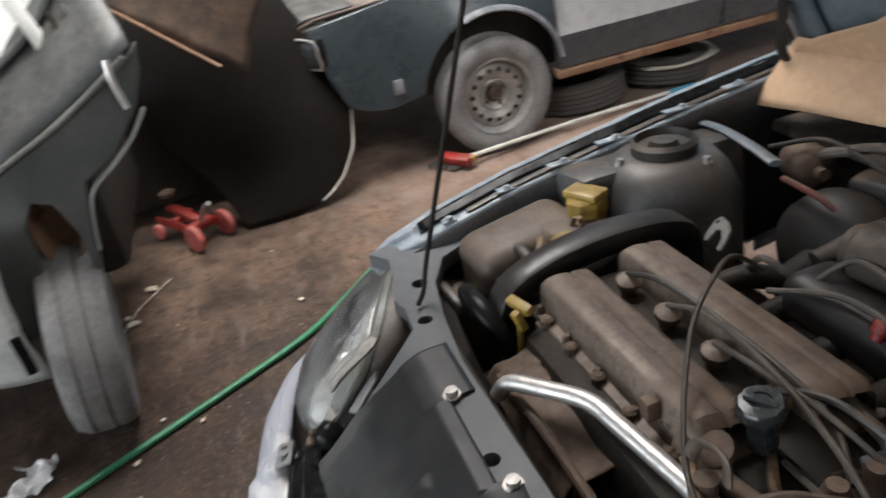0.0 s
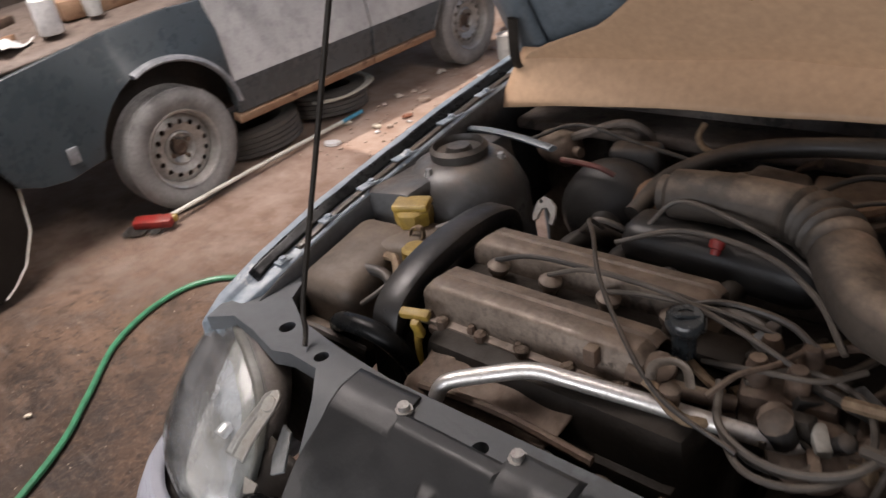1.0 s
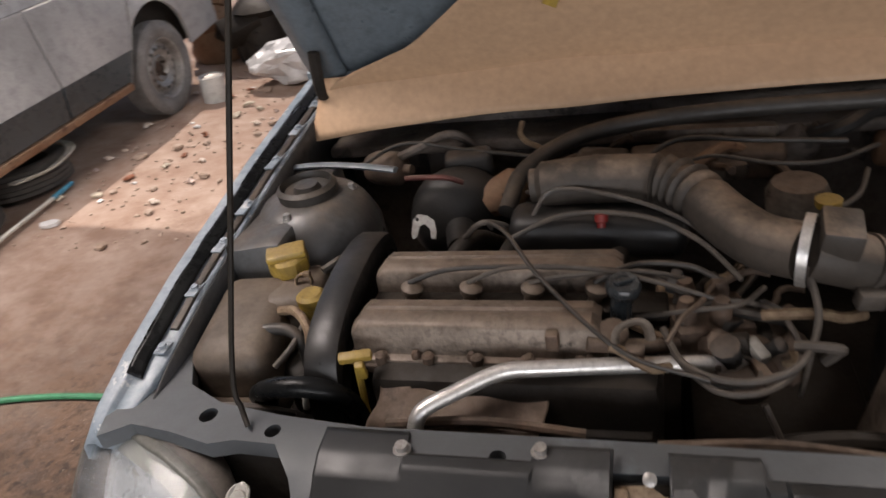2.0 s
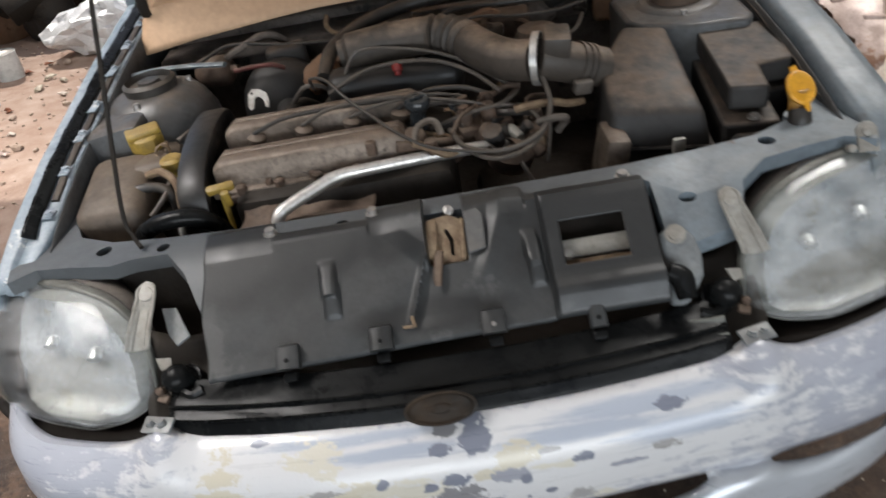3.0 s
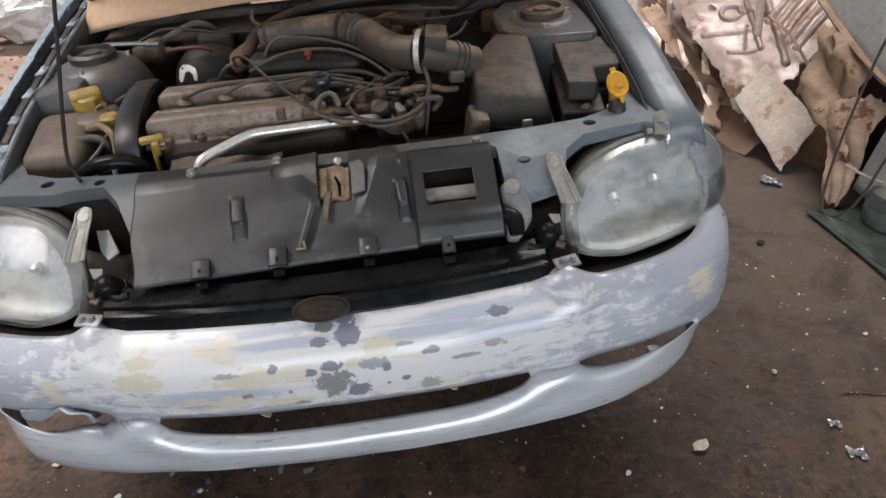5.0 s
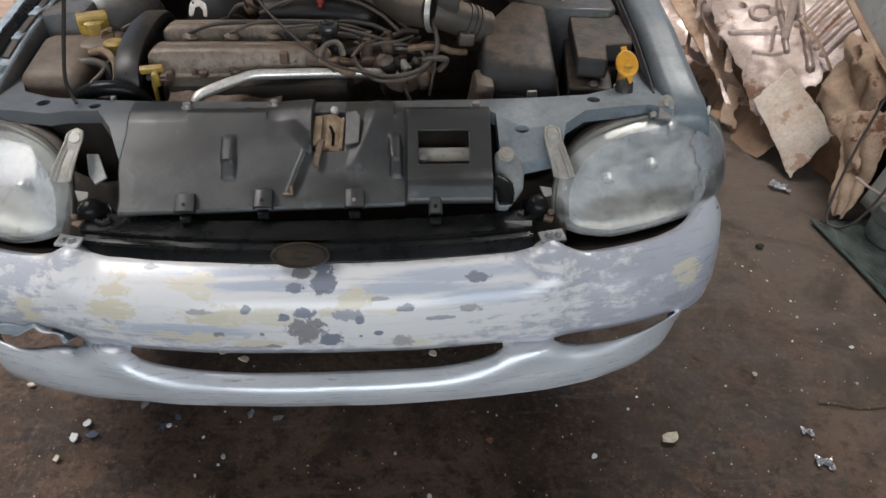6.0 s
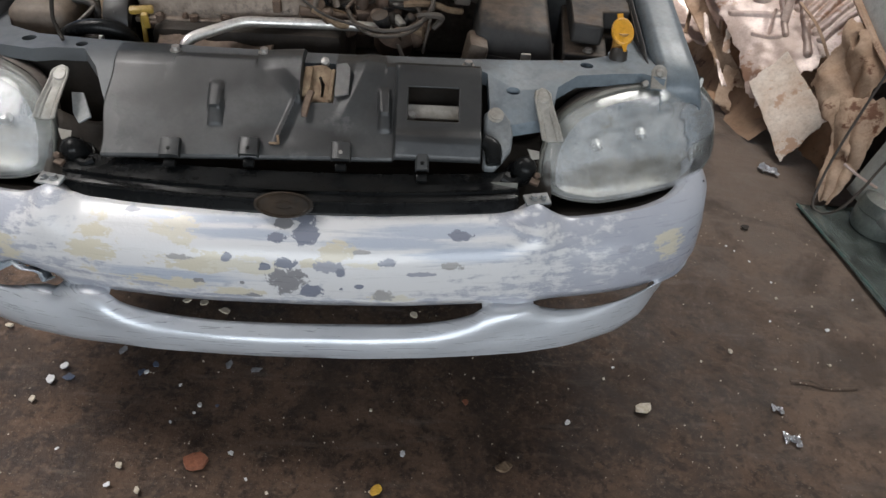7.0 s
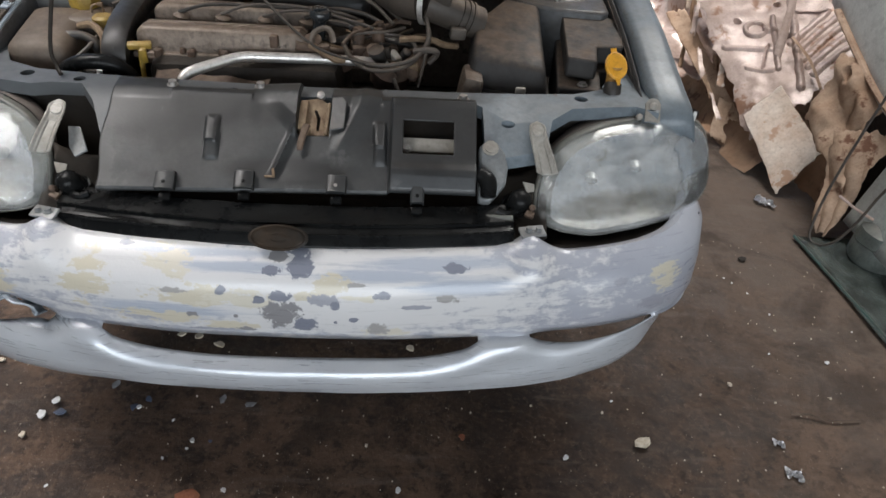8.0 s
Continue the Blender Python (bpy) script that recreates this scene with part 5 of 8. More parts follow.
sheet(bm, 1, 6, lambda u, v: Vector((-0.47, 0.1 + 0.36 * u, 0.55 + 0.2 * v)))
eng("timing_cover", bm, "satin", "black plastic timing belt cover", engine, solid=0.004)
# exhaust heat shield on the front of the engine
bm = bmesh.new()
sheet(bm, 40, 16, lambda u, v: Vector((-0.385 + 0.27 * u + 0.012 * math.sin(6 * v), 0.132 - table(v, (0, 0.55, 0.75, 1), (0, 0.082, 0.096, 0.104)), 0.712 - table(v, (0, 0.55, 0.75, 1), (0, 0.03, 0.06, 0.17)) - 0.014 * u - 0.004 * math.cos(15 * u))),
      lambda u, v: not (v < 0.16 and 0.2 < u < 0.33))
rough_up(bm, 0.008, 14)
eng("heat_shield", bm, "shield", "dusty tan exhaust heat shield", engine, solid=0.003)
bm = bmesh.new()
for k in range(4):
    x = -0.36 + 0.1 * k
    tube(bm, [(x, 0.13, 0.60), (x + 0.01, 0.085, 0.58), (x + 0.03, 0.07, 0.5), (x + 0.04, 0.09, 0.42)], 0.022, 8)
eng("exhaust_manifold", bm, "iron", "", engine)
# bright steel coolant pipe across the front
bm = bmesh.new()
tube(bm, [(-0.296, 0.022, 0.694), (-0.29, 0.033, 0.712), (-0.275, 0.045, 0.722), (-0.23, 0.073, 0.731), (-0.185, 0.1, 0.738), (-0.155, 0.111, 0.739), (-0.12, 0.117, 0.737), (0.0, 0.137, 0.731), (0.12, 0.157, 0.722), (0.2, 0.19, 0.70)], 0.0125, 12, 6)
eng("coolant_pipe", bm, "chrome", "bright steel pipe bent across the engine", engine)
bm = bmesh.new()
tube(bm, [(-0.05, 0.155, 0.755), (0.02, 0.17, 0.74), (0.08, 0.2, 0.72)], 0.012, 10)
lathe(bm, [(0.02, 0), (0.023, 0.004), (0.023, 0.014), (0.016, 0.019), (0, 0.019)], Matrix.Translation((-0.012, 0.18, 0.752)) @ pose(0, 0, 0, 30, 0, 0), 16)
lathe(bm, [(0.012, 0), (0.014, 0.03), (0.009, 0.034), (0, 0.034)], Matrix.Translation((0.02, 0.14, 0.735)), 12)
eng("thermostat_housing", bm, "iron", "", engine)
bm = bmesh.new()
tube(bm, [(-0.41, 0.10, 0.60), (-0.41, 0.11, 0.7), (-0.41, 0.115, 0.74)], 0.006)
box(bm, (-0.41, 0.115, 0.752), (0.055, 0.018, 0.016), (20, 0, 15), r=0.005)
box(bm, (-0.402, 0.108, 0.73), (0.016, 0.014, 0.04), (20, 0, 15), r=0.004)
eng("dipstick", bm, "yellow", "yellow dipstick handle", engine)
# expansion tank with yellow caps
bm = bmesh.new()
box(bm, (-0.668, 0.235, 0.67), (0.165, 0.25, 0.17), (7, 0, 4), r=0.035, seg=3, taper=0.9)
box(bm, (-0.60, 0.31, 0.71), (0.12, 0.13, 0.1), (0, 0, 10), r=0.025, seg=3)
box(bm, (-0.665, 0.1, 0.6), (0.13, 0.1, 0.1), (-14, 0, 0), r=0.02)
tank = eng("expansion_tank", bm, "tank", "brown-stained plastic expansion tank")
bm = bmesh.new()
lathe(bm, [(0.036, -0.03), (0.038, 0.0), (0.04, 0.004), (0.04, 0.024), (0.034, 0.03), (0, 0.03)], Matrix.Translation((-0.622, 0.35, 0.765)), 8)
box(bm, (-0.622, 0.35, 0.80), (0.075, 0.05, 0.016), (0, 0, 25), r=0.006)
eng("tank_cap", bm, "yellow", "grimy yellow filler cap", tank)
bm = bmesh.new()
lathe(bm, [(0.02, -0.06), (0.022, -0.004), (0.027, 0.0), (0.027, 0.018), (0.02, 0.024), (0, 0.024)], Matrix.Translation((-0.548, 0.268, 0.742)), 14)
eng("filler_cap", bm, "yellow", "small yellow filler cap", tank)
# pumps, pulley and hoses in the corner beside the tank
bm = bmesh.new()
lathe(bm, [(0.0, -0.02), (0.075, -0.02), (0.08, 0), (0.072, 0.012), (0.05, 0.006), (0.03, 0.02), (0, 0.022)], Matrix.Translation((-0.50, 0.17, 0.61)) @ pose(0, 0, 0, 20, -70, 0), 28)
lathe(bm, [(0.04, -0.06), (0.045, 0.03), (0.03, 0.04), (0, 0.04)], Matrix.Translation((-0.56, 0.20, 0.63)), 18)
eng("belt_pulley", bm, "dark", "grimy belt pulley", engine)
bm = bmesh.new()
tube(bm, [(-0.60, 0.12, 0.64), (-0.585, 0.085, 0.69), (-0.53, 0.07, 0.722), (-0.46, 0.075, 0.716), (-0.425, 0.095, 0.66), (-0.42, 0.12, 0.55)], 0.018, 12, 8)
eng("radiator_hose", bm, "black", "shiny black hose", engine)
bm = bmesh.new()
tube(bm, [(-0.66, 0.16, 0.72), (-0.63, 0.19, 0.735), (-0.575, 0.2, 0.735), (-0.545, 0.19, 0.715), (-0.54, 0.18, 0.66)], 0.011, 10)
eng("tank_hose", bm, "rubber", "", tank)
bm = bmesh.new()
box(bm, (-0.525, 0.12, 0.655), (0.012, 0.012, 0.06), (0, 12, 0), r=0.004)
eng("plastic_connector", bm, "tape", "", engine)
# small pipes, clips and grime round the tank
for k, (pts, r, m) in enumerate((
        ([(-0.60, 0.24, 0.745), (-0.56, 0.225, 0.755), (-0.525, 0.19, 0.74), (-0.515, 0.15, 0.70)], 0.009, "latch"),
        ([(-0.70, 0.06, 0.66), (-0.64, 0.055, 0.685), (-0.58, 0.06, 0.68), (-0.54, 0.09, 0.64)], 0.01, "rubber"),
        ([(-0.545, 0.33, 0.77), (-0.52, 0.36, 0.775), (-0.505, 0.41, 0.76), (-0.51, 0.46, 0.72)], 0.008, "rubber"),
        ([(-0.72, 0.36, 0.74), (-0.69, 0.40, 0.76), (-0.64, 0.41, 0.755), (-0.59, 0.40, 0.73)], 0.007, "iron"),
        ([(-0.58, 0.14, 0.70), (-0.555, 0.17, 0.72), (-0.55, 0.22, 0.73)], 0.006, "wire"))):
    bm = bmesh.new()
    tube(bm, pts, r, 8, 6)
    eng("small_hose", bm, m)
for x, y, z in ((-0.575, 0.305, 0.765),):
    bm = bmesh.new()
    lathe(bm, [(0.014, -0.006), (0.017, -0.005), (0.017, 0.005), (0.014, 0.006)], pose(x, y, z, 70, 20, 0), 14)
    box(bm, (x + 0.01, y, z + 0.016), (0.014, 0.01, 0.01), r=0.002)
    eng("hose_clip", bm, "latch")
# white metal bracket beside the servo
bm = bmesh.new()
plate(bm, [(-0.032, -0.022), (-0.03, 0.012), (-0.018, 0.026), (0.004, 0.024), (0.024, 0.012), (0.032, -0.012), (0.03, -0.03), (0.02, -0.03), (0.016, -0.008), (0.0, 0.004), (-0.012, -0.002), (-0.016, -0.028), (-0.026, -0.034)], [circle2(-0.02, 0.013, 0.005, 10)], lambda a, c: 0.0, 0.006, Matrix.Translation((-0.375, 0.455, 0.79)) @ pose(0, 0, 0, 55, 0, -8) @ Matrix.Scale(0.82, 4))
eng("lifting_eye", bm, "zinc", "bright steel lifting eye", engine)
bm = bmesh.new()
tube(bm, [(-0.008, 0.14, 0.765), (-0.004, 0.146, 0.79), (0.02, 0.15, 0.803), (0.036, 0.152, 0.795), (0.042, 0.15, 0.77)], 0.008, 8, 6, True, 0.5)
eng("pipe_bracket", bm, "alu", "dusty arched steel bracket", engine)
# servo and master cylinder by the bulkhead
bm = bmesh.new()
lathe(bm, [(0.0, -0.05), (0.1, -0.05), (0.115, -0.02), (0.115, 0.02), (0.09, 0.05), (0.035, 0.07), (0.03, 0.15), (0, 0.15)], Matrix.Translation((-0.37, 0.70, 0.67)) @ pose(0, 0, 0, 90, 0, 12), 28)
eng("brake_servo", bm, "satin", "dusty black brake servo")
bm = bmesh.new()
tube(bm, [(-0.47, 0.66, 0.79), (-0.42, 0.645, 0.798), (-0.37, 0.64, 0.797), (-0.34, 0.65, 0.78)], 0.006, 8)
eng("red_hose", bm, "hosered", "thin dull red hose")
bm = bmesh.new()
tube(bm, [(-0.77, 0.7, 0.81), (-0.68, 0.69, 0.818), (-0.58, 0.675, 0.818), (-0.49, 0.66, 0.812)], 0.014, 8, 6, True, 0.5)
eng("brace_bar", bm, "blue", "pale blue-grey brace")
# inlet plenum and the ribbed air duct
bm = bmesh.new()
box(bm, (-0.05, 0.47, 0.765), (0.32, 0.1, 0.08), (0, 4, 2), r=0.03, seg=3)
inlet = eng("inlet_plenum", bm, "satin", "grimy black inlet plenum", engine)
for k in range(4):
    bm = bmesh.new()
    tube(bm, [(-0.33 + 0.1 * k, 0.38, 0.70), (-0.31 + 0.1 * k, 0.43, 0.74), (-0.28 + 0.09 * k, 0.48, 0.74), (-0.25 + 0.08 * k, 0.55, 0.68)], 0.02, 10)
    eng("inlet_runner", bm, "dark", "", engine)
bm = bmesh.new()
duct = [(-0.17, 0.515, 0.835), (-0.08, 0.518, 0.842), (0.0, 0.515, 0.845), (0.07, 0.5, 0.845), (0.12, 0.455, 0.84), (0.16, 0.385, 0.832), (0.205, 0.318, 0.83), (0.258, 0.28, 0.834)]
line = smooth_line(duct, 8)
rr = []
for i in range(len(line)):
    k = i / (len(line) - 1)
    rib = 0.006 * math.cos(k * 130) if 0.36 < k < 0.62 else (0.003 if abs(k - 0.2) < 0.012 else 0)
    rr.append((0.047 + rib) * (0.75 if k < 0.03 else 1))
tube(bm, line, rr, 20, 0, True, 0.92)
air = eng("air_duct", bm, "duct", "thick dusty corrugated air intake duct")
bm = bmesh.new()
for x, y, z in ((0.262, 0.281, 0.836),):
    lathe(bm, [(0.052, -0.007), (0.055, -0.007), (0.055, 0.007), (0.052, 0.007)], Matrix.Translation((x, y, z)) @ pose(0, 0, 0, 0, 90, -18), 28)
eng("hose_clamp", bm, "chrome", "bright hose clamp", air)
bm = bmesh.new()
tube(bm, [(0.265, 0.28, 0.835), (0.30, 0.282, 0.825), (0.345, 0.292, 0.805), (0.4, 0.31, 0.78)], [0.043, 0.043, 0.042, 0.042], 20, 3)
for x in (0.345, 0.36, 0.372):
    lathe(bm, [(0.04, -0.004), (0.046, -0.003), (0.046, 0.003), (0.04, 0.004)], Matrix.Translation((x, 0.292 + 0.33 * (x - 0.345), 0.805 - 0.45 * (x - 0.345))) @ pose(0, 0, 0, 0, 112, 14), 24)
meter = eng("air_flow_meter", bm, "duct", "dusty air flow meter", air)
bm = bmesh.new()
box(bm, (0.302, 0.275, 0.868), (0.055, 0.07, 0.045), (8, 6, -6), r=0.006)
eng("meter_block", bm, "duct", "square dusty sensor block", air)
bm = bmesh.new()
box(bm, (0.345, 0.245, 0.775), (0.04, 0.025, 0.03), (8, 6, 10), r=0.005)
eng("meter_plug", bm, "wire", "", air)
# air filter box: a lid with a sloped top
bm = bmesh.new()
b2 = bmesh.new()
corners = [(0.374, 0.142), (0.568, 0.118), (0.578, 0.44), (0.478, 0.458), (0.384, 0.31)]
top_z = (0.752, 0.735, 0.802, 0.812, 0.79)
mid_c = Vector((0.48, 0.29, 0))
lo = [b2.verts.new((x, y, 0.54)) for x, y in corners]
mid_r = [b2.verts.new((x + 0.04 * (x - mid_c.x), y + 0.04 * (y - mid_c.y), z - 0.07)) for (x, y), z in zip(corners, top_z)]
hi = [b2.verts.new((x - 0.09 * (x - mid_c.x), y - 0.09 * (y - mid_c.y), z)) for (x, y), z in zip(corners, top_z)]
bridge(b2, lo, mid_r), bridge(b2, mid_r, hi)
b2.faces.new(hi), b2.faces.new(lo[::-1])
bmesh.ops.bevel(b2, geom=b2.edges[:], offset=0.014, segments=3, affect="EDGES", profile=0.5)
merge(bm, b2)
tube(bm, [(x + 0.045 * (x - mid_c.x), y + 0.045 * (y - mid_c.y), z - 0.075) for (x, y), z in list(zip(corners, top_z))[:3]], 0.006, 6, 1)
abox = eng("air_filter_box", bm, "plastic", "dusty black air filter box", bevel=0.0)
bm = bmesh.new()
box(bm, (0.50, 0.098, 0.68), (0.025, 0.012, 0.04), r=0.004)
eng("lid_clip", bm, "bracket", "", abox)
bm = bmesh.new()
box(bm, (0.365, 0.14, 0.6), (0.05, 0.1, 0.24), (0, 10, 0), r=0.012)
eng("box_bracket", bm, "alu", "", abox)
# fuse box
bm = bmesh.new()
lid = [(0.612, 0.15), (0.686, 0.134), (0.7, 0.228), (0.768, 0.227), (0.798, 0.415), (0.66, 0.45), (0.638, 0.44)]
plate(bm, lid, (), lambda x, y: 0.762 + 0.06 * (y - 0.14), 0.05)
body = [(0.592, 0.115), (0.7, 0.1), (0.716, 0.222), (0.775, 0.225), (0.8, 0.41), (0.63, 0.435)]
plate(bm, body, (), lambda x, y: 0.7 + 0.05 * (y - 0.11), 0.15)
box(bm, (0.655, 0.115, 0.655), (0.09, 0.05, 0.05), (0, 0, -6), r=0.01)
fbox = eng("fuse_box", bm, "plastic", "dusty black fuse box", bevel=0.008)
bm = bmesh.new()
bolt(bm, (0.655, 0.125, 0.702), 0.009, 0.008)
eng("box_screw", bm, "zinc", "", fbox)
# washer bottle neck with an amber cap
bm = bmesh.new()
tube(bm, [(0.712, 0.052, 0.68), (0.713, 0.06, 0.712), (0.716, 0.072, 0.732)], [0.021, 0.022, 0.02], 16, 4)
neck = eng("washer_bottle_neck", bm, "rubber", "black washer bottle neck")
bm = bmesh.new()
tube(bm, [(0.714, 0.076, 0.725), (0.716, 0.086, 0.745), (0.717, 0.088, 0.77)], [0.016, 0.016, 0.019], 16, 4)
eng("filler_tube", bm, "amberneck", "stained amber filler tube", neck)
bm = bmesh.new()
CM = pose(0.717, 0.082, 0.772, 50, 0, 12)
lathe(bm, [(0.024, -0.008), (0.028, -0.002), (0.028, 0.003), (0.025, 0.006), (0.022, 0.0045), (0, 0.005)], CM @ Matrix.Diagonal((1.0, 1.18, 1, 1)), 24)
plate(bm, [(-0.009, 0.03), (0.005, 0.032), (0.005, 0.043), (-0.009, 0.042)], (), lambda x, y: 0.003, 0.004, CM)
plate(bm, [(-0.006, -0.03), (0.008, -0.03), (0.003, -0.047), (-0.003, -0.047)], (), lambda x, y: 0.003, 0.004, CM)
eng("washer_cap", bm, "orange", "amber yellow washer cap", neck)
# coil pack, leads and connectors at the engine's other end
bm = bmesh.new()
box(bm, (0.13, 0.26, 0.71), (0.12, 0.1, 0.06), (0, 0, 12), r=0.012)
for k in range(4):
    lathe(bm, [(0.016, 0), (0.016, 0.03), (0.011, 0.045), (0, 0.045)], Matrix.Translation((0.095 + 0.05 * (k % 2), 0.235 + 0.05 * (k // 2), 0.735)), 12)
eng("ignition_coil", bm, "iron", "oily brown ignition coil", engine)
bm = bmesh.new()
lathe(bm, [(0.05, -0.03), (0.052, 0.012), (0.04, 0.022), (0.02, 0.03), (0, 0.03)], Matrix.Translation((0.18, 0.19, 0.69)) @ pose(0, 0, 0, 25, 10, 0), 16)
eng("distributor", bm, "iron", "", engine)
for a in ((0.19, 0.18, 0.73, 30), (0.08, 0.31, 0.76, -20), (0.22, 0.26, 0.74, 60)):
    bm = bmesh.new()
    box(bm, a[:3], (0.02, 0.042, 0.018), (15, 0, a[3]), r=0.005)
    eng("lead_connector", bm, "bracket" if a[3] == 30 else "tower", "", engine)
bm = bmesh.new()
OM = pose(0.0, 0.226, 0.782, 10, 6, 0)
lathe(bm, [(0.017, -0.03), (0.017, 0.02), (0.024, 0.022), (0.027, 0.026), (0.027, 0.038), (0.023, 0.043), (0.013, 0.044), (0.012, 0.042), (0, 0.042)], OM, 10)
box(bm, (OM @ Vector((0, 0, 0.045))), (0.036, 0.009, 0.006), (10, 6, 35), r=0.002)
eng("oil_cap", bm, "cap", "black ridged oil filler cap", engine)
bm = bmesh.new()
lathe(bm, [(0.01, 0), (0.011, 0.012), (0.016, 0.014), (0.016, 0.03), (0.01, 0.036), (0, 0.036)], Matrix.Translation((-0.038, 0.415, 0.80)) @ pose(0, 0, 0, -30, 0, 0) @ Matrix.Diagonal((0.75, 0.75, 0.75, 1)), 12)
eng("red_cap", bm, "darkred", "small red cap", engine)


def lead(k, *pts):
    """One loose cable of the tangle, its thickness and sheath chosen by k."""
    b = bmesh.new()
    tube(b, pts, (0.0048, 0.0042, 0.004, 0.0055)[k % 4] if k != 6 else 0.0036, 8, 8)
    eng("cable", b, "wire" if k % 3 else "rubber", "")


lead(0, (-0.36, 0.278, 0.78), (-0.28, 0.29, 0.80), (-0.12, 0.295, 0.80), (0.02, 0.29, 0.79), (0.10, 0.25, 0.775))
lead(1, (-0.255, 0.278, 0.78), (-0.18, 0.285, 0.805), (-0.05, 0.275, 0.81), (0.06, 0.262, 0.79), (0.14, 0.24, 0.775))
lead(2, (-0.15, 0.278, 0.78), (-0.08, 0.27, 0.80), (0.03, 0.28, 0.80), (0.1, 0.295, 0.775))
lead(3, (-0.045, 0.278, 0.78), (0.02, 0.3, 0.80), (0.1, 0.31, 0.79), (0.15, 0.29, 0.775))
lead(4, (-0.2, 0.4, 0.79), (-0.1, 0.43, 0.82), (0.03, 0.41, 0.825), (0.12, 0.37, 0.80), (0.18, 0.3, 0.77))
lead(5, (-0.17, 0.44, 0.80), (-0.12, 0.47, 0.85), (0.0, 0.44, 0.845), (0.1, 0.40, 0.82), (0.2, 0.33, 0.77))
lead(6, (-0.235, 0.42, 0.80), (-0.225, 0.365, 0.845), (-0.18, 0.3, 0.86), (-0.12, 0.22, 0.83), (0.0, 0.13, 0.765), (0.12, 0.1, 0.74))
lead(7, (0.06, 0.2, 0.75), (0.09, 0.13, 0.74), (0.16, 0.105, 0.735), (0.235, 0.13, 0.745), (0.27, 0.2, 0.77), (0.262, 0.26, 0.82))
lead(8, (0.07, 0.16, 0.735), (0.13, 0.09, 0.73), (0.2, 0.10, 0.73), (0.245, 0.16, 0.74), (0.22, 0.24, 0.755), (0.14, 0.27, 0.75), (0.085, 0.22, 0.745))
lead(9, (0.09, 0.15, 0.72), (0.13, 0.115, 0.72), (0.18, 0.12, 0.72), (0.19, 0.16, 0.72), (0.15, 0.18, 0.72), (0.1, 0.16, 0.72))
lead(10, (0.02, 0.24, 0.74), (0.1, 0.22, 0.77), (0.17, 0.23, 0.775), (0.21, 0.28, 0.77))
lead(11, (-0.3, 0.45, 0.76), (-0.26, 0.44, 0.80), (-0.22, 0.45, 0.79), (-0.2, 0.48, 0.75))
lead(12, (-0.6, 0.74, 0.79), (-0.5, 0.78, 0.82), (-0.35, 0.77, 0.80), (-0.2, 0.72, 0.80), (-0.1, 0.66, 0.80))
lead(13, (0.22, 0.4, 0.78), (0.3, 0.43, 0.80), (0.38, 0.5, 0.8), (0.42, 0.6, 0.8))
lead(14, (0.05, 0.6, 0.8), (0.15, 0.62, 0.83), (0.26, 0.58, 0.83), (0.36, 0.6, 0.82), (0.46, 0.7, 0.8))
lead(15, (0.0, 0.66, 0.78), (0.1, 0.70, 0.83), (0.24, 0.66, 0.84), (0.4, 0.68, 0.82))
lead(16, (0.19, 0.09, 0.71), (0.22, 0.07, 0.64), (0.24, 0.08, 0.55))
lead(17, (0.26, 0.27, 0.80), (0.275, 0.235, 0.77), (0.265, 0.19, 0.73), (0.25, 0.16, 0.66))
# tangle of small hoses and pipes round the coil and behind the duct
rng = random.Random(23)
for k in range(26):
    x, y, z = ((rng.uniform(0.03, 0.24), rng.uniform(0.14, 0.33), rng.uniform(0.70, 0.775)) if k < 15 else (rng.uniform(-0.3, 0.5), rng.uniform(0.58, 0.78), rng.uniform(0.74, 0.79)))
    pts = [Vector((x, y, z))]
    way = Vector((rng.uniform(-1, 1), rng.uniform(-1, 1), rng.uniform(-0.2, 0.35)))
    for j in range(4):
        pts.append(pts[-1] + way * 0.035)
        way = way + Vector((rng.uniform(-1, 1), rng.uniform(-1, 1), rng.uniform(-0.6, 0.3))) * 0.6
    bm = bmesh.new()
    tube(bm, pts, rng.uniform(0.004, 0.009), 7, 5)
    eng("pipe", bm, rng.choice(("iron", "wire", "rubber", "dark", "latch")))
for k in range(16):
    bm = bmesh.new()
    c = (rng.uniform(0.05, 0.25), rng.uniform(0.15, 0.32), rng.uniform(0.69, 0.75))
    if k % 2:
        box(bm, c, (rng.uniform(0.02, 0.05), rng.uniform(0.015, 0.035), rng.uniform(0.015, 0.04)), (rng.uniform(-25, 25), rng.uniform(-25, 25), rng.uniform(0, 180)), r=0.004)
    else:
        r = rng.uniform(0.01, 0.02)
        lathe(bm, [(r * 0.7, -0.03), (r, -0.02), (r, 0.006), (r * 1.15, 0.008), (r * 1.15, 0.016), (r * 0.6, 0.02), (0, 0.02)], pose(*c, rng.uniform(-40, 40), rng.uniform(-40, 40), 0), 10)
    eng("sensor", bm, rng.choice(("iron", "dark", "plastic", "latch")), "", engine)
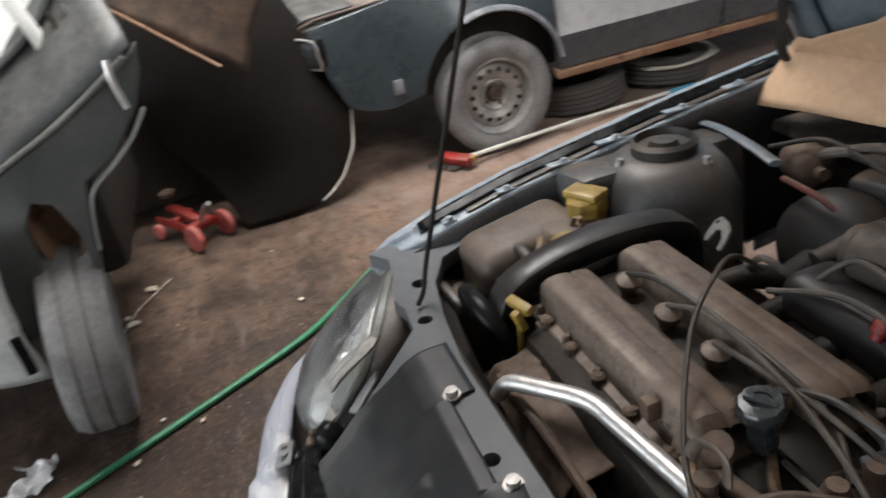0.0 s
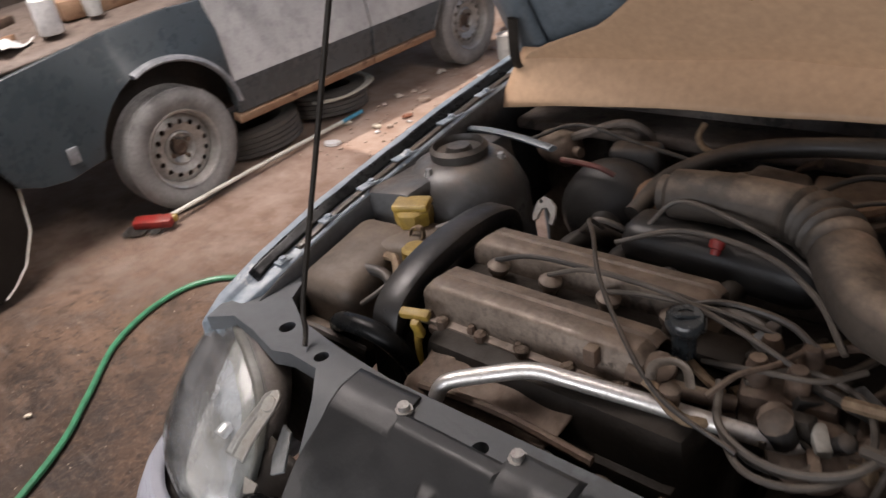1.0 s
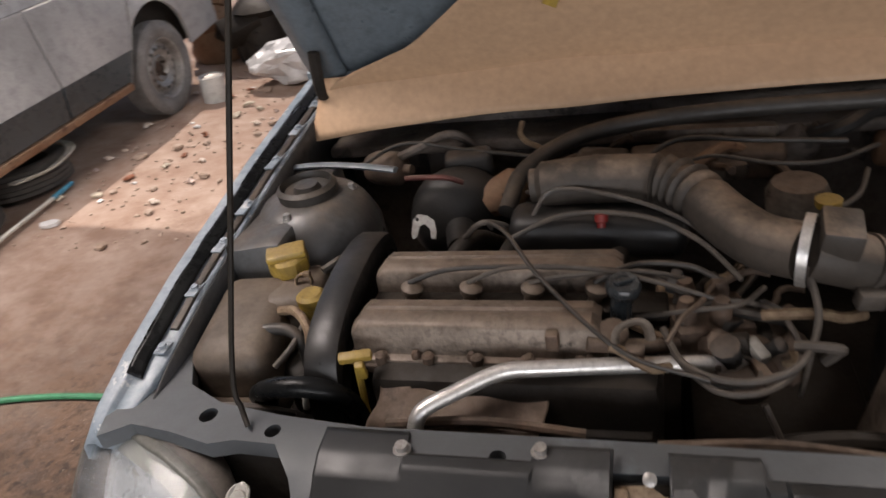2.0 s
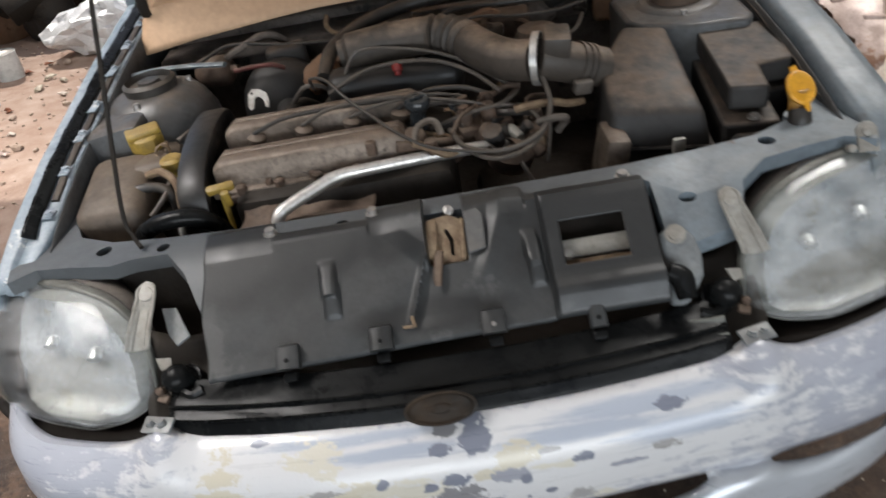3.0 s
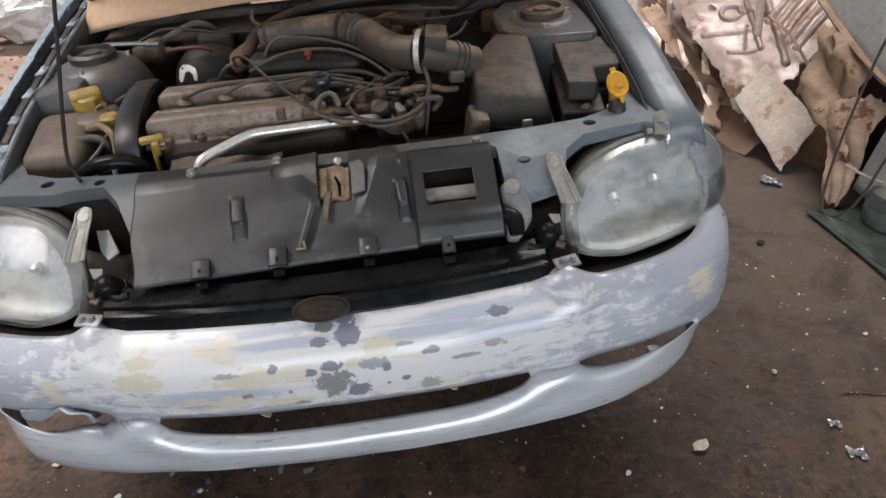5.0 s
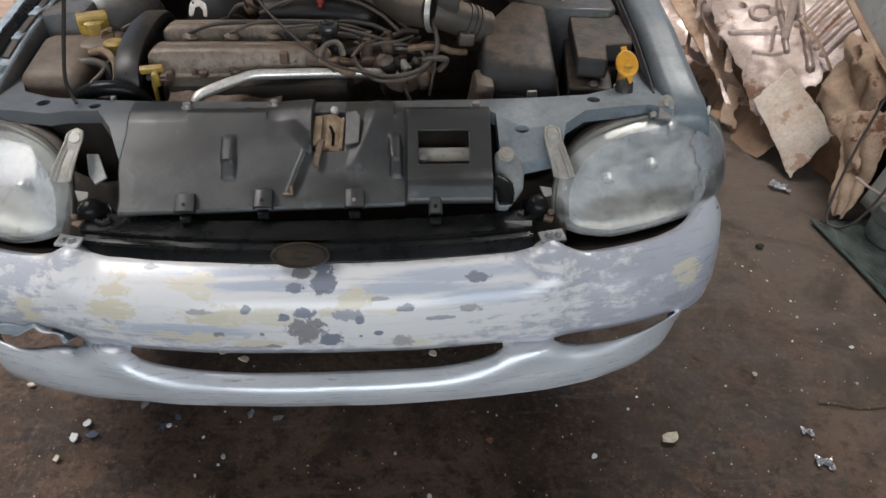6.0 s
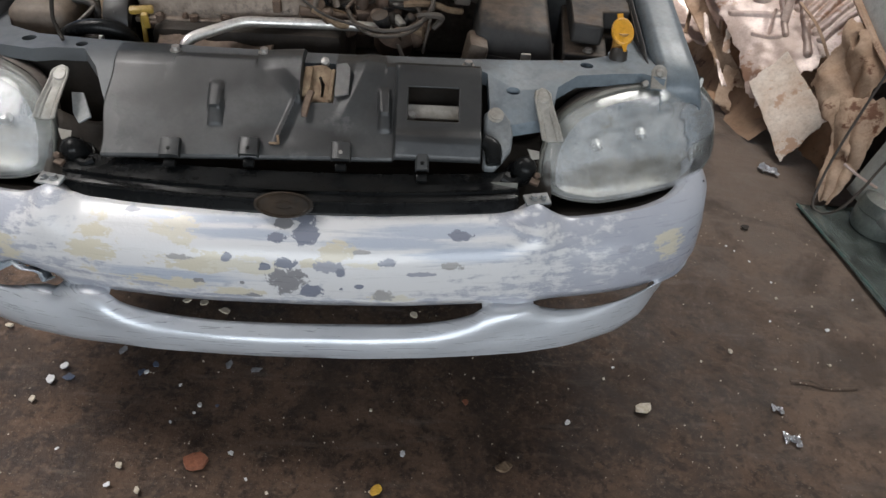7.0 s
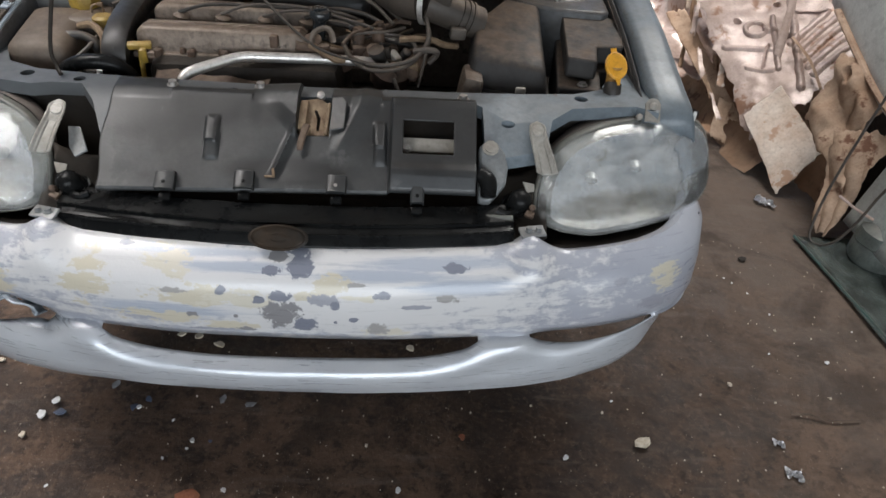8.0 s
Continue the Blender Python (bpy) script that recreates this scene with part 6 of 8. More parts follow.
# thick loom along the bulkhead
bm = bmesh.new()
tube(bm, [(-0.22, 0.50, 0.79), (-0.2, 0.6, 0.82), (-0.12, 0.68, 0.845), (0.0, 0.735, 0.855), (0.2, 0.77, 0.858), (0.45, 0.785, 0.855), (0.7, 0.79, 0.85)], 0.018, 10, 8)
eng("wiring_loom", bm, "rubber", "thick black hose along the bulkhead")
rng = random.Random(5)
for k in range(12):
    bm = bmesh.new()
    x, y, z = -0.55 + 0.1 * k, rng.uniform(0.68, 0.86), rng.uniform(0.70, 0.77)
    if k % 3 == 0:
        lathe(bm, [(0, -0.06), (0.035, -0.06), (0.042, -0.04), (0.042, 0.02), (0.03, 0.035), (0.012, 0.04), (0.012, 0.06), (0, 0.06)], pose(x, y, z, rng.uniform(-30, 30), rng.uniform(30, 90), 0), 16)
    elif k % 3 == 1:
        tube(bm, [(x - 0.1, y, z), (x - 0.03, y - 0.04, z + 0.04), (x + 0.05, y + 0.02, z + 0.05), (x + 0.12, y + 0.05, z - 0.02)], rng.uniform(0.01, 0.018), 8)
    else:
        box(bm, (x, y, z), (0.11, 0.06, 0.07), (rng.uniform(-8, 8), 0, rng.uniform(-15, 15)), r=0.016, seg=3)
    eng("bulkhead_fitting", bm, ("iron", "bulkgrime", "plastic", "rust")[k % 4])
bm = bmesh.new()
box(bm, (0.15, 0.80, 0.80), (0.30, 0.03, 0.03), (0, 2, 2), r=0.008)
eng("cable_rail", bm, "alu")
bm = bmesh.new()
box(bm, (0.12, 0.72, 0.77), (0.22, 0.1, 0.04), (10, 0, 4), r=0.01)
box(bm, (-0.05, 0.62, 0.8), (0.05, 0.05, 0.05), (0, 0, 20), r=0.012)
lathe(bm, [(0.05, -0.05), (0.055, 0.0), (0.045, 0.02), (0, 0.02)], Matrix.Translation((0.3, 0.56, 0.78)), 18)
eng("throttle_body", bm, "alu", "", engine)
bm = bmesh.new()
lathe(bm, [(0.02, 0), (0.022, 0.014), (0, 0.016)], Matrix.Translation((0.33, 0.47, 0.80)), 12)
eng("yellow_plug", bm, "yellow", "small yellow plug", engine)
# gearbox side, low and dark
bm = bmesh.new()
box(bm, (0.25, 0.3, 0.42), (0.3, 0.34, 0.2), r=0.04)
tube(bm, [(0.1, 0.07, 0.6), (0.2, 0.08, 0.64), (0.32, 0.09, 0.65), (0.4, 0.1, 0.62)], 0.014)
eng("gearbox", bm, "dark", "", engine)
bm = bmesh.new()
for k, (x, z) in enumerate(((-0.35, 0.68), (0.05, 0.665))):
    tube(bm, [(x, 0.045, z), (x + 0.15, 0.05, z + 0.01), (x + 0.3, 0.055, z - 0.01)], 0.008, 8)
eng("fan_cowl_edge", bm, "iron", "")
# rounded mount beside the radiator cover, and the dark well with the lamp adjuster
bm = bmesh.new()
lobe = [(0.388, -0.005), (0.388, -0.125), (0.412, -0.13), (0.43, -0.11), (0.448, -0.085), (0.452, -0.05), (0.446, -0.02), (0.43, -0.002), (0.41, 0.006)]
plate(bm, lobe, (), lambda a, c: 0.012 - 9.0 * (a - 0.415) ** 2 - 0.25 * max(0.0, -0.06 - c), 0.03, Matrix.Translation(on_shroud(0.0, 0.075, -0.004)) @ ON_SLOPE)
eng("panel_mount", bm, "mount", "rounded pale grey-blue mount with a screw", bevel=0.006)
bm = bmesh.new()
bolt(bm, on_shroud(0.412, 0.088, 0.008), 0.012, 0.004, OUT)
eng("mount_screw", bm, "bracket", "")
# black tube: the shade of the hole beside the cover, put into colour
bm = bmesh.new()
tube(bm, [on_shroud(0.385, 0.15, 0.012), on_shroud(0.405, 0.165, 0.01), on_shroud(0.408, 0.2, 0.006)], [0.016, 0.02, 0.016], 12, 4)
eng("cover_end_hole", bm, "black", "rounded black piece standing in for the dark hole beside the radiator cover")
for sx in (-1, 1):
    # dark sheet gives the well its deep shade by colour
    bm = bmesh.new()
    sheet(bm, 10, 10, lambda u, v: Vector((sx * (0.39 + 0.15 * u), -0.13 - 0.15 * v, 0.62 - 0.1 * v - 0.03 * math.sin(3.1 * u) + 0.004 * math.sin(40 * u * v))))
    eng("lamp_well_shade", bm, "dark", "", solid=0.004)
    if sx < 0:
        bm = bmesh.new()
        plate(bm, [(0.0, 0.0), (0.03, -0.004), (0.055, -0.06), (0.03, -0.075), (0.012, -0.05)], (), lambda a, c: 0.01 * math.sin(30 * a), 0.006, Matrix.Translation((-0.505, -0.12, 0.655)) @ ON_SLOPE)
        eng("lamp_seat", bm, "mount", "", bevel=0.002)
    bm = bmesh.new()
    lathe(bm, [(0, 0.03), (0.014, 0.028), (0.022, 0.02), (0.026, 0.006), (0.026, -0.02), (0.03, -0.022), (0.03, -0.03), (0, -0.03)], Matrix.Translation((sx * 0.478, -0.222, 0.572)) @ pose(0, 0, 0, 30, sx * 20, 0), 18)
    tube(bm, [(sx * 0.478, -0.215, 0.565), (sx * 0.47, -0.24, 0.562), (sx * 0.45, -0.255, 0.56), (sx * 0.43, -0.25, 0.565)], 0.009)
    eng("lamp_adjuster", bm, "black", "glossy black lamp adjuster")
    bm = bmesh.new()
    plate(bm, [(-0.014, 0.0), (0.012, 0.004), (0.016, -0.012), (0.0, -0.02)], (), lambda a, c: 0.004, 0.004, Matrix.Translation((sx * 0.497, -0.205, 0.607)) @ pose(0, 0, 0, 40, 20, 0))
    eng("adjuster_clip", bm, "bracket", "")
    bm = bmesh.new()
    lathe(bm, [(0.007, -0.02), (0.007, 0.002), (0.004, 0.005), (0, 0.005)], Matrix.Translation((sx * 0.505, -0.25, 0.575)) @ pose(0, 0, 0, 50, 0, 0), 10)
    box(bm, (sx * 0.5, -0.256, 0.562), (0.02, 0.016, 0.01), (20, 10, -20), r=0.003)
    eng("adjuster_screw", bm, "iron", "")

# ---- wheels ----
YZ = Matrix(((0, 0, 1, 0), (1, 0, 0, 0), (0, 1, 0, 0), (0, 0, 0, 1)))


def tyre_mesh(r, w, hole):
    b = bmesh.new()
    prof = [(hole, -w * 0.36), (hole + 0.01, -w * 0.42), (r - 0.06, -w * 0.5), (r - 0.02, -w * 0.46), (r - 0.006, -w * 0.38)]
    for k in range(5):
        y = -w * 0.34 + k * w * 0.17
        prof += [(r, y - 0.014), (r, y + 0.008), (r - 0.008, y + 0.011), (r - 0.008, y + 0.014)]
    prof += [(r - 0.006, w * 0.38), (r - 0.02, w * 0.46), (r - 0.06, w * 0.5), (hole + 0.01, w * 0.42), (hole, w * 0.36), (hole, -w * 0.36)]
    lathe(b, prof, Matrix(), 48)
    return b


def wheel(parent, m, r=0.29, w=0.17, holes=15):
    """Steel wheel facing +x of m, with a ring of round holes and an open hub."""
    q = m @ pose(0, 0, 0, 0, 90, 0)
    rot = [q]
    b = tyre_mesh(r, w, r * 0.63)
    bmesh.ops.transform(b, matrix=q, verts=b.verts[:])
    wh = part("wheel", b, "greytyre", parent, "grey dusted tyre on a steel wheel")
    b = bmesh.new()
    R = r * 0.63
    lathe(b, [(R * 1.04, 0.068), (R * 1.02, 0.076), (R * 0.97, 0.07), (R * 0.93, 0.05), (R * 0.9, 0.02), (R * 0.88, 0.012)], Matrix(), 40)
    loops = [circle2(R * 0.7 * math.cos(6.2832 * k / holes), R * 0.7 * math.sin(6.2832 * k / holes), R * 0.075, 10) for k in range(holes)]
    plate(b, circle2(0, 0, R * 0.9, 48), loops + [circle2(0, 0, R * 0.16, 16)], lambda x, y: 0.012 + 0.03 * math.exp(-((math.hypot(x, y) / R - 0.68) / 0.2) ** 2) - 0.02 * (math.hypot(x, y) < R * 0.4), 0.006)
    lathe(b, [(R * 0.46, 0.012), (R * 0.44, 0.03), (R * 0.4, 0.034), (R * 0.36, 0.02), (R * 0.3, 0.014)], Matrix(), 32)
    bmesh.ops.transform(b, matrix=q, verts=b.verts[:])
    part("rim", b, "rim", wh, "dull silver steel rim with round holes", sharp=35)
    b = bmesh.new()
    lathe(b, [(R * 0.22, -0.02), (R * 0.2, 0.02), (R * 0.13, 0.028), (R * 0.1, 0.02), (0, 0.02)], Matrix(), 20)
    lathe(b, [(R * 0.97, -0.06), (R * 0.2, -0.05), (0, -0.05)], Matrix(), 32)
    bmesh.ops.transform(b, matrix=q, verts=b.verts[:])
    part("hub", b, "iron", wh, "rusty hub")
    for k in range(4):
        b = bmesh.new()
        lathe(b, [(0.012, 0.0), (0.012, 0.03), (0.008, 0.034), (0, 0.034)], Matrix.Translation((R * 0.3 * math.cos(1.57 * k + 0.5), R * 0.3 * math.sin(1.57 * k + 0.5), 0.0)), 6)
        bmesh.ops.transform(b, matrix=q, verts=b.verts[:])
        part("wheel_nut", b, "iron", wh)


# ---- old saloon along the far side ----
SX = -2.95
saloon = thing("saloon_car", pose(SX, 0, 0, 0, 0, 1.5), "old dark teal saloon with grey primed doors and steel wheels", "car")


def side_x(y, z):
    return -0.42 * max(0.0, z - 0.76) - 0.10 * max(0.0, 0.45 - y) ** 1.4 * 1.6 + 0.012 * math.sin(max(0, min(1, (z - 0.5) / 0.35)) * 3.14)


def arc(cy, cz, r, a0, a1, n=18):
    return [(cy + r * math.cos(radians(a0 + (a1 - a0) * k / n)), cz + r * math.sin(radians(a0 + (a1 - a0) * k / n))) for k in range(n + 1)]


def grid_panel(name, outline, material, label="", inset=0.0, parent=None):
    b = bmesh.new()
    plate(b, outline, (), lambda y, z: side_x(y, z) - inset, 0.03, YZ)
    return part(name, b, material, parent or saloon, label, bevel=0.004)


wing_out = [(0.19, 0.84), (0.205, 0.70), (0.24, 0.58), (0.30, 0.44), (0.40, 0.40), (0.52, 0.385), (0.64, 0.405)] + arc(1.085, 0.36, 0.39, 172, 0) + [(1.45, 0.36), (1.452, 0.6), (1.45, 0.8), (1.44, 0.945), (1.2, 0.95), (0.9, 0.93), (0.6, 0.895), (0.4, 0.87)]
grid_panel("front_wing", wing_out, "saloon", "dark teal front wing")
grid_panel("front_door", [(1.46, 0.53), (2.5, 0.53), (2.52, 0.94), (1.46, 0.95)], "saloon_grey", "grey primed front door", -0.002)
grid_panel("door_lower_skin", [(1.46, 0.36), (2.48, 0.36), (2.5, 0.53), (1.46, 0.53)], "saloon", "", -0.002)
grid_panel("rear_door", [(2.515, 0.53), (3.2, 0.53), (3.3, 0.8), (3.32, 0.94), (2.535, 0.94)], "saloon_grey", "grey primed rear door", -0.002)
grid_panel("door_lower_skin", [(2.495, 0.36), (3.08, 0.36), (3.2, 0.53), (2.51, 0.53)], "saloon", "", -0.002)
grid_panel("rear_wing", [(3.09, 0.34)] + arc(3.5, 0.36, 0.38, 180, 0)[1:] + [(4.3, 0.4), (4.35, 0.9), (3.34, 0.94), (3.32, 0.8)], "saloon_grey")
for y0, y1 in ((1.44, 2.49), (2.49, 3.1)):
    b = bmesh.new()
    box(b, (-0.03, (y0 + y1) / 2, 0.33), (0.07, y1 - y0 - 0.004, 0.05), (0, 12, 0), r=0.012)
    part("sill", b, "rust", saloon, "rust-stained sill")
bm = bmesh.new()
line = [(side_x(y, z) + 0.004, y, z) for y, z in arc(1.085, 0.36, 0.395, 112, 10, 24)]
tube(bm, line, 0.028, 8, 0, True, 0.55)
part("arch_flare", bm, "flare", saloon, "pale worn wheel arch lip")
bm = bmesh.new()
tube(bm, [(-0.25, y, z) for y, z in arc(1.085, 0.36, 0.40, 180, 0, 20)], 0.16, 4, 0)
part("wheel_well", bm, "dark", saloon)
bm = bmesh.new()
sheet(bm, 14, 16, lambda u, v: Vector((-0.13 - 1.35 * u, 0.16 + 1.28 * v, 0.865 + 0.085 * v + 0.05 * math.sin(math.pi * u) - 0.02 * (v < 0.05))))
part("bonnet", bm, "grimebonnet", saloon, "dusty grey-brown bonnet", solid=0.02)
bm = bmesh.new()
sheet(bm, 14, 6, lambda u, v: Vector((-0.135 - 0.75 * u, 0.15 + 0.3 * v * (1 - 0.4 * u), 0.872 + 0.02 * v + 0.045 * math.sin(math.pi * u * 0.75) - 0.018 * (v < 0.05))))
part("bonnet_lip", bm, "wreck_top", saloon, "dusty grey bonnet front", solid=0.004)
bm = bmesh.new()
box(bm, (-0.75, 0.24, 0.66), (1.3, 0.1, 0.36), (8, 0, 0), r=0.02)
box(bm, (-0.75, 1.3, 0.6), (1.25, 1.6, 0.4), r=0.05)
box(bm, (-0.75, 2.9, 0.62), (1.3, 2.8, 0.55), r=0.05)
part("inner_shell", bm, "dark", saloon)
bm = bmesh.new()
box(bm, (-0.1, 0.19, 0.73), (0.2, 0.06, 0.15), (6, 0, 26), r=0.02)
lampu = part("headlamp", bm, "black", saloon, "square headlamp with a chrome rim")
bm = bmesh.new()
LM = Matrix.Translation((-0.1, 0.19, 0.73)) @ pose(0, 0, 0, 6, 0, 26)
tube(bm, [LM @ Vector(q) for q in ((-0.09, -0.032, -0.068), (0.093, -0.032, -0.068), (0.098, -0.032, 0.0), (0.093, -0.032, 0.07), (-0.09, -0.032, 0.07))], 0.007, 8, 2)
part("lamp_rim", bm, "chrome", lampu, "chrome rim")
bm = bmesh.new()
box(bm, (-0.087, 0.158, 0.73), (0.16, 0.01, 0.115), (6, 0, 26), r=0.004)
part("lens", bm, "lens", lampu)
bm = bmesh.new()
box(bm, (0.012, 0.56, 0.49), (0.012, 0.05, 0.075), r=0.004)
part("side_marker", bm, "flare", saloon)
bm = bmesh.new()
SALOON_TOP = ((1.5, 0.94), (2.05, 1.34), (3.2, 1.36), (3.75, 0.95))
plate(bm, list(SALOON_TOP), [[(1.72, 0.99), (2.1, 1.27), (2.5, 1.3), (2.5, 0.99)], [(2.58, 0.99), (2.58, 1.3), (3.1, 1.3), (3.45, 0.99)]], lambda y, z: side_x(y, z) - 0.02, 0.04, YZ)
sheet(bm, 2, 3, lambda u, v: Vector((-0.2 - 1.1 * u, 2.05 + 1.15 * v, 1.34 + 0.02 * v)))
part("cabin", bm, "saloon_grey", saloon, solid=0.01)
bm = bmesh.new()
sheet(bm, 4, 4, lambda u, v: Vector((-0.14 - 1.25 * u, 1.5 + 0.55 * v, 0.95 + 0.39 * v)))
part("windscreen", bm, "screen", saloon, solid=0.005)
bm = bmesh.new()
box(bm, (0.03, 1.62, 0.99), (0.12, 0.05, 0.08), (0, 0, 20), r=0.015)
part("door_mirror", bm, "plastic", saloon, "black door mirror")
wheel(saloon, pose(-0.06, 1.085, 0.305), 0.31)
wheel(saloon, pose(-0.08, 3.5, 0.305), 0.31)


def clutter(name, b, material, label, category, m=Matrix(), group="", **kw):
    ob = finish(name, b, material, None, "", **kw)
    ob.matrix_world = m
    return tagged(ob, label, category, group)


# things left on the saloon's bonnet
bm = bmesh.new()
lathe(bm, [(0, 0), (0.05, 0), (0.055, 0.01), (0.055, 0.15), (0.02, 0.19), (0.02, 0.22), (0, 0.22)], Matrix(), 18)
clutter("plastic_bottle", bm, "bag", "white plastic bottle on the saloon's bonnet", "bottle", pose(-3.25, 0.78, 0.945))
bm = bmesh.new()
lathe(bm, [(0, 0), (0.035, 0), (0.045, 0.09), (0.042, 0.09), (0.033, 0.006), (0, 0.006)], Matrix(), 16)
clutter("paint_cup", bm, "white", "stained white cup on the saloon's bonnet", "cup", pose(-3.3, 1.02, 0.965))
bm = bmesh.new()
box(bm, (0, 0, 0.05), (0.3, 0.5, 0.1), r=0.02)
box(bm, (0.02, 0.1, 0.13), (0.2, 0.2, 0.08), (8, 5, 20), r=0.03)
rough_up(bm, 0.02, 9)
clutter("rag", bm, "rust", "brown dusty rag heap on the saloon's bonnet", "rags", pose(-3.5, 1.15, 0.955))
bm = bmesh.new()
sheet(bm, 14, 10, lambda u, v: Vector(((u - 0.5) * 0.28, (v - 0.5) * 0.2, 0.02 + 0.015 * math.sin(8 * u + 5 * v))))
rough_up(bm, 0.02, 11)
clutter("paper_sheet", bm, "bag", "crumpled pale sheet on the saloon's bonnet", "paper", pose(-3.35, 0.55, 0.92, 0, 0, 30), solid=0.002)
rng = random.Random(11)
for k in range(9):
    bm = bmesh.new()
    s = rng.uniform(0.03, 0.08)
    box(bm, (0, 0, s * 0.4), (s * 1.6, s, s * 0.8), r=s * 0.15)
    rough_up(bm, s * 0.2, 12, k)
    clutter("metal_offcut", bm, rng.choice(("iron", "dark", "rust", "latch")), "grimy metal offcut on the saloon's bonnet", "scrap", pose(-3.15 - 0.7 * rng.random(), 0.4 + rng.random(), 0.94, 0, 0, rng.uniform(0, 180)), "offcuts on the bonnet")

# loose tyres under the saloon
for x, y, z, rx, ry in ((-3.36, 1.74, 0.09, 4, -5), (-3.42, 2.36, 0.085, -3, -3)):
    b = tyre_mesh(0.285, 0.17, 0.185)
    clutter("spare_tyre", b, "tyre", "dusty loose tyre lying flat beside the saloon", "tyre", pose(x, y, z, rx, ry, 0), "loose tyres")
for k in range(3):
    bm = bmesh.new()
    tube(bm, [(-3.2 - 0.02 * k, 2.12, 0.14), (-3.12 + 0.02 * k, 2.28, 0.145 + 0.008 * k), (-3.15, 2.5 + 0.03 * k, 0.16), (-3.3, 2.62, 0.17), (-3.45, 2.58, 0.175)], 0.008, 8)
    clutter("cord_loop", bm, "stick", "loop of white cord on the loose tyre", "cord", group="white cords")

# broom
broom = thing("broom", Matrix(), "red-headed broom with a white stick lying on the floor", "broom")
bm = bmesh.new()
box(bm, (-2.93, 0.785, 0.045), (0.2, 0.07, 0.05), (10, 0, 38), r=0.015)
part("brush_head", bm, "red", broom, "red plastic brush head")
bm = bmesh.new()
box(bm, (-2.9, 0.835, 0.05), (0.12, 0.03, 0.04), (10, 0, 38), r=0.01)
part("socket", bm, "yellow", broom, "yellow socket")
bm = bmesh.new()
for k in range(60):
    a = rng.uniform(-0.5, 0.5)
    p = Vector((-2.95 + 0.2 * a * 0.79, 0.76 + 0.2 * a * 0.62, 0.03))
    tube(bm, [p, p + Vector((rng.uniform(-0.02, 0.04), -0.05 + rng.uniform(-0.02, 0.01), -0.02))], 0.003, 4, 1)
part("bristle", bm, "rubber", broom)
bm = bmesh.new()
tube(bm, [(-2.9, 0.85, 0.05), (-2.99, 1.5, 0.04), (-3.05, 2.17, 0.03)], 0.012, 10)
part("stick", bm, "stick", broom, "white stick")
bm = bmesh.new()
tube(bm, [(-3.05, 2.17, 0.03), (-3.075, 2.36, 0.026)], 0.0135, 10)
part("grip", bm, "cyan", broom, "blue grip")

# green hose
bm = bmesh.new()
tube(bm, [(-1.1, -1.6, 0.012), (-1.3, -1.2, 0.012), (-1.40, -1.02, 0.012), (-1.65, -0.54, 0.012), (-1.83, -0.22, 0.012), (-2.0, -0.03, 0.012), (-2.2, 0.18, 0.012), (-2.3, 0.41, 0.012), (-2.28, 0.62, 0.012), (-2.1, 0.75, 0.012), (-1.6, 0.8, 0.012), (-1.0, 0.66, 0.012), (-0.6, 0.75, 0.012)], 0.0115, 8, 8)
clutter("garden_hose", bm, "hose", "green hose snaking over the floor", "hose")

# paint tin and white bag behind the saloon
tin = thing("paint_tin", pose(-2.86, 3.68, 0, 0, 0, 20), "dented white paint tin on the earth", "tin")
bm = bmesh.new()
lathe(bm, [(0, 0), (0.085, 0), (0.085, 0.17), (0.09, 0.175), (0.085, 0.18)], Matrix(), 24)
part("body", bm, "white", tin)
bm = bmesh.new()
lathe(bm, [(0.084, 0.172), (0.07, 0.165), (0, 0.165)], Matrix(), 24)
part("lid", bm, "zinc", tin, "bright metal lid")
bm = bmesh.new()
bmesh.ops.create_icosphere(bm, subdivisions=4, radius=0.22)
for v in bm.verts:
    v.co = Vector((v.co.x * 1.6, v.co.y, v.co.z * 0.75 + 0.15))
rough_up(bm, 0.07, 5), rough_up(bm, 0.035, 14)
for v in bm.verts:
    v.co.z = max(v.co.z, 0.005)
clutter("plastic_bag", bm, "bag", "crumpled white plastic bag on sunlit earth", "bag", pose(-2.35, 4.1, 0, 0, 0, 30), sharp=25)
bm = bmesh.new()
box(bm, (0, 0, 0.12), (0.35, 0.28, 0.24), r=0.02)
rough_up(bm, 0.02, 6)
clutter("pale_block", bm, "scrap", "pale broken block on the earth", "block", pose(-1.9, 4.5, 0, 0, 0, 25))
for k, (x, y, s) in enumerate(((-2.9, 4.6, 0.5), (-2.55, 4.85, 0.42), (-3.35, 4.7, 0.6), (-2.2, 5.2, 0.4), (-3.0, 5.3, 0.7))):
    bm = bmesh.new()
    lathe(bm, [(0, 0), (0.2 * s + 0.1, 0), (0.22 * s + 0.1, 0.1), (0.15, s * 0.7), (0.2, s * 0.8), (0.08, s), (0, s)], Matrix(), 12)
    for j in range(5):
        box(bm, (rng.uniform(-0.2, 0.2), rng.uniform(-0.2, 0.2), rng.uniform(0.1, s)), (rng.uniform(0.1, 0.35), rng.uniform(0.05, 0.2), rng.uniform(0.05, 0.2)), (rng.uniform(-40, 40), rng.uniform(-40, 40), rng.uniform(0, 180)), r=0.015)
    rough_up(bm, 0.02, 8, k)
    clutter("engine_scrap", bm, ("dark", "iron", "rust")[k % 3], "heap of dark greasy engine scrap", "scrap", pose(x, y, 0, 0, 0, 40 * k), "scrap heap in the yard")

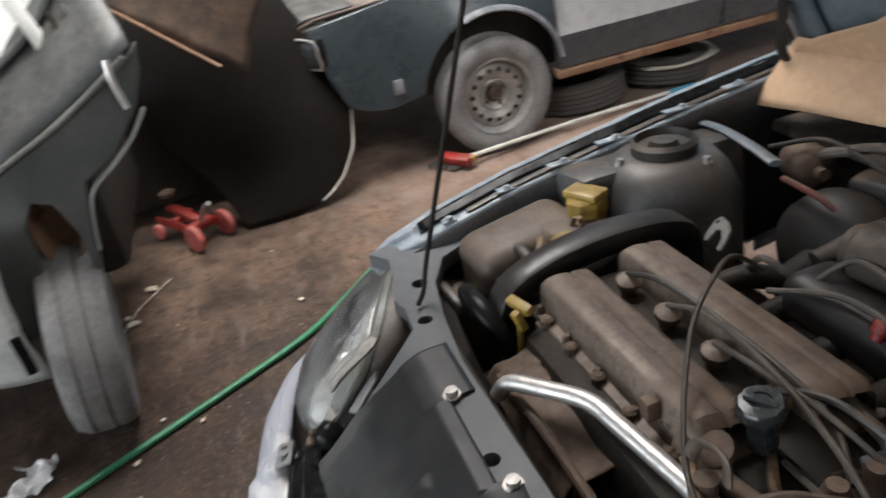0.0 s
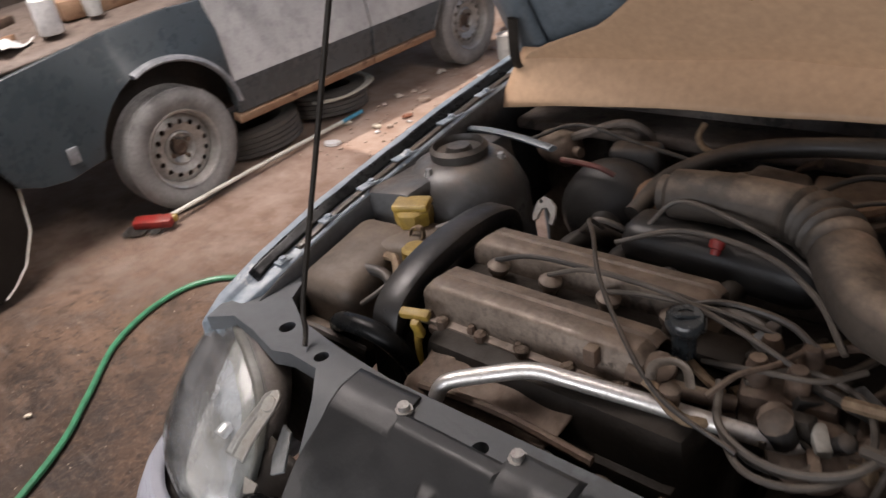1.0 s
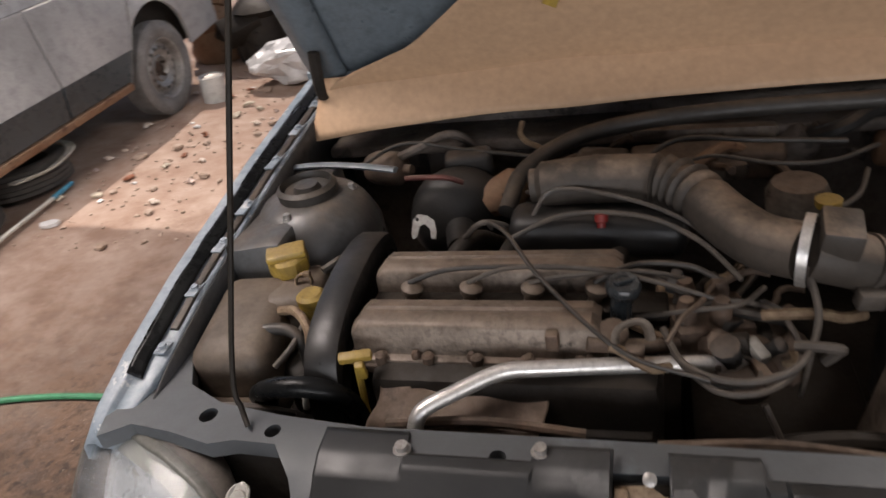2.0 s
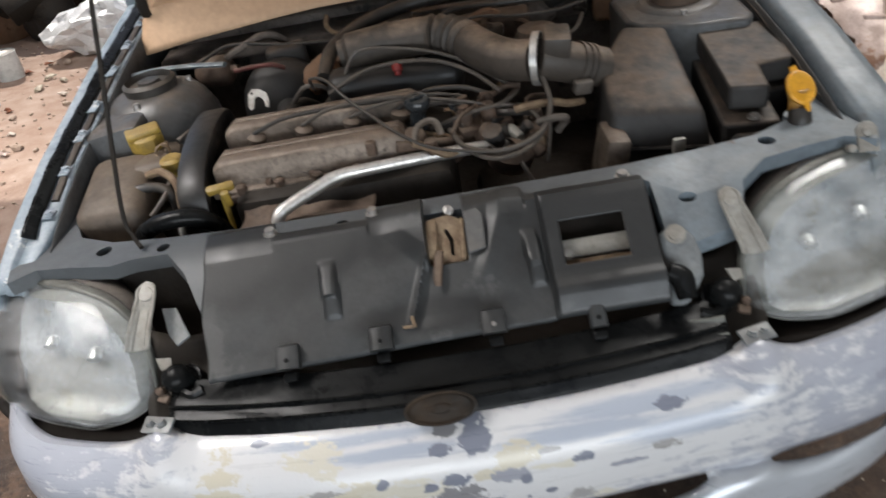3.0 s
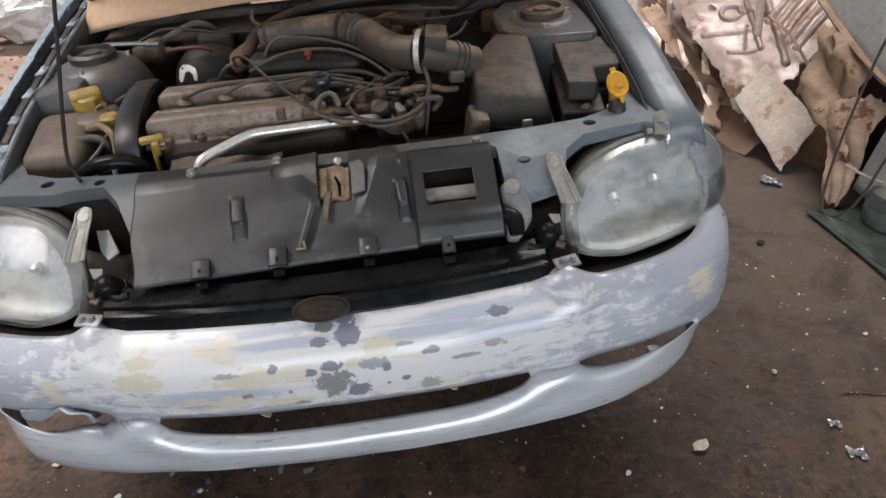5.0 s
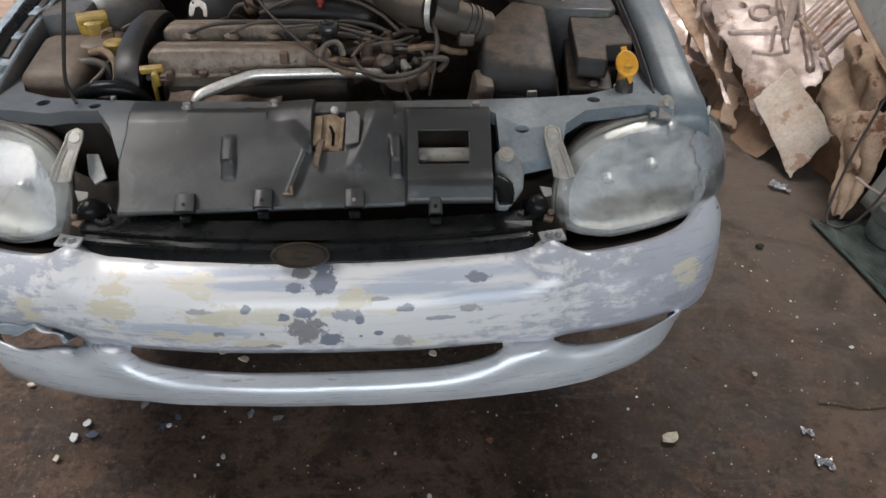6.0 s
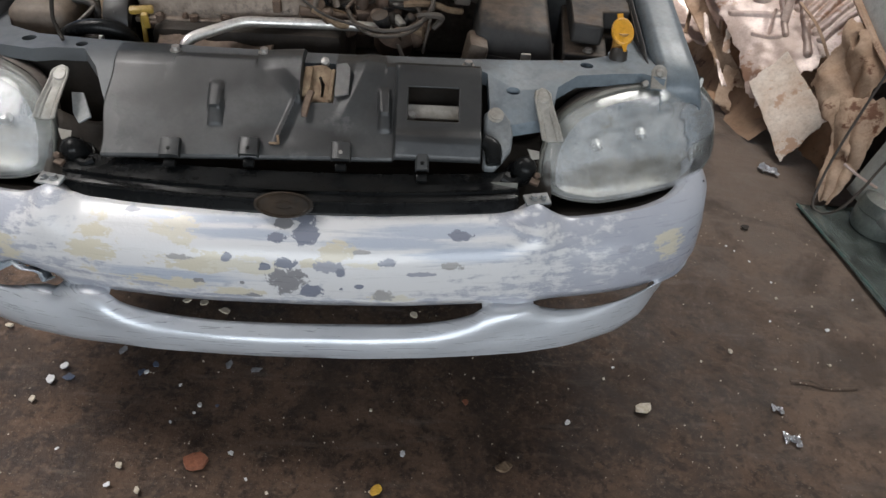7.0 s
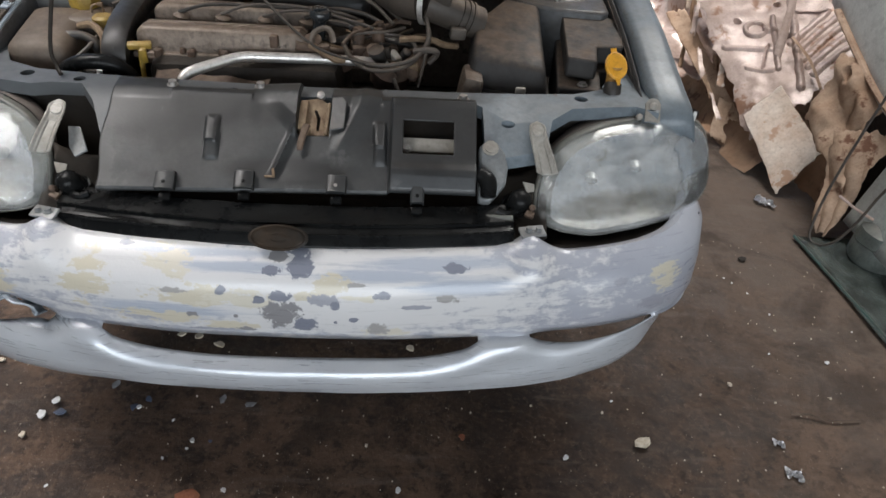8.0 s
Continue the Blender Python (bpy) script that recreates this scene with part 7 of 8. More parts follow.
# pale debris beside the old saloon
for k in range(26):
    bm = bmesh.new()
    sz = rng.uniform(0.012, 0.036)
    sheet(bm, 6, 5, lambda u, v: Vector(((u - 0.5) * 2 * sz, (v - 0.5) * 1.3 * sz, 0.35 * sz + 0.5 * sz * math.sin(3.1 * u) * math.sin(3.1 * v))))
    rough_up(bm, sz * 0.4, 1.5 / sz, k)
    for v in bm.verts:
        v.co.z = max(v.co.z, 0.002)
    clutter("rubbish_scrap", bm, ("litter", "board", "bag", "scrap", "brick")[k % 5], "pale scrap of rubbish on the earth", "litter", pose(rng.uniform(-3.15, -2.2), rng.uniform(2.1, 3.9), 0, 0, 0, rng.uniform(0, 360)), "rubbish beside the saloon", solid=0.004)
# rubble on the earth
bm = bmesh.new()
for k in range(420):
    x, y = rng.uniform(-3.1, -1.7), rng.uniform(1.7, 4.4)
    s = rng.uniform(0.004, 0.013) * (3.2 if rng.random() > 0.94 else 1)
    b2 = bmesh.new()
    bmesh.ops.create_icosphere(b2, subdivisions=1, radius=s)
    for v in b2.verts:
        v.co *= rng.uniform(0.7, 1.2)
        v.co.z *= 0.6
    merge(bm, b2, pose(x, y, s * 0.3, 0, 0, rng.uniform(0, 360)))
tagged(finish("rubble", bm, "rubble", smooth=False), "pale stones and earth crumbs", "rubble", kind="stuff")

# ---- wreck close by, its front corner with a leaning wheel ----
wreck = thing("wrecked_car", pose(-1.75, 0, 0), "dull green-black wrecked car with stripped front and bare headlamp opening", "car")


def wreck_x(y, z):
    return 0.1 - 0.12 * (z - 0.85) ** 2 - 0.25 * max(0, -0.95 - y)


b = bmesh.new()
plate(b, [(-1.9, 0.62), (-1.2, 0.79), (-0.864, 0.945), (-0.667, 1.035), (-0.474, 1.15), (-0.42, 1.20), (-0.435, 1.12), (-0.47, 1.04), (-0.57, 0.92), (-0.675, 0.86), (-0.7, 0.76), (-0.715, 0.66), (-0.735, 0.58),
          (-0.755, 0.60), (-0.75, 0.72), (-0.78, 0.82), (-0.83, 0.84), (-0.87, 0.78), (-0.885, 0.64), (-0.90, 0.5), (-1.0, 0.4), (-1.9, 0.4)], (), wreck_x, 0.03, YZ)
part("front_wing", b, "wreck", wreck, "dull green-black wing with worn edges", bevel=0.006)
CREST_Y, CREST_Z = (-1.9, -1.2, -0.864, -0.667, -0.474, -0.42), (0.62, 0.79, 0.945, 1.035, 1.15, 1.2)
b = bmesh.new()
sheet(b, 24, 12, lambda u, v: Vector((0.085 - 0.42 * v - 0.05 * u * v, -1.9 + (1.46 - 0.12 * v) * u, table(-1.9 + 1.46 * u, CREST_Y, CREST_Z) + 0.012 + 0.24 * v ** 0.8 + 0.012 * math.sin(9 * u))))
part("bonnet", b, "wreck_top", wreck, "dull grey dented bonnet", solid=0.015)
b = bmesh.new()
tube(b, [(0.1, y, table(y, CREST_Y, CREST_Z) + 0.008) for y in (-1.3, -1.1, -0.91, -0.8, -0.69, -0.56, -0.46)], 0.009, 8, 4)
part("crest_edge", b, "bezel", wreck, "worn bare crest")
b = bmesh.new()
tube(b, [(0.112, -0.502, 1.175), (0.118, -0.505, 1.12), (0.115, -0.494, 1.04)], 0.009, 8, 6, True, 0.6)
part("trim_clip", b, "chrome", wreck, "bright trim strip")
b = bmesh.new()
tube(b, [(0.112, -0.455, 1.03), (0.112, -0.51, 0.96), (0.115, -0.58, 0.9), (0.115, -0.66, 0.84), (0.115, -0.69, 0.76), (0.112, -0.71, 0.66)], 0.013, 8, 6, True, 0.4)
part("edge_trim", b, "bezel", wreck, "pale scuffed edge")
b = bmesh.new()
lathe(b, [(0.06, -0.14), (0.068, -0.02), (0.06, -0.016), (0.05, -0.12), (0, -0.13)], Matrix.Translation((0.06, -0.82, 0.72)) @ pose(0, 0, 0, 0, 90, 0) @ Matrix.Diagonal((1.85, 1, 1, 1)), 20)
part("lamp_opening", b, "rust", wreck, "rusty empty headlamp opening")
b = bmesh.new()
box(b, (-0.62, -1.3, 0.62), (0.9, 1.2, 0.4), r=0.06)
part("inner_shell", b, "dark", wreck)
b = bmesh.new()
sheet(b, 10, 10, lambda u, v: Vector((-0.2 - 0.35 * u, -1.15 + 0.5 * v, 1.2 + 0.32 * u + 0.03 * math.sin(7 * v))))
part("pale_panel", b, "white", wreck, "whitish inner body panel", solid=0.004)
for off in (0.0, 0.16):
    b = bmesh.new()
    tube(b, [(-0.12 - off, -1.1 + off, 1.08), (-0.15 - off, -0.85 + off, 1.16), (-0.2 - off, -0.68 + off, 1.27), (-0.3 - off, -0.55 + off, 1.47)], 0.022, 8, 5, True, 0.6)
    part("windscreen_pillar", b, "wreck", wreck)
b = bmesh.new()
sheet(b, 14, 14, lambda u, v: Vector((0.2 - 0.15 * max(0, 0.4 - v) - 0.25 * u * u, -0.925 - 0.05 * math.sin(3 * v) - 0.5 * u - 0.1 * max(0.0, 0.5 - v), 0.3 + 0.5 * v)))
part("bumper_end", b, "white", wreck, "pale scuffed bumper end", solid=0.012)
for a, c, r, k in (((-0.15, -0.642, 1.29), (-0.13, -0.585, 1.07), 0.014, "dark"), ((-0.17, -0.726, 1.339), (-0.15, -0.68, 1.178), 0.03, "white"), ((-0.16, -0.6, 1.3), (-0.14, -0.56, 1.2), 0.012, "wreck")):
    b = bmesh.new()
    a, c = Vector(a), Vector(c)
    tube(b, [a, a.lerp(c, 0.5) + Vector((0.006, 0.004, 0)), c], r, 8, 4, True, 0.4)
    part("body_strip", b, k, wreck)
b = bmesh.new()
box(b, (0.205, -1.0, 0.44), (0.02, 0.03, 0.13), (0, 0, 14), r=0.006)
part("bumper_slot", b, "black", wreck, "black slot in the bumper end")
TYRE_M = pose(-0.02, -0.885, 0.325, 0, 0, 8) @ pose(0, 0, 0, 90 - 8, 0, 0)
b = bmesh.new()
prof = [(0.19, -0.07), (0.2, -0.085), (0.27, -0.098), (0.3, -0.09), (0.313, -0.074), (0.319, -0.05), (0.32, -0.03), (0.313, -0.027), (0.313, -0.022), (0.321, -0.019), (0.322, 0.0), (0.321, 0.03), (0.314, 0.033), (0.314, 0.038),
        (0.32, 0.041), (0.317, 0.06), (0.308, 0.076), (0.3, 0.088), (0.27, 0.098), (0.2, 0.085), (0.19, 0.07), (0.19, -0.07)]
lathe(b, prof, TYRE_M, 56)
wt = part("wheel", b, "greytyre", wreck, "worn grey tyre leaning out", sharp=30)
b = bmesh.new()
lathe(b, [(0.19, -0.05), (0.17, 0.0), (0.08, 0.03), (0, 0.03)], TYRE_M, 28)
part("rim", b, "iron", wt)
b = bmesh.new()
box(b, (0.165, -1.0, 0.52), (0.02, 0.03, 0.14), (6, 0, -10), r=0.005)
part("grille_slot", b, "black", wreck)

# dark detached bonnet standing on its edge
bm = bmesh.new()


def soot_pt(u, v):
    a = u * 2 - 1
    z = 0.012 + 1.15 * v
    left = table(z, (0, 0.15, 0.3, 0.45, 0.7, 0.97, 1.16), (-0.33, -0.39, -0.463, -0.6, -0.66, -0.62, -0.5))
    right = table(z, (0, 0.02, 0.05, 0.13, 0.25, 0.42, 0.5, 0.61, 0.82, 0.97, 1.16), (-0.2, -0.02, 0.08, 0.189, 0.272, 0.307, 0.297, 0.255, 0.2, 0.12, -0.05))
    y = (left + right) / 2 + a * (right - left) / 2
    return Vector((-2.93 - 0.22 * z + 0.10 * (1 - a * a) * math.sin(math.pi * v) ** 0.7 + 0.05 * max(0.0, (0.25 - v) / 0.25) ** 2, y, z))


sheet(bm, 36, 48, soot_pt)
panel = finish("detached_bonnet", bm, "sootpanel", solid=0.01)
tagged(panel, "large sooty dark curved bonnet standing on its edge", "car bonnet")
bm = bmesh.new()
tube(bm, [soot_pt(1.0, 0.025 + 0.5 * k / 20) + Vector((0.008, 0.004, 0)) for k in range(21)], 0.006, 6, 3)
part("rim_edge", bm, "stick", panel, "pale rim")
bm = bmesh.new()
sheet(bm, 30, 16, lambda u, v: Vector((-2.75 - 0.12 * v, -1.0 + 0.85 * u + 0.32 * u * v, 1.536 - 0.769 * u + 0.6 * v + 0.02 * math.sin(9 * u + 4 * v))))
rough_up(bm, 0.025, 5)
front_b = thing("rusty_front_end", Matrix(), "rust-brown stripped car front end in the shade", "car part")
part("bonnet_edge", bm, "iron", front_b, solid=0.02)
bm = bmesh.new()
box(bm, (-3.62, -0.75, 0.6), (0.7, 0.9, 1.1), (0, 0, 8), r=0.1)
part("body", bm, "dark", front_b)
bm = bmesh.new()
tube(bm, [(-2.74, -0.75, 1.32), (-2.74, -0.62, 1.192), (-2.73, -0.42, 1.01), (-2.72, -0.232, 0.841)], 0.011, 8, 4, True, 0.5)
part("bonnet_rim", bm, "rust", front_b, "pale worn rim")
# red trolley jack
jack = thing("trolley_jack", pose(-2.985, -0.6, 0, 0, 0, -55), "small red trolley jack on the floor", "jack")
bm = bmesh.new()
for s in (-1, 1):
    box(bm, (s * 0.06, -0.02, 0.085), (0.012, 0.34, 0.045), r=0.006)
box(bm, (0, 0.1, 0.09), (0.12, 0.05, 0.05), r=0.012)
box(bm, (0, -0.05, 0.1), (0.13, 0.04, 0.03), r=0.008)
part("body", bm, "red", jack)
bm = bmesh.new()
box(bm, (0, -0.03, 0.125), (0.045, 0.24, 0.035), (-8, 0, 0), r=0.012)
part("lift_arm", bm, "red", jack)
bm = bmesh.new()
lathe(bm, [(0, 0), (0.035, 0), (0.04, 0.02), (0.03, 0.028), (0, 0.02)], Matrix.Translation((0, -0.12, 0.205)), 16)
part("saddle", bm, "iron", jack)
for s in (-1, 1):
    for y, r in ((-0.15, 0.04), (0.15, 0.066)):
        bm = bmesh.new()
        lathe(bm, [(0, -0.014), (r * 0.8, -0.016), (r, -0.012), (r, 0.012), (r * 0.8, 0.016), (0, 0.014)], Matrix.Translation((s * 0.09, y, r)) @ pose(0, 0, 0, 0, 90, 0), 20)
        part("wheel", bm, "pinkred", jack, "worn pinkish-red wheel")
bm = bmesh.new()
tube(bm, [(0.02, 0.14, 0.13), (0.02, 0.2, 0.2), (0.02, 0.25, 0.24)], 0.012, 8)
part("handle_socket", bm, "zinc", jack)

# ---- scrap along the right-hand wall ----


def quad(name, corners, relief, material, label, seed, amp=0.02, scale=6, nu=40, nv=30, ragged=0.06, category="scrap metal", group="scrap panels"):
    """A bent sheet between four corners, with relief along its normal and ragged edges."""
    a, b_, c, d = (Vector(p) for p in corners)
    nrm = (b_ - a).cross(d - a).normalized()

    def tear(w, k, side):
        n1 = noise.noise(Vector((w * 4, k, seed))) + 0.6 * noise.noise(Vector((w * 13, k, seed + 3))) + 0.3 * noise.noise(Vector((w * 37, k, seed)))
        return ragged * (0.6 + n1) * max(0.0, 1 - side * 4)

    def f(u, v):
        uu = u + tear(v, 1.0, u) - tear(v, 2.0, 1 - u)
        vv = v + tear(u, 3.0, v) - tear(u, 4.0, 1 - v)
        p = (a * (1 - uu) + b_ * uu) * (1 - vv) + (d * (1 - uu) + c * uu) * vv
        return p + nrm * relief(uu, vv)

    b = bmesh.new()
    sheet(b, nu, nv, f)
    rough_up(b, amp, scale, seed), rough_up(b, amp * 0.4, scale * 2.7, seed + 4)
    return clutter(name, b, material, label, category, Matrix(), group, sharp=28, solid=0.003)


def pan_relief(u, v):
    """Pressed ribs, a key-shaped loop, a ridge and two folded channels, as in a car floor."""
    v = 1.15 * v - 0.15
    r = 0.01 * math.sin(7 * u + 2 * v)

    def bar(ax, ay, bx, by, w, h):
        dx, dy = bx - ax, by - ay
        t = max(0.0, min(1.0, ((u - ax) * dx + (v - ay) * dy) / (dx * dx + dy * dy)))
        return h * max(0.0, 1 - (math.hypot(u - ax - t * dx, v - ay - t * dy) / w) ** 2)

    for k in range(5):
        r += bar(0.56 + 0.015 * k, 0.34 - 0.075 * k, 0.9 + 0.03 * k, 0.5 - 0.085 * k, 0.03, 0.015)
    r += bar(0.1, 0.5, 0.42, 0.35, 0.018, 0.012) + bar(0.2, 0.3, 0.36, 0.2, 0.016, 0.01)
    r += bar(0.52, 0.62, 0.4, 0.2, 0.022, 0.018) + bar(0.72, 0.78, 0.5, 0.0, 0.03, 0.022)
    r += bar(0.3, 0.26, 0.4, 0.4, 0.014, -0.016)
    loop = abs(math.hypot((u - 0.36) * 1.0, (v - 0.56) * 1.15) - 0.075)
    r += 0.018 * max(0.0, 1 - (loop / 0.02) ** 2) + bar(0.42, 0.52, 0.5, 0.5, 0.02, 0.016)
    for hu, hv in ((0.6, 0.72), (0.56, 0.42), (0.26, 0.66)):
        r -= 0.03 * max(0.0, 1 - (math.hypot(u - hu, v - hv) / 0.03) ** 4)
    return r + 0.04 * math.sin(3 * u + 2 * v)


PAN = ((1.924, 1.59, 0.085), (2.443, 1.71, 0.495), (2.32, 2.35, 0.82), (1.74, 2.45, 0.55))
floor_pan = quad("floor_pan_scrap", PAN, pan_relief, "scrap", "pinkish pressed sheet-metal panel with ribs on the scrap pile", 1, 0.011, 7, 210, 180)


def on_pan(u, v, h):
    a, b_, c, d = (Vector(p) for p in PAN)
    up = (b_ - a).cross(d - a).normalized()
    return (a * (1 - u) + b_ * u) * (1 - v) + (d * (1 - u) + c * u) * v + up * (pan_relief(u, v) + h)


bm = bmesh.new()
tube(bm, [on_pan(0.66 + 0.06 * t, 0.66 - 0.02 * t + 0.01 * math.sin(t), 0.006) for t in range(5)], 0.012, 8, 4, True, 0.5)
part("folded_seam", bm, "scrap", floor_pan, "shiny folded seam")
quad("floor_pan_scrap", ((1.72, 2.2, 0.1), (1.9, 2.1, 0.3), (2.1, 3.4, 0.75), (1.7, 3.5, 0.35)), lambda u, v: 0.05 * math.sin(8 * u + 5 * v), "scrap", "pinkish crumpled sheet metal on the scrap pile", 8, 0.04, 5)
quad("torn_strip_scrap", ((1.90, 1.83, 0.08), (1.97, 1.80, 0.12), (1.76, 2.55, 0.47), (1.67, 2.58, 0.42)), lambda u, v: 0.006 * abs(2 * u - 1), "scrap2", "long rusty beige frame strip", 3, 0.008, 9, 12, 60, 0.05)
quad("torn_strip_scrap", ((1.82, 1.78, 0.005), (1.88, 1.74, 0.005), (1.92, 1.9, 0.2), (1.84, 1.95, 0.22)), lambda u, v: 0.01 * math.sin(5 * v), "scrap2", "bent rusty metal offcut", 6, 0.02, 9, 12, 16, 0.1)
quad("wing_scrap", ((2.02, 1.40, 0.34), (2.10, 1.0, 0.17), (2.24, 1.22, 0.62), (2.13, 1.46, 0.66)), lambda u, v: 0.012 * math.sin(11 * v) + 0.03 * abs(math.sin(5 * v + 2.2 * u)) + 0.018 * abs(math.sin(9 * u - 3 * v)) - 0.03 * max(0.0, 1 - (math.hypot(u - 0.3, v - 0.75) / 0.09) ** 4), "scrap2", "rusted beige crumpled wing panel", 5, 0.025, 7, 50, 36)
quad("wing_scrap", ((2.02, 0.98, 0.0), (2.06, 0.93, 0.01), (2.24, 1.05, 0.47), (2.06, 1.22, 0.4)), lambda u, v: 0.03 * abs(math.sin(6 * v + u)) + 0.014 * abs(math.sin(8 * u + 4 * v)), "scrap2", "torn beige metal strip standing on edge", 9, 0.012, 8, 40, 60)
quad("wing_scrap", ((2.12, 1.42, 0.0), (2.16, 1.1, 0.0), (2.24, 1.15, 0.3), (2.2, 1.5, 0.34)), lambda u, v: 0.02 * math.sin(9 * u), "rust", "dark rusty panel at the bottom of the pile", 12, 0.02, 6)
for k, (p, q) in enumerate((((2.06, 1.9, 0.45), (2.13, 2.15, 0.83)), ((1.86, 2.1, 0.28), (1.92, 2.5, 0.62)), ((1.75, 2.3, 0.2), (1.84, 2.7, 0.62)), ((1.98, 1.72, 0.17), (1.82, 2.2, 0.42)), ((2.2, 1.62, 0.38), (2.1, 1.9, 0.55)))):
    bm = bmesh.new()
    p, q = Vector(p), Vector(q)
    tube(bm, [p, p.lerp(q, 0.5) + Vector((0.01, 0.01, 0.02)), q], 0.02 if k == 0 else 0.012, 6, 5, True, 0.45)
    clutter("metal_strip", bm, ("scrap", "scrap2", "rust")[k % 3], "bent metal strip in the scrap pile", "scrap metal", group="metal strips")
shard = random.Random(8)
for k in range(12):
    x, y = 1.74 + 0.2 * shard.random(), 1.7 + 0.95 * k / 12
    z = 0.1 + 0.34 * (y - 1.7) + 0.06 * shard.random()
    dx, dy, dz = shard.uniform(-0.05, 0.1), shard.uniform(0.06, 0.2), shard.uniform(0.08, 0.22)
    w = shard.uniform(0.02, 0.05)
    quad("metal_shard", ((x, y, z), (x + w, y - 0.3 * w, z + 0.3 * w), (x + w * 0.6 + dx, y + dy, z + dz), (x + dx, y + dy, z + dz)), lambda u, v: 0.012 * abs(v - 0.5), ("scrap", "scrap2", "rust", "board")[k % 4], "torn bent shard of sheet metal in the pile", 40 + k, 0.008, 14, 8, 14, 0.12, "scrap metal", "metal shards")
# heap below the panels
bm = bmesh.new()
sheet(bm, 24, 24, lambda u, v: Vector((1.86 + 0.75 * u, 1.5 + 2.3 * v, 0.42 * min(1, 4 * u) * math.sin(math.pi * min(0.98, max(0.02, v))) ** 0.5 - 0.02)))
rough_up(bm, 0.06, 6)
clutter("scrap_mound", bm, "rust", "dark rusty heap under the scrap panels", "scrap pile", sharp=25)
quad("stained_board", ((1.975, 1.272, 0.004), (2.155, 1.34, 0.215), (2.04, 1.735, 0.378), (1.893, 1.7, 0.208)), lambda u, v: 0.008 * math.sin(3 * u + 2 * v), "board", "stained cream sheet leaning against rusty scrap", 21, 0.004, 6, 50, 60, 0.03, "board", "leaning sheets")
# white vehicle side with a dark gap below
van = thing("white_van_body", pose(2.3, 0.55, 0), "scuffed white vehicle body panel standing by the wall", "vehicle body")
bm = bmesh.new()
sheet(bm, 24, 16, lambda u, v: Vector((-0.14 + 0.25 * v ** 1.5 - 0.03 * math.sin(3.1 * v), -0.5 + 1.75 * u, table(u, (0, 0.6, 0.8, 1), (0.46, 0.52, 0.62, 0.76)) + 1.1 * v)))
part("side_panel", bm, "white", van, "scuffed white side panel", solid=0.02)
bm = bmesh.new()
sheet(bm, 12, 8, lambda u, v: Vector((-0.20 + 0.08 * v + 0.05 * u, 0.40 - 1.0 * u, 0.10 + 0.34 * v)))
part("lower_panel", bm, "vanlow", van, "pale grey lower panel", solid=0.012)
bm = bmesh.new()
box(bm, (0.3, 0.1, 0.6), (0.5, 1.7, 1.19), r=0.03)
part("inner_frame", bm, "dark", van)
bm = bmesh.new()
tube(bm, [(-0.15, 1.15, 0.75), (-0.15, 0.9, 0.66), (-0.14, 0.6, 0.56), (-0.13, 0.2, 0.5), (-0.12, -0.4, 0.46)], 0.022, 8, 5, True, 0.6)
part("rusty_edge", bm, "scrap2", van, "rusty torn edge")
bm = bmesh.new()
tube(bm, [(2.12, 0.98, 1.0), (2.08, 1.0, 0.75), (2.05, 1.0, 0.58), (2.005, 0.98, 0.32), (1.98, 0.955, 0.14), (1.97, 0.92, 0.03), (1.995, 0.87, 0.02), (2.027, 0.829, 0.075), (2.06, 0.811, 0.19), (2.085, 0.8, 0.32), (2.11, 0.75, 0.5)], 0.0055, 8, 8)
clutter("hanging_cable", bm, "wire", "grey cable hanging in a loop to the floor", "cable")
can = thing("metal_canister", pose(2.19, 0.79, 0, 0, 0, 15), "dull grey-green metal canister on the floor", "canister")
bm = bmesh.new()
lathe(bm, [(0, 0.02), (0.1, 0.02), (0.11, 0.035), (0.11, 0.1), (0.105, 0.106), (0.11, 0.112), (0.1, 0.16), (0.05, 0.195), (0.02, 0.2), (0, 0.2)], Matrix(), 28)
part("body", bm, "canister", can)
bm = bmesh.new()
lathe(bm, [(0.02, 0.195), (0.022, 0.22), (0.016, 0.228), (0, 0.228)], Matrix(), 16)
part("cap", bm, "canister", can, "ribbed cap")
bm = bmesh.new()
tube(bm, [(-0.05, 0.05, 0.19), (-0.1, 0.11, 0.21), (-0.14, 0.17, 0.235)], 0.006, 6)
part("spout", bm, "scrap", can, "pale pinkish spout")
quad("windscreen_glass", ((1.92, 0.93, 0.012), (1.99, 0.1, 0.012), (2.5, 0.12, 0.02), (2.4, 0.95, 0.02)), lambda u, v: 0.0, "green_glass", "green-tinted car glass lying on the floor", 31, 0.0, 5, 16, 12, 0.0, "car glass", "car glass sheets")
bm = bmesh.new()
tube(bm, [(1.915, 0.935, 0.014), (1.945, 0.68, 0.014), (1.99, 0.33, 0.014), (2.0, 0.1, 0.014)], 0.006, 6)
clutter("rubber_seal_strip", bm, "teal", "dull green rubber seal strip along the glass", "seal strip")
bm = bmesh.new()
lathe(bm, [(0, 0), (0.1, 0), (0.12, 0.05), (0.1, 0.22), (0, 0.24)], Matrix(), 16)
clutter("plastic_tub", bm, "cyan", "small blue plastic tub in the scrap pile", "tub", pose(1.98, 3.0, 0.6, 12, 8, 0))

# ---- litter on the floor ----


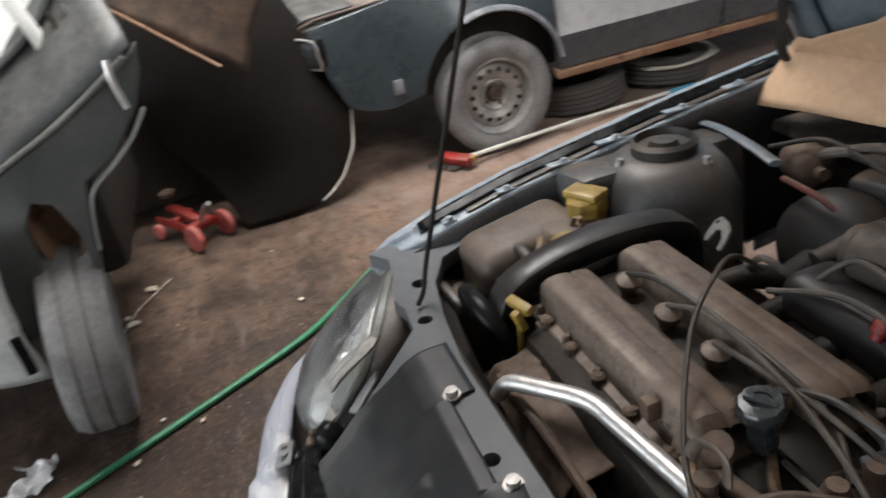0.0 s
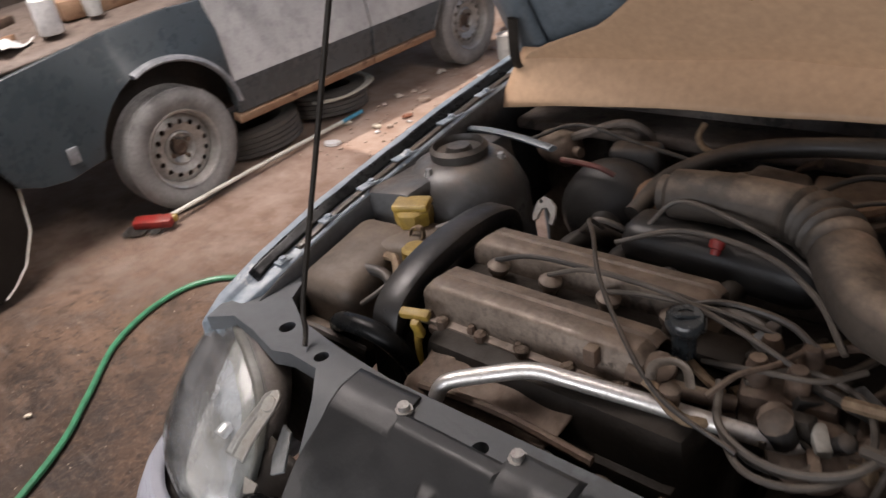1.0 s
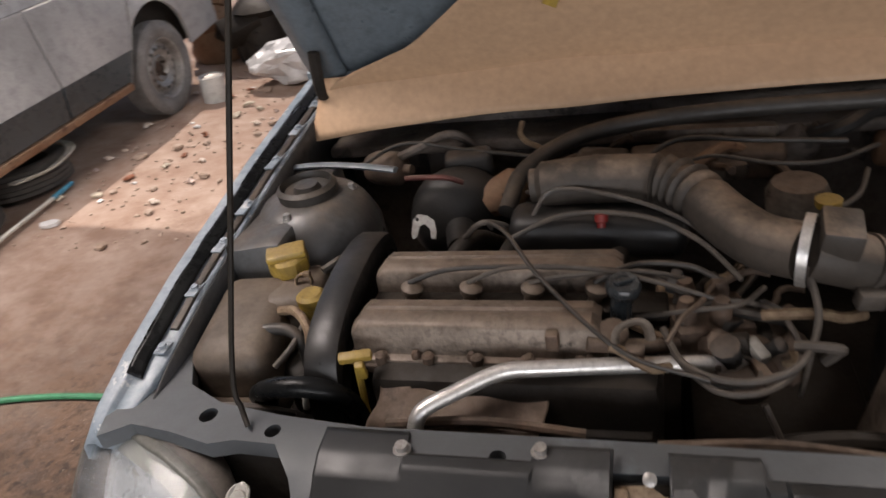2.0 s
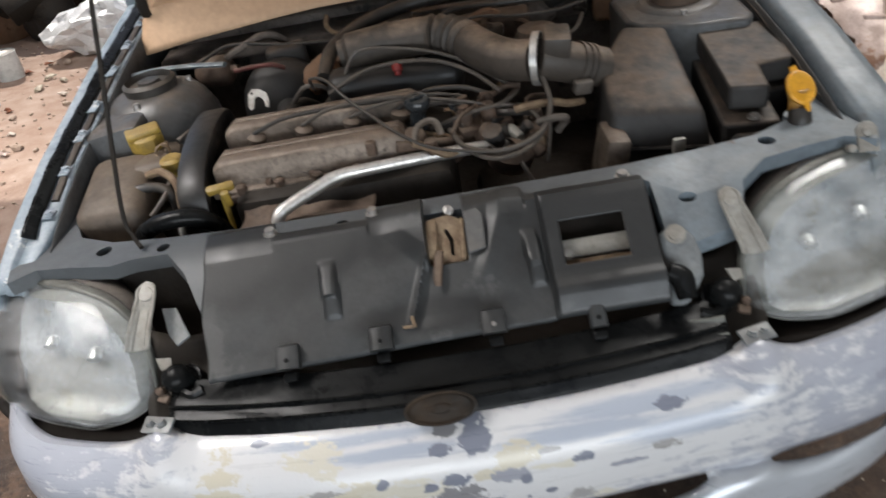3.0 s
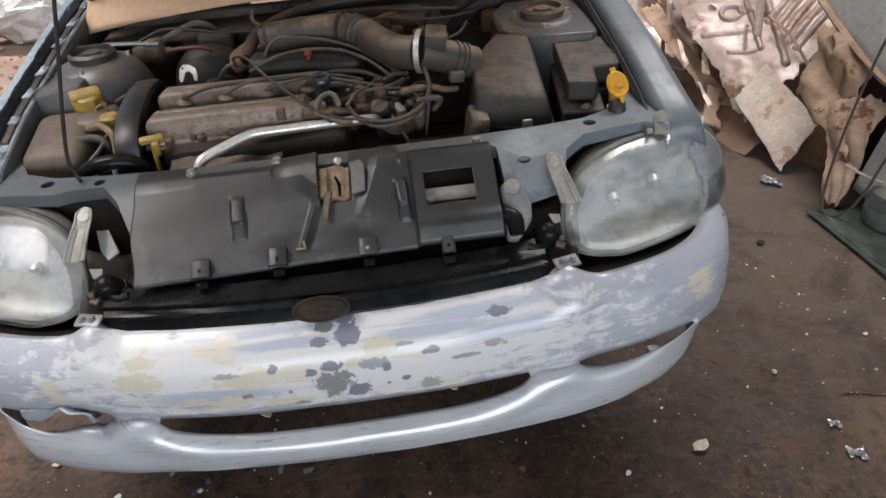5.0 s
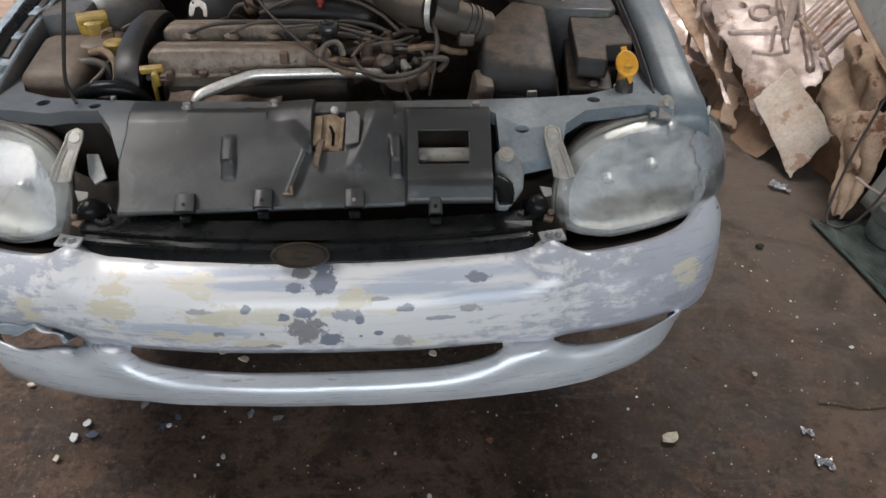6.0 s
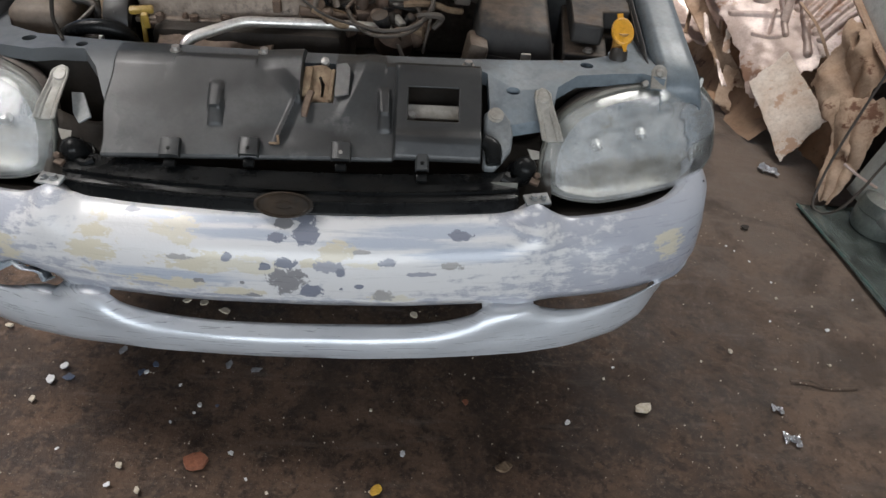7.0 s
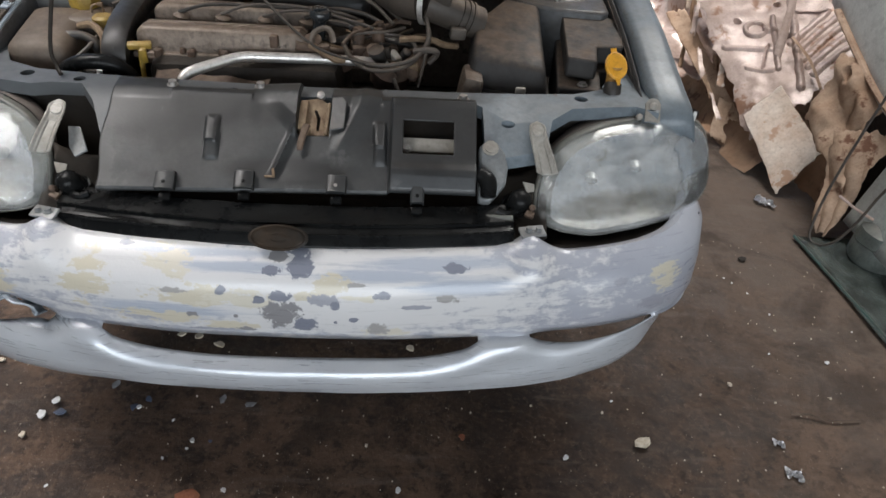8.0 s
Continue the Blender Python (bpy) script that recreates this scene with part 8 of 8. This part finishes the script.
def chip(name, x, y, s, material, label, category="litter", flat=0.3, group="litter on the floor"):
    b = bmesh.new()
    n = 9
    rr = [s * rng.uniform(0.6, 1.1) for _ in range(n)]
    plate(b, [(rr[k] * math.cos(6.283 * k / n), 0.7 * rr[k] * math.sin(6.283 * k / n)) for k in range(n)], (), lambda a, c: 0.004 + flat * s + 0.2 * s * noise.noise(Vector((a * 90, c * 90, x))), max(0.002, flat * s))
    return clutter(name, b, material, label, category, pose(x, y, 0.0, 0, 0, rng.uniform(0, 360)), group)


chip("paint_flake", 0.978, -0.218, 0.028, "litter", "cream paint flake on the oily floor")
chip("paint_flake", 0.741, -0.287, 0.011, "bag", "small white paint flake on the oily floor")
chip("paint_flake", -0.676, -0.244, 0.016, "bag", "small white paint flake on the oily floor")
chip("paint_flake", -0.657, -0.195, 0.014, "bag", "small white paint flake on the oily floor")
chip("paint_flake", 0.283, -0.422, 0.011, "bag", "small white paint flake on the oily floor")
chip("brick_chip", -0.233, -0.479, 0.038, "brick", "flat red-brown brick chip on the floor")
chip("brick_chip", 0.455, -0.237, 0.013, "brick", "small red-brown brick chip on the floor")
chip("yellow_scrap", 0.221, -0.532, 0.018, "amber", "small yellow plastic scrap on the floor")
chip("brown_leaf", 0.548, -0.446, 0.026, "latch", "dry brown leaf scrap on the floor")
for x, y, c in ((-0.63, -0.235, 0.02), (-0.45, -0.2, 0.016), (-0.42, -0.17, 0.012), (-0.22, -0.3, 0.007)):
    chip("blue_paint_flake", x, y, c, "bluechip", "dull blue paint flake on the oily floor", flat=0.1)
chip("grey_smear", 0.99, 0.18, 0.04, "flare", "flat grey filler smear on the floor", flat=0.04)
for x, y in ((-0.35, 0.09), (-0.40, 0.1), (-0.28, 0.06), (0.3, 0.1)):
    chip("shell_chip", x, y, 0.018, "litter", "pale curled chip on the floor")
for x, y, s in ((-2.55, -0.8, 0.03), (-2.3, -0.87, 0.028), (-2.36, -0.9, 0.018), (-1.37, -0.43, 0.016), (-1.55, -0.62, 0.012), (-1.62, -0.75, 0.012), (-1.45, -0.83, 0.014), (-2.1, -0.2, 0.015), (-1.9, -0.95, 0.016), (-2.89, 1.93, 0.06), (-2.83, 2.25, 0.04)):
    chip("paper_scrap", x, y, s, "litter" if s < 0.05 else "bag", "small pale paper scrap on the floor")
for x, y, s in ((1.397, -0.297, 0.02), (1.893, 1.206, 0.034), (1.396, -0.187, 0.014), (-1.52, -1.15, 0.07), (-1.36, -1.13, 0.04)):
    bm = bmesh.new()
    sheet(bm, 12, 10, lambda u, v: Vector(((u - 0.5) * 2.2 * s, (v - 0.5) * 1.5 * s + 0.4 * s * math.sin(5 * u), s * (0.3 + 0.5 * noise.noise(Vector((u * 5, v * 5, x)))))))
    rough_up(bm, s * 0.45, 1.6 / s, x)
    for v in bm.verts:
        v.co.z = max(v.co.z, 0.001)
    clutter("foil_scrap" if x > 0 else "plastic_wrapper", bm, "foil" if x > 0 else "bag", "crumpled silver foil on the floor" if x > 0 else "crumpled white plastic wrapper on the floor", "litter", pose(x, y, 0), "crumpled wrappers", smooth=False)
for x, y, k in ((-0.436, -0.201, 1), (-0.333, -0.239, 0), (-0.266, -0.302, 1), (-0.326, -0.363, 0), (-0.274, -0.329, 0), (-0.152, -0.447, 1), (-0.42, -0.554, 1), (-0.347, -0.565, 2), (-0.573, -0.462, 0), (-0.409, -0.501, 2), (-0.693, -0.315, 2), (-0.864, -0.06, 2),
                (-0.1, -0.52, 0), (1.559, 0.52, 0), (1.601, 0.405, 0), (1.516, 0.195, 0), (1.71, 0.171, 1), (1.324, 0.037, 2), (1.883, 0.341, 0), (0.916, -0.066, 0), (1.52, 0.577, 0), (1.497, 0.606, 0)):
    chip("paint_crumb", x, y, (0.0055, 0.009, 0.011)[k], ("bag", "bag", "litter")[k], "tiny pale paint crumb on the oily floor", flat=0.5, group="paint crumbs")
for x, y in ((-0.523, -0.125), (-0.22, -0.152), (-0.141, -0.165)):
    chip("grey_smear", x, y, 0.016, "flare", "flat grey filler smear on the floor", flat=0.08)
chip("dark_crumb", 1.621, 0.74, 0.02, "dark", "dark greasy crumb on the floor")
bm = bmesh.new()
tube(bm, [(1.48, -0.073, 0.005), (1.54, -0.07, 0.008), (1.6, -0.09, 0.006), (1.7, -0.082, 0.004)], 0.0035, 5)
clutter("twig", bm, "iron", "thin dark twig on the floor", "twig")
bm = bmesh.new()
tube(bm, [(-2.6, -0.72, 0.006), (-2.48, -0.8, 0.01), (-2.4, -0.86, 0.006), (-2.2, -0.93, 0.005)], 0.003, 5)
clutter("loose_wire", bm, "litter", "thin pale wire on the floor", "wire")
bm = bmesh.new()
for k in range(750):
    x, y = (rng.uniform(-0.9, 1.9), rng.uniform(-0.75, 0.9)) if k < 600 else (rng.uniform(-2.6, -1.0), rng.uniform(-1.1, 0.8))
    s = rng.uniform(0.0005, 0.0017) * (2.0 if rng.random() > 0.95 else 1)
    b2 = bmesh.new()
    bmesh.ops.create_cube(b2, size=s * 2)
    merge(bm, b2, pose(x, y, s * 0.4, rng.uniform(0, 90), rng.uniform(0, 90), rng.uniform(0, 90)))
tagged(finish("floor_crumbs", bm, "litter", smooth=False), "tiny pale crumbs and grit on the floor", "grit", kind="stuff")
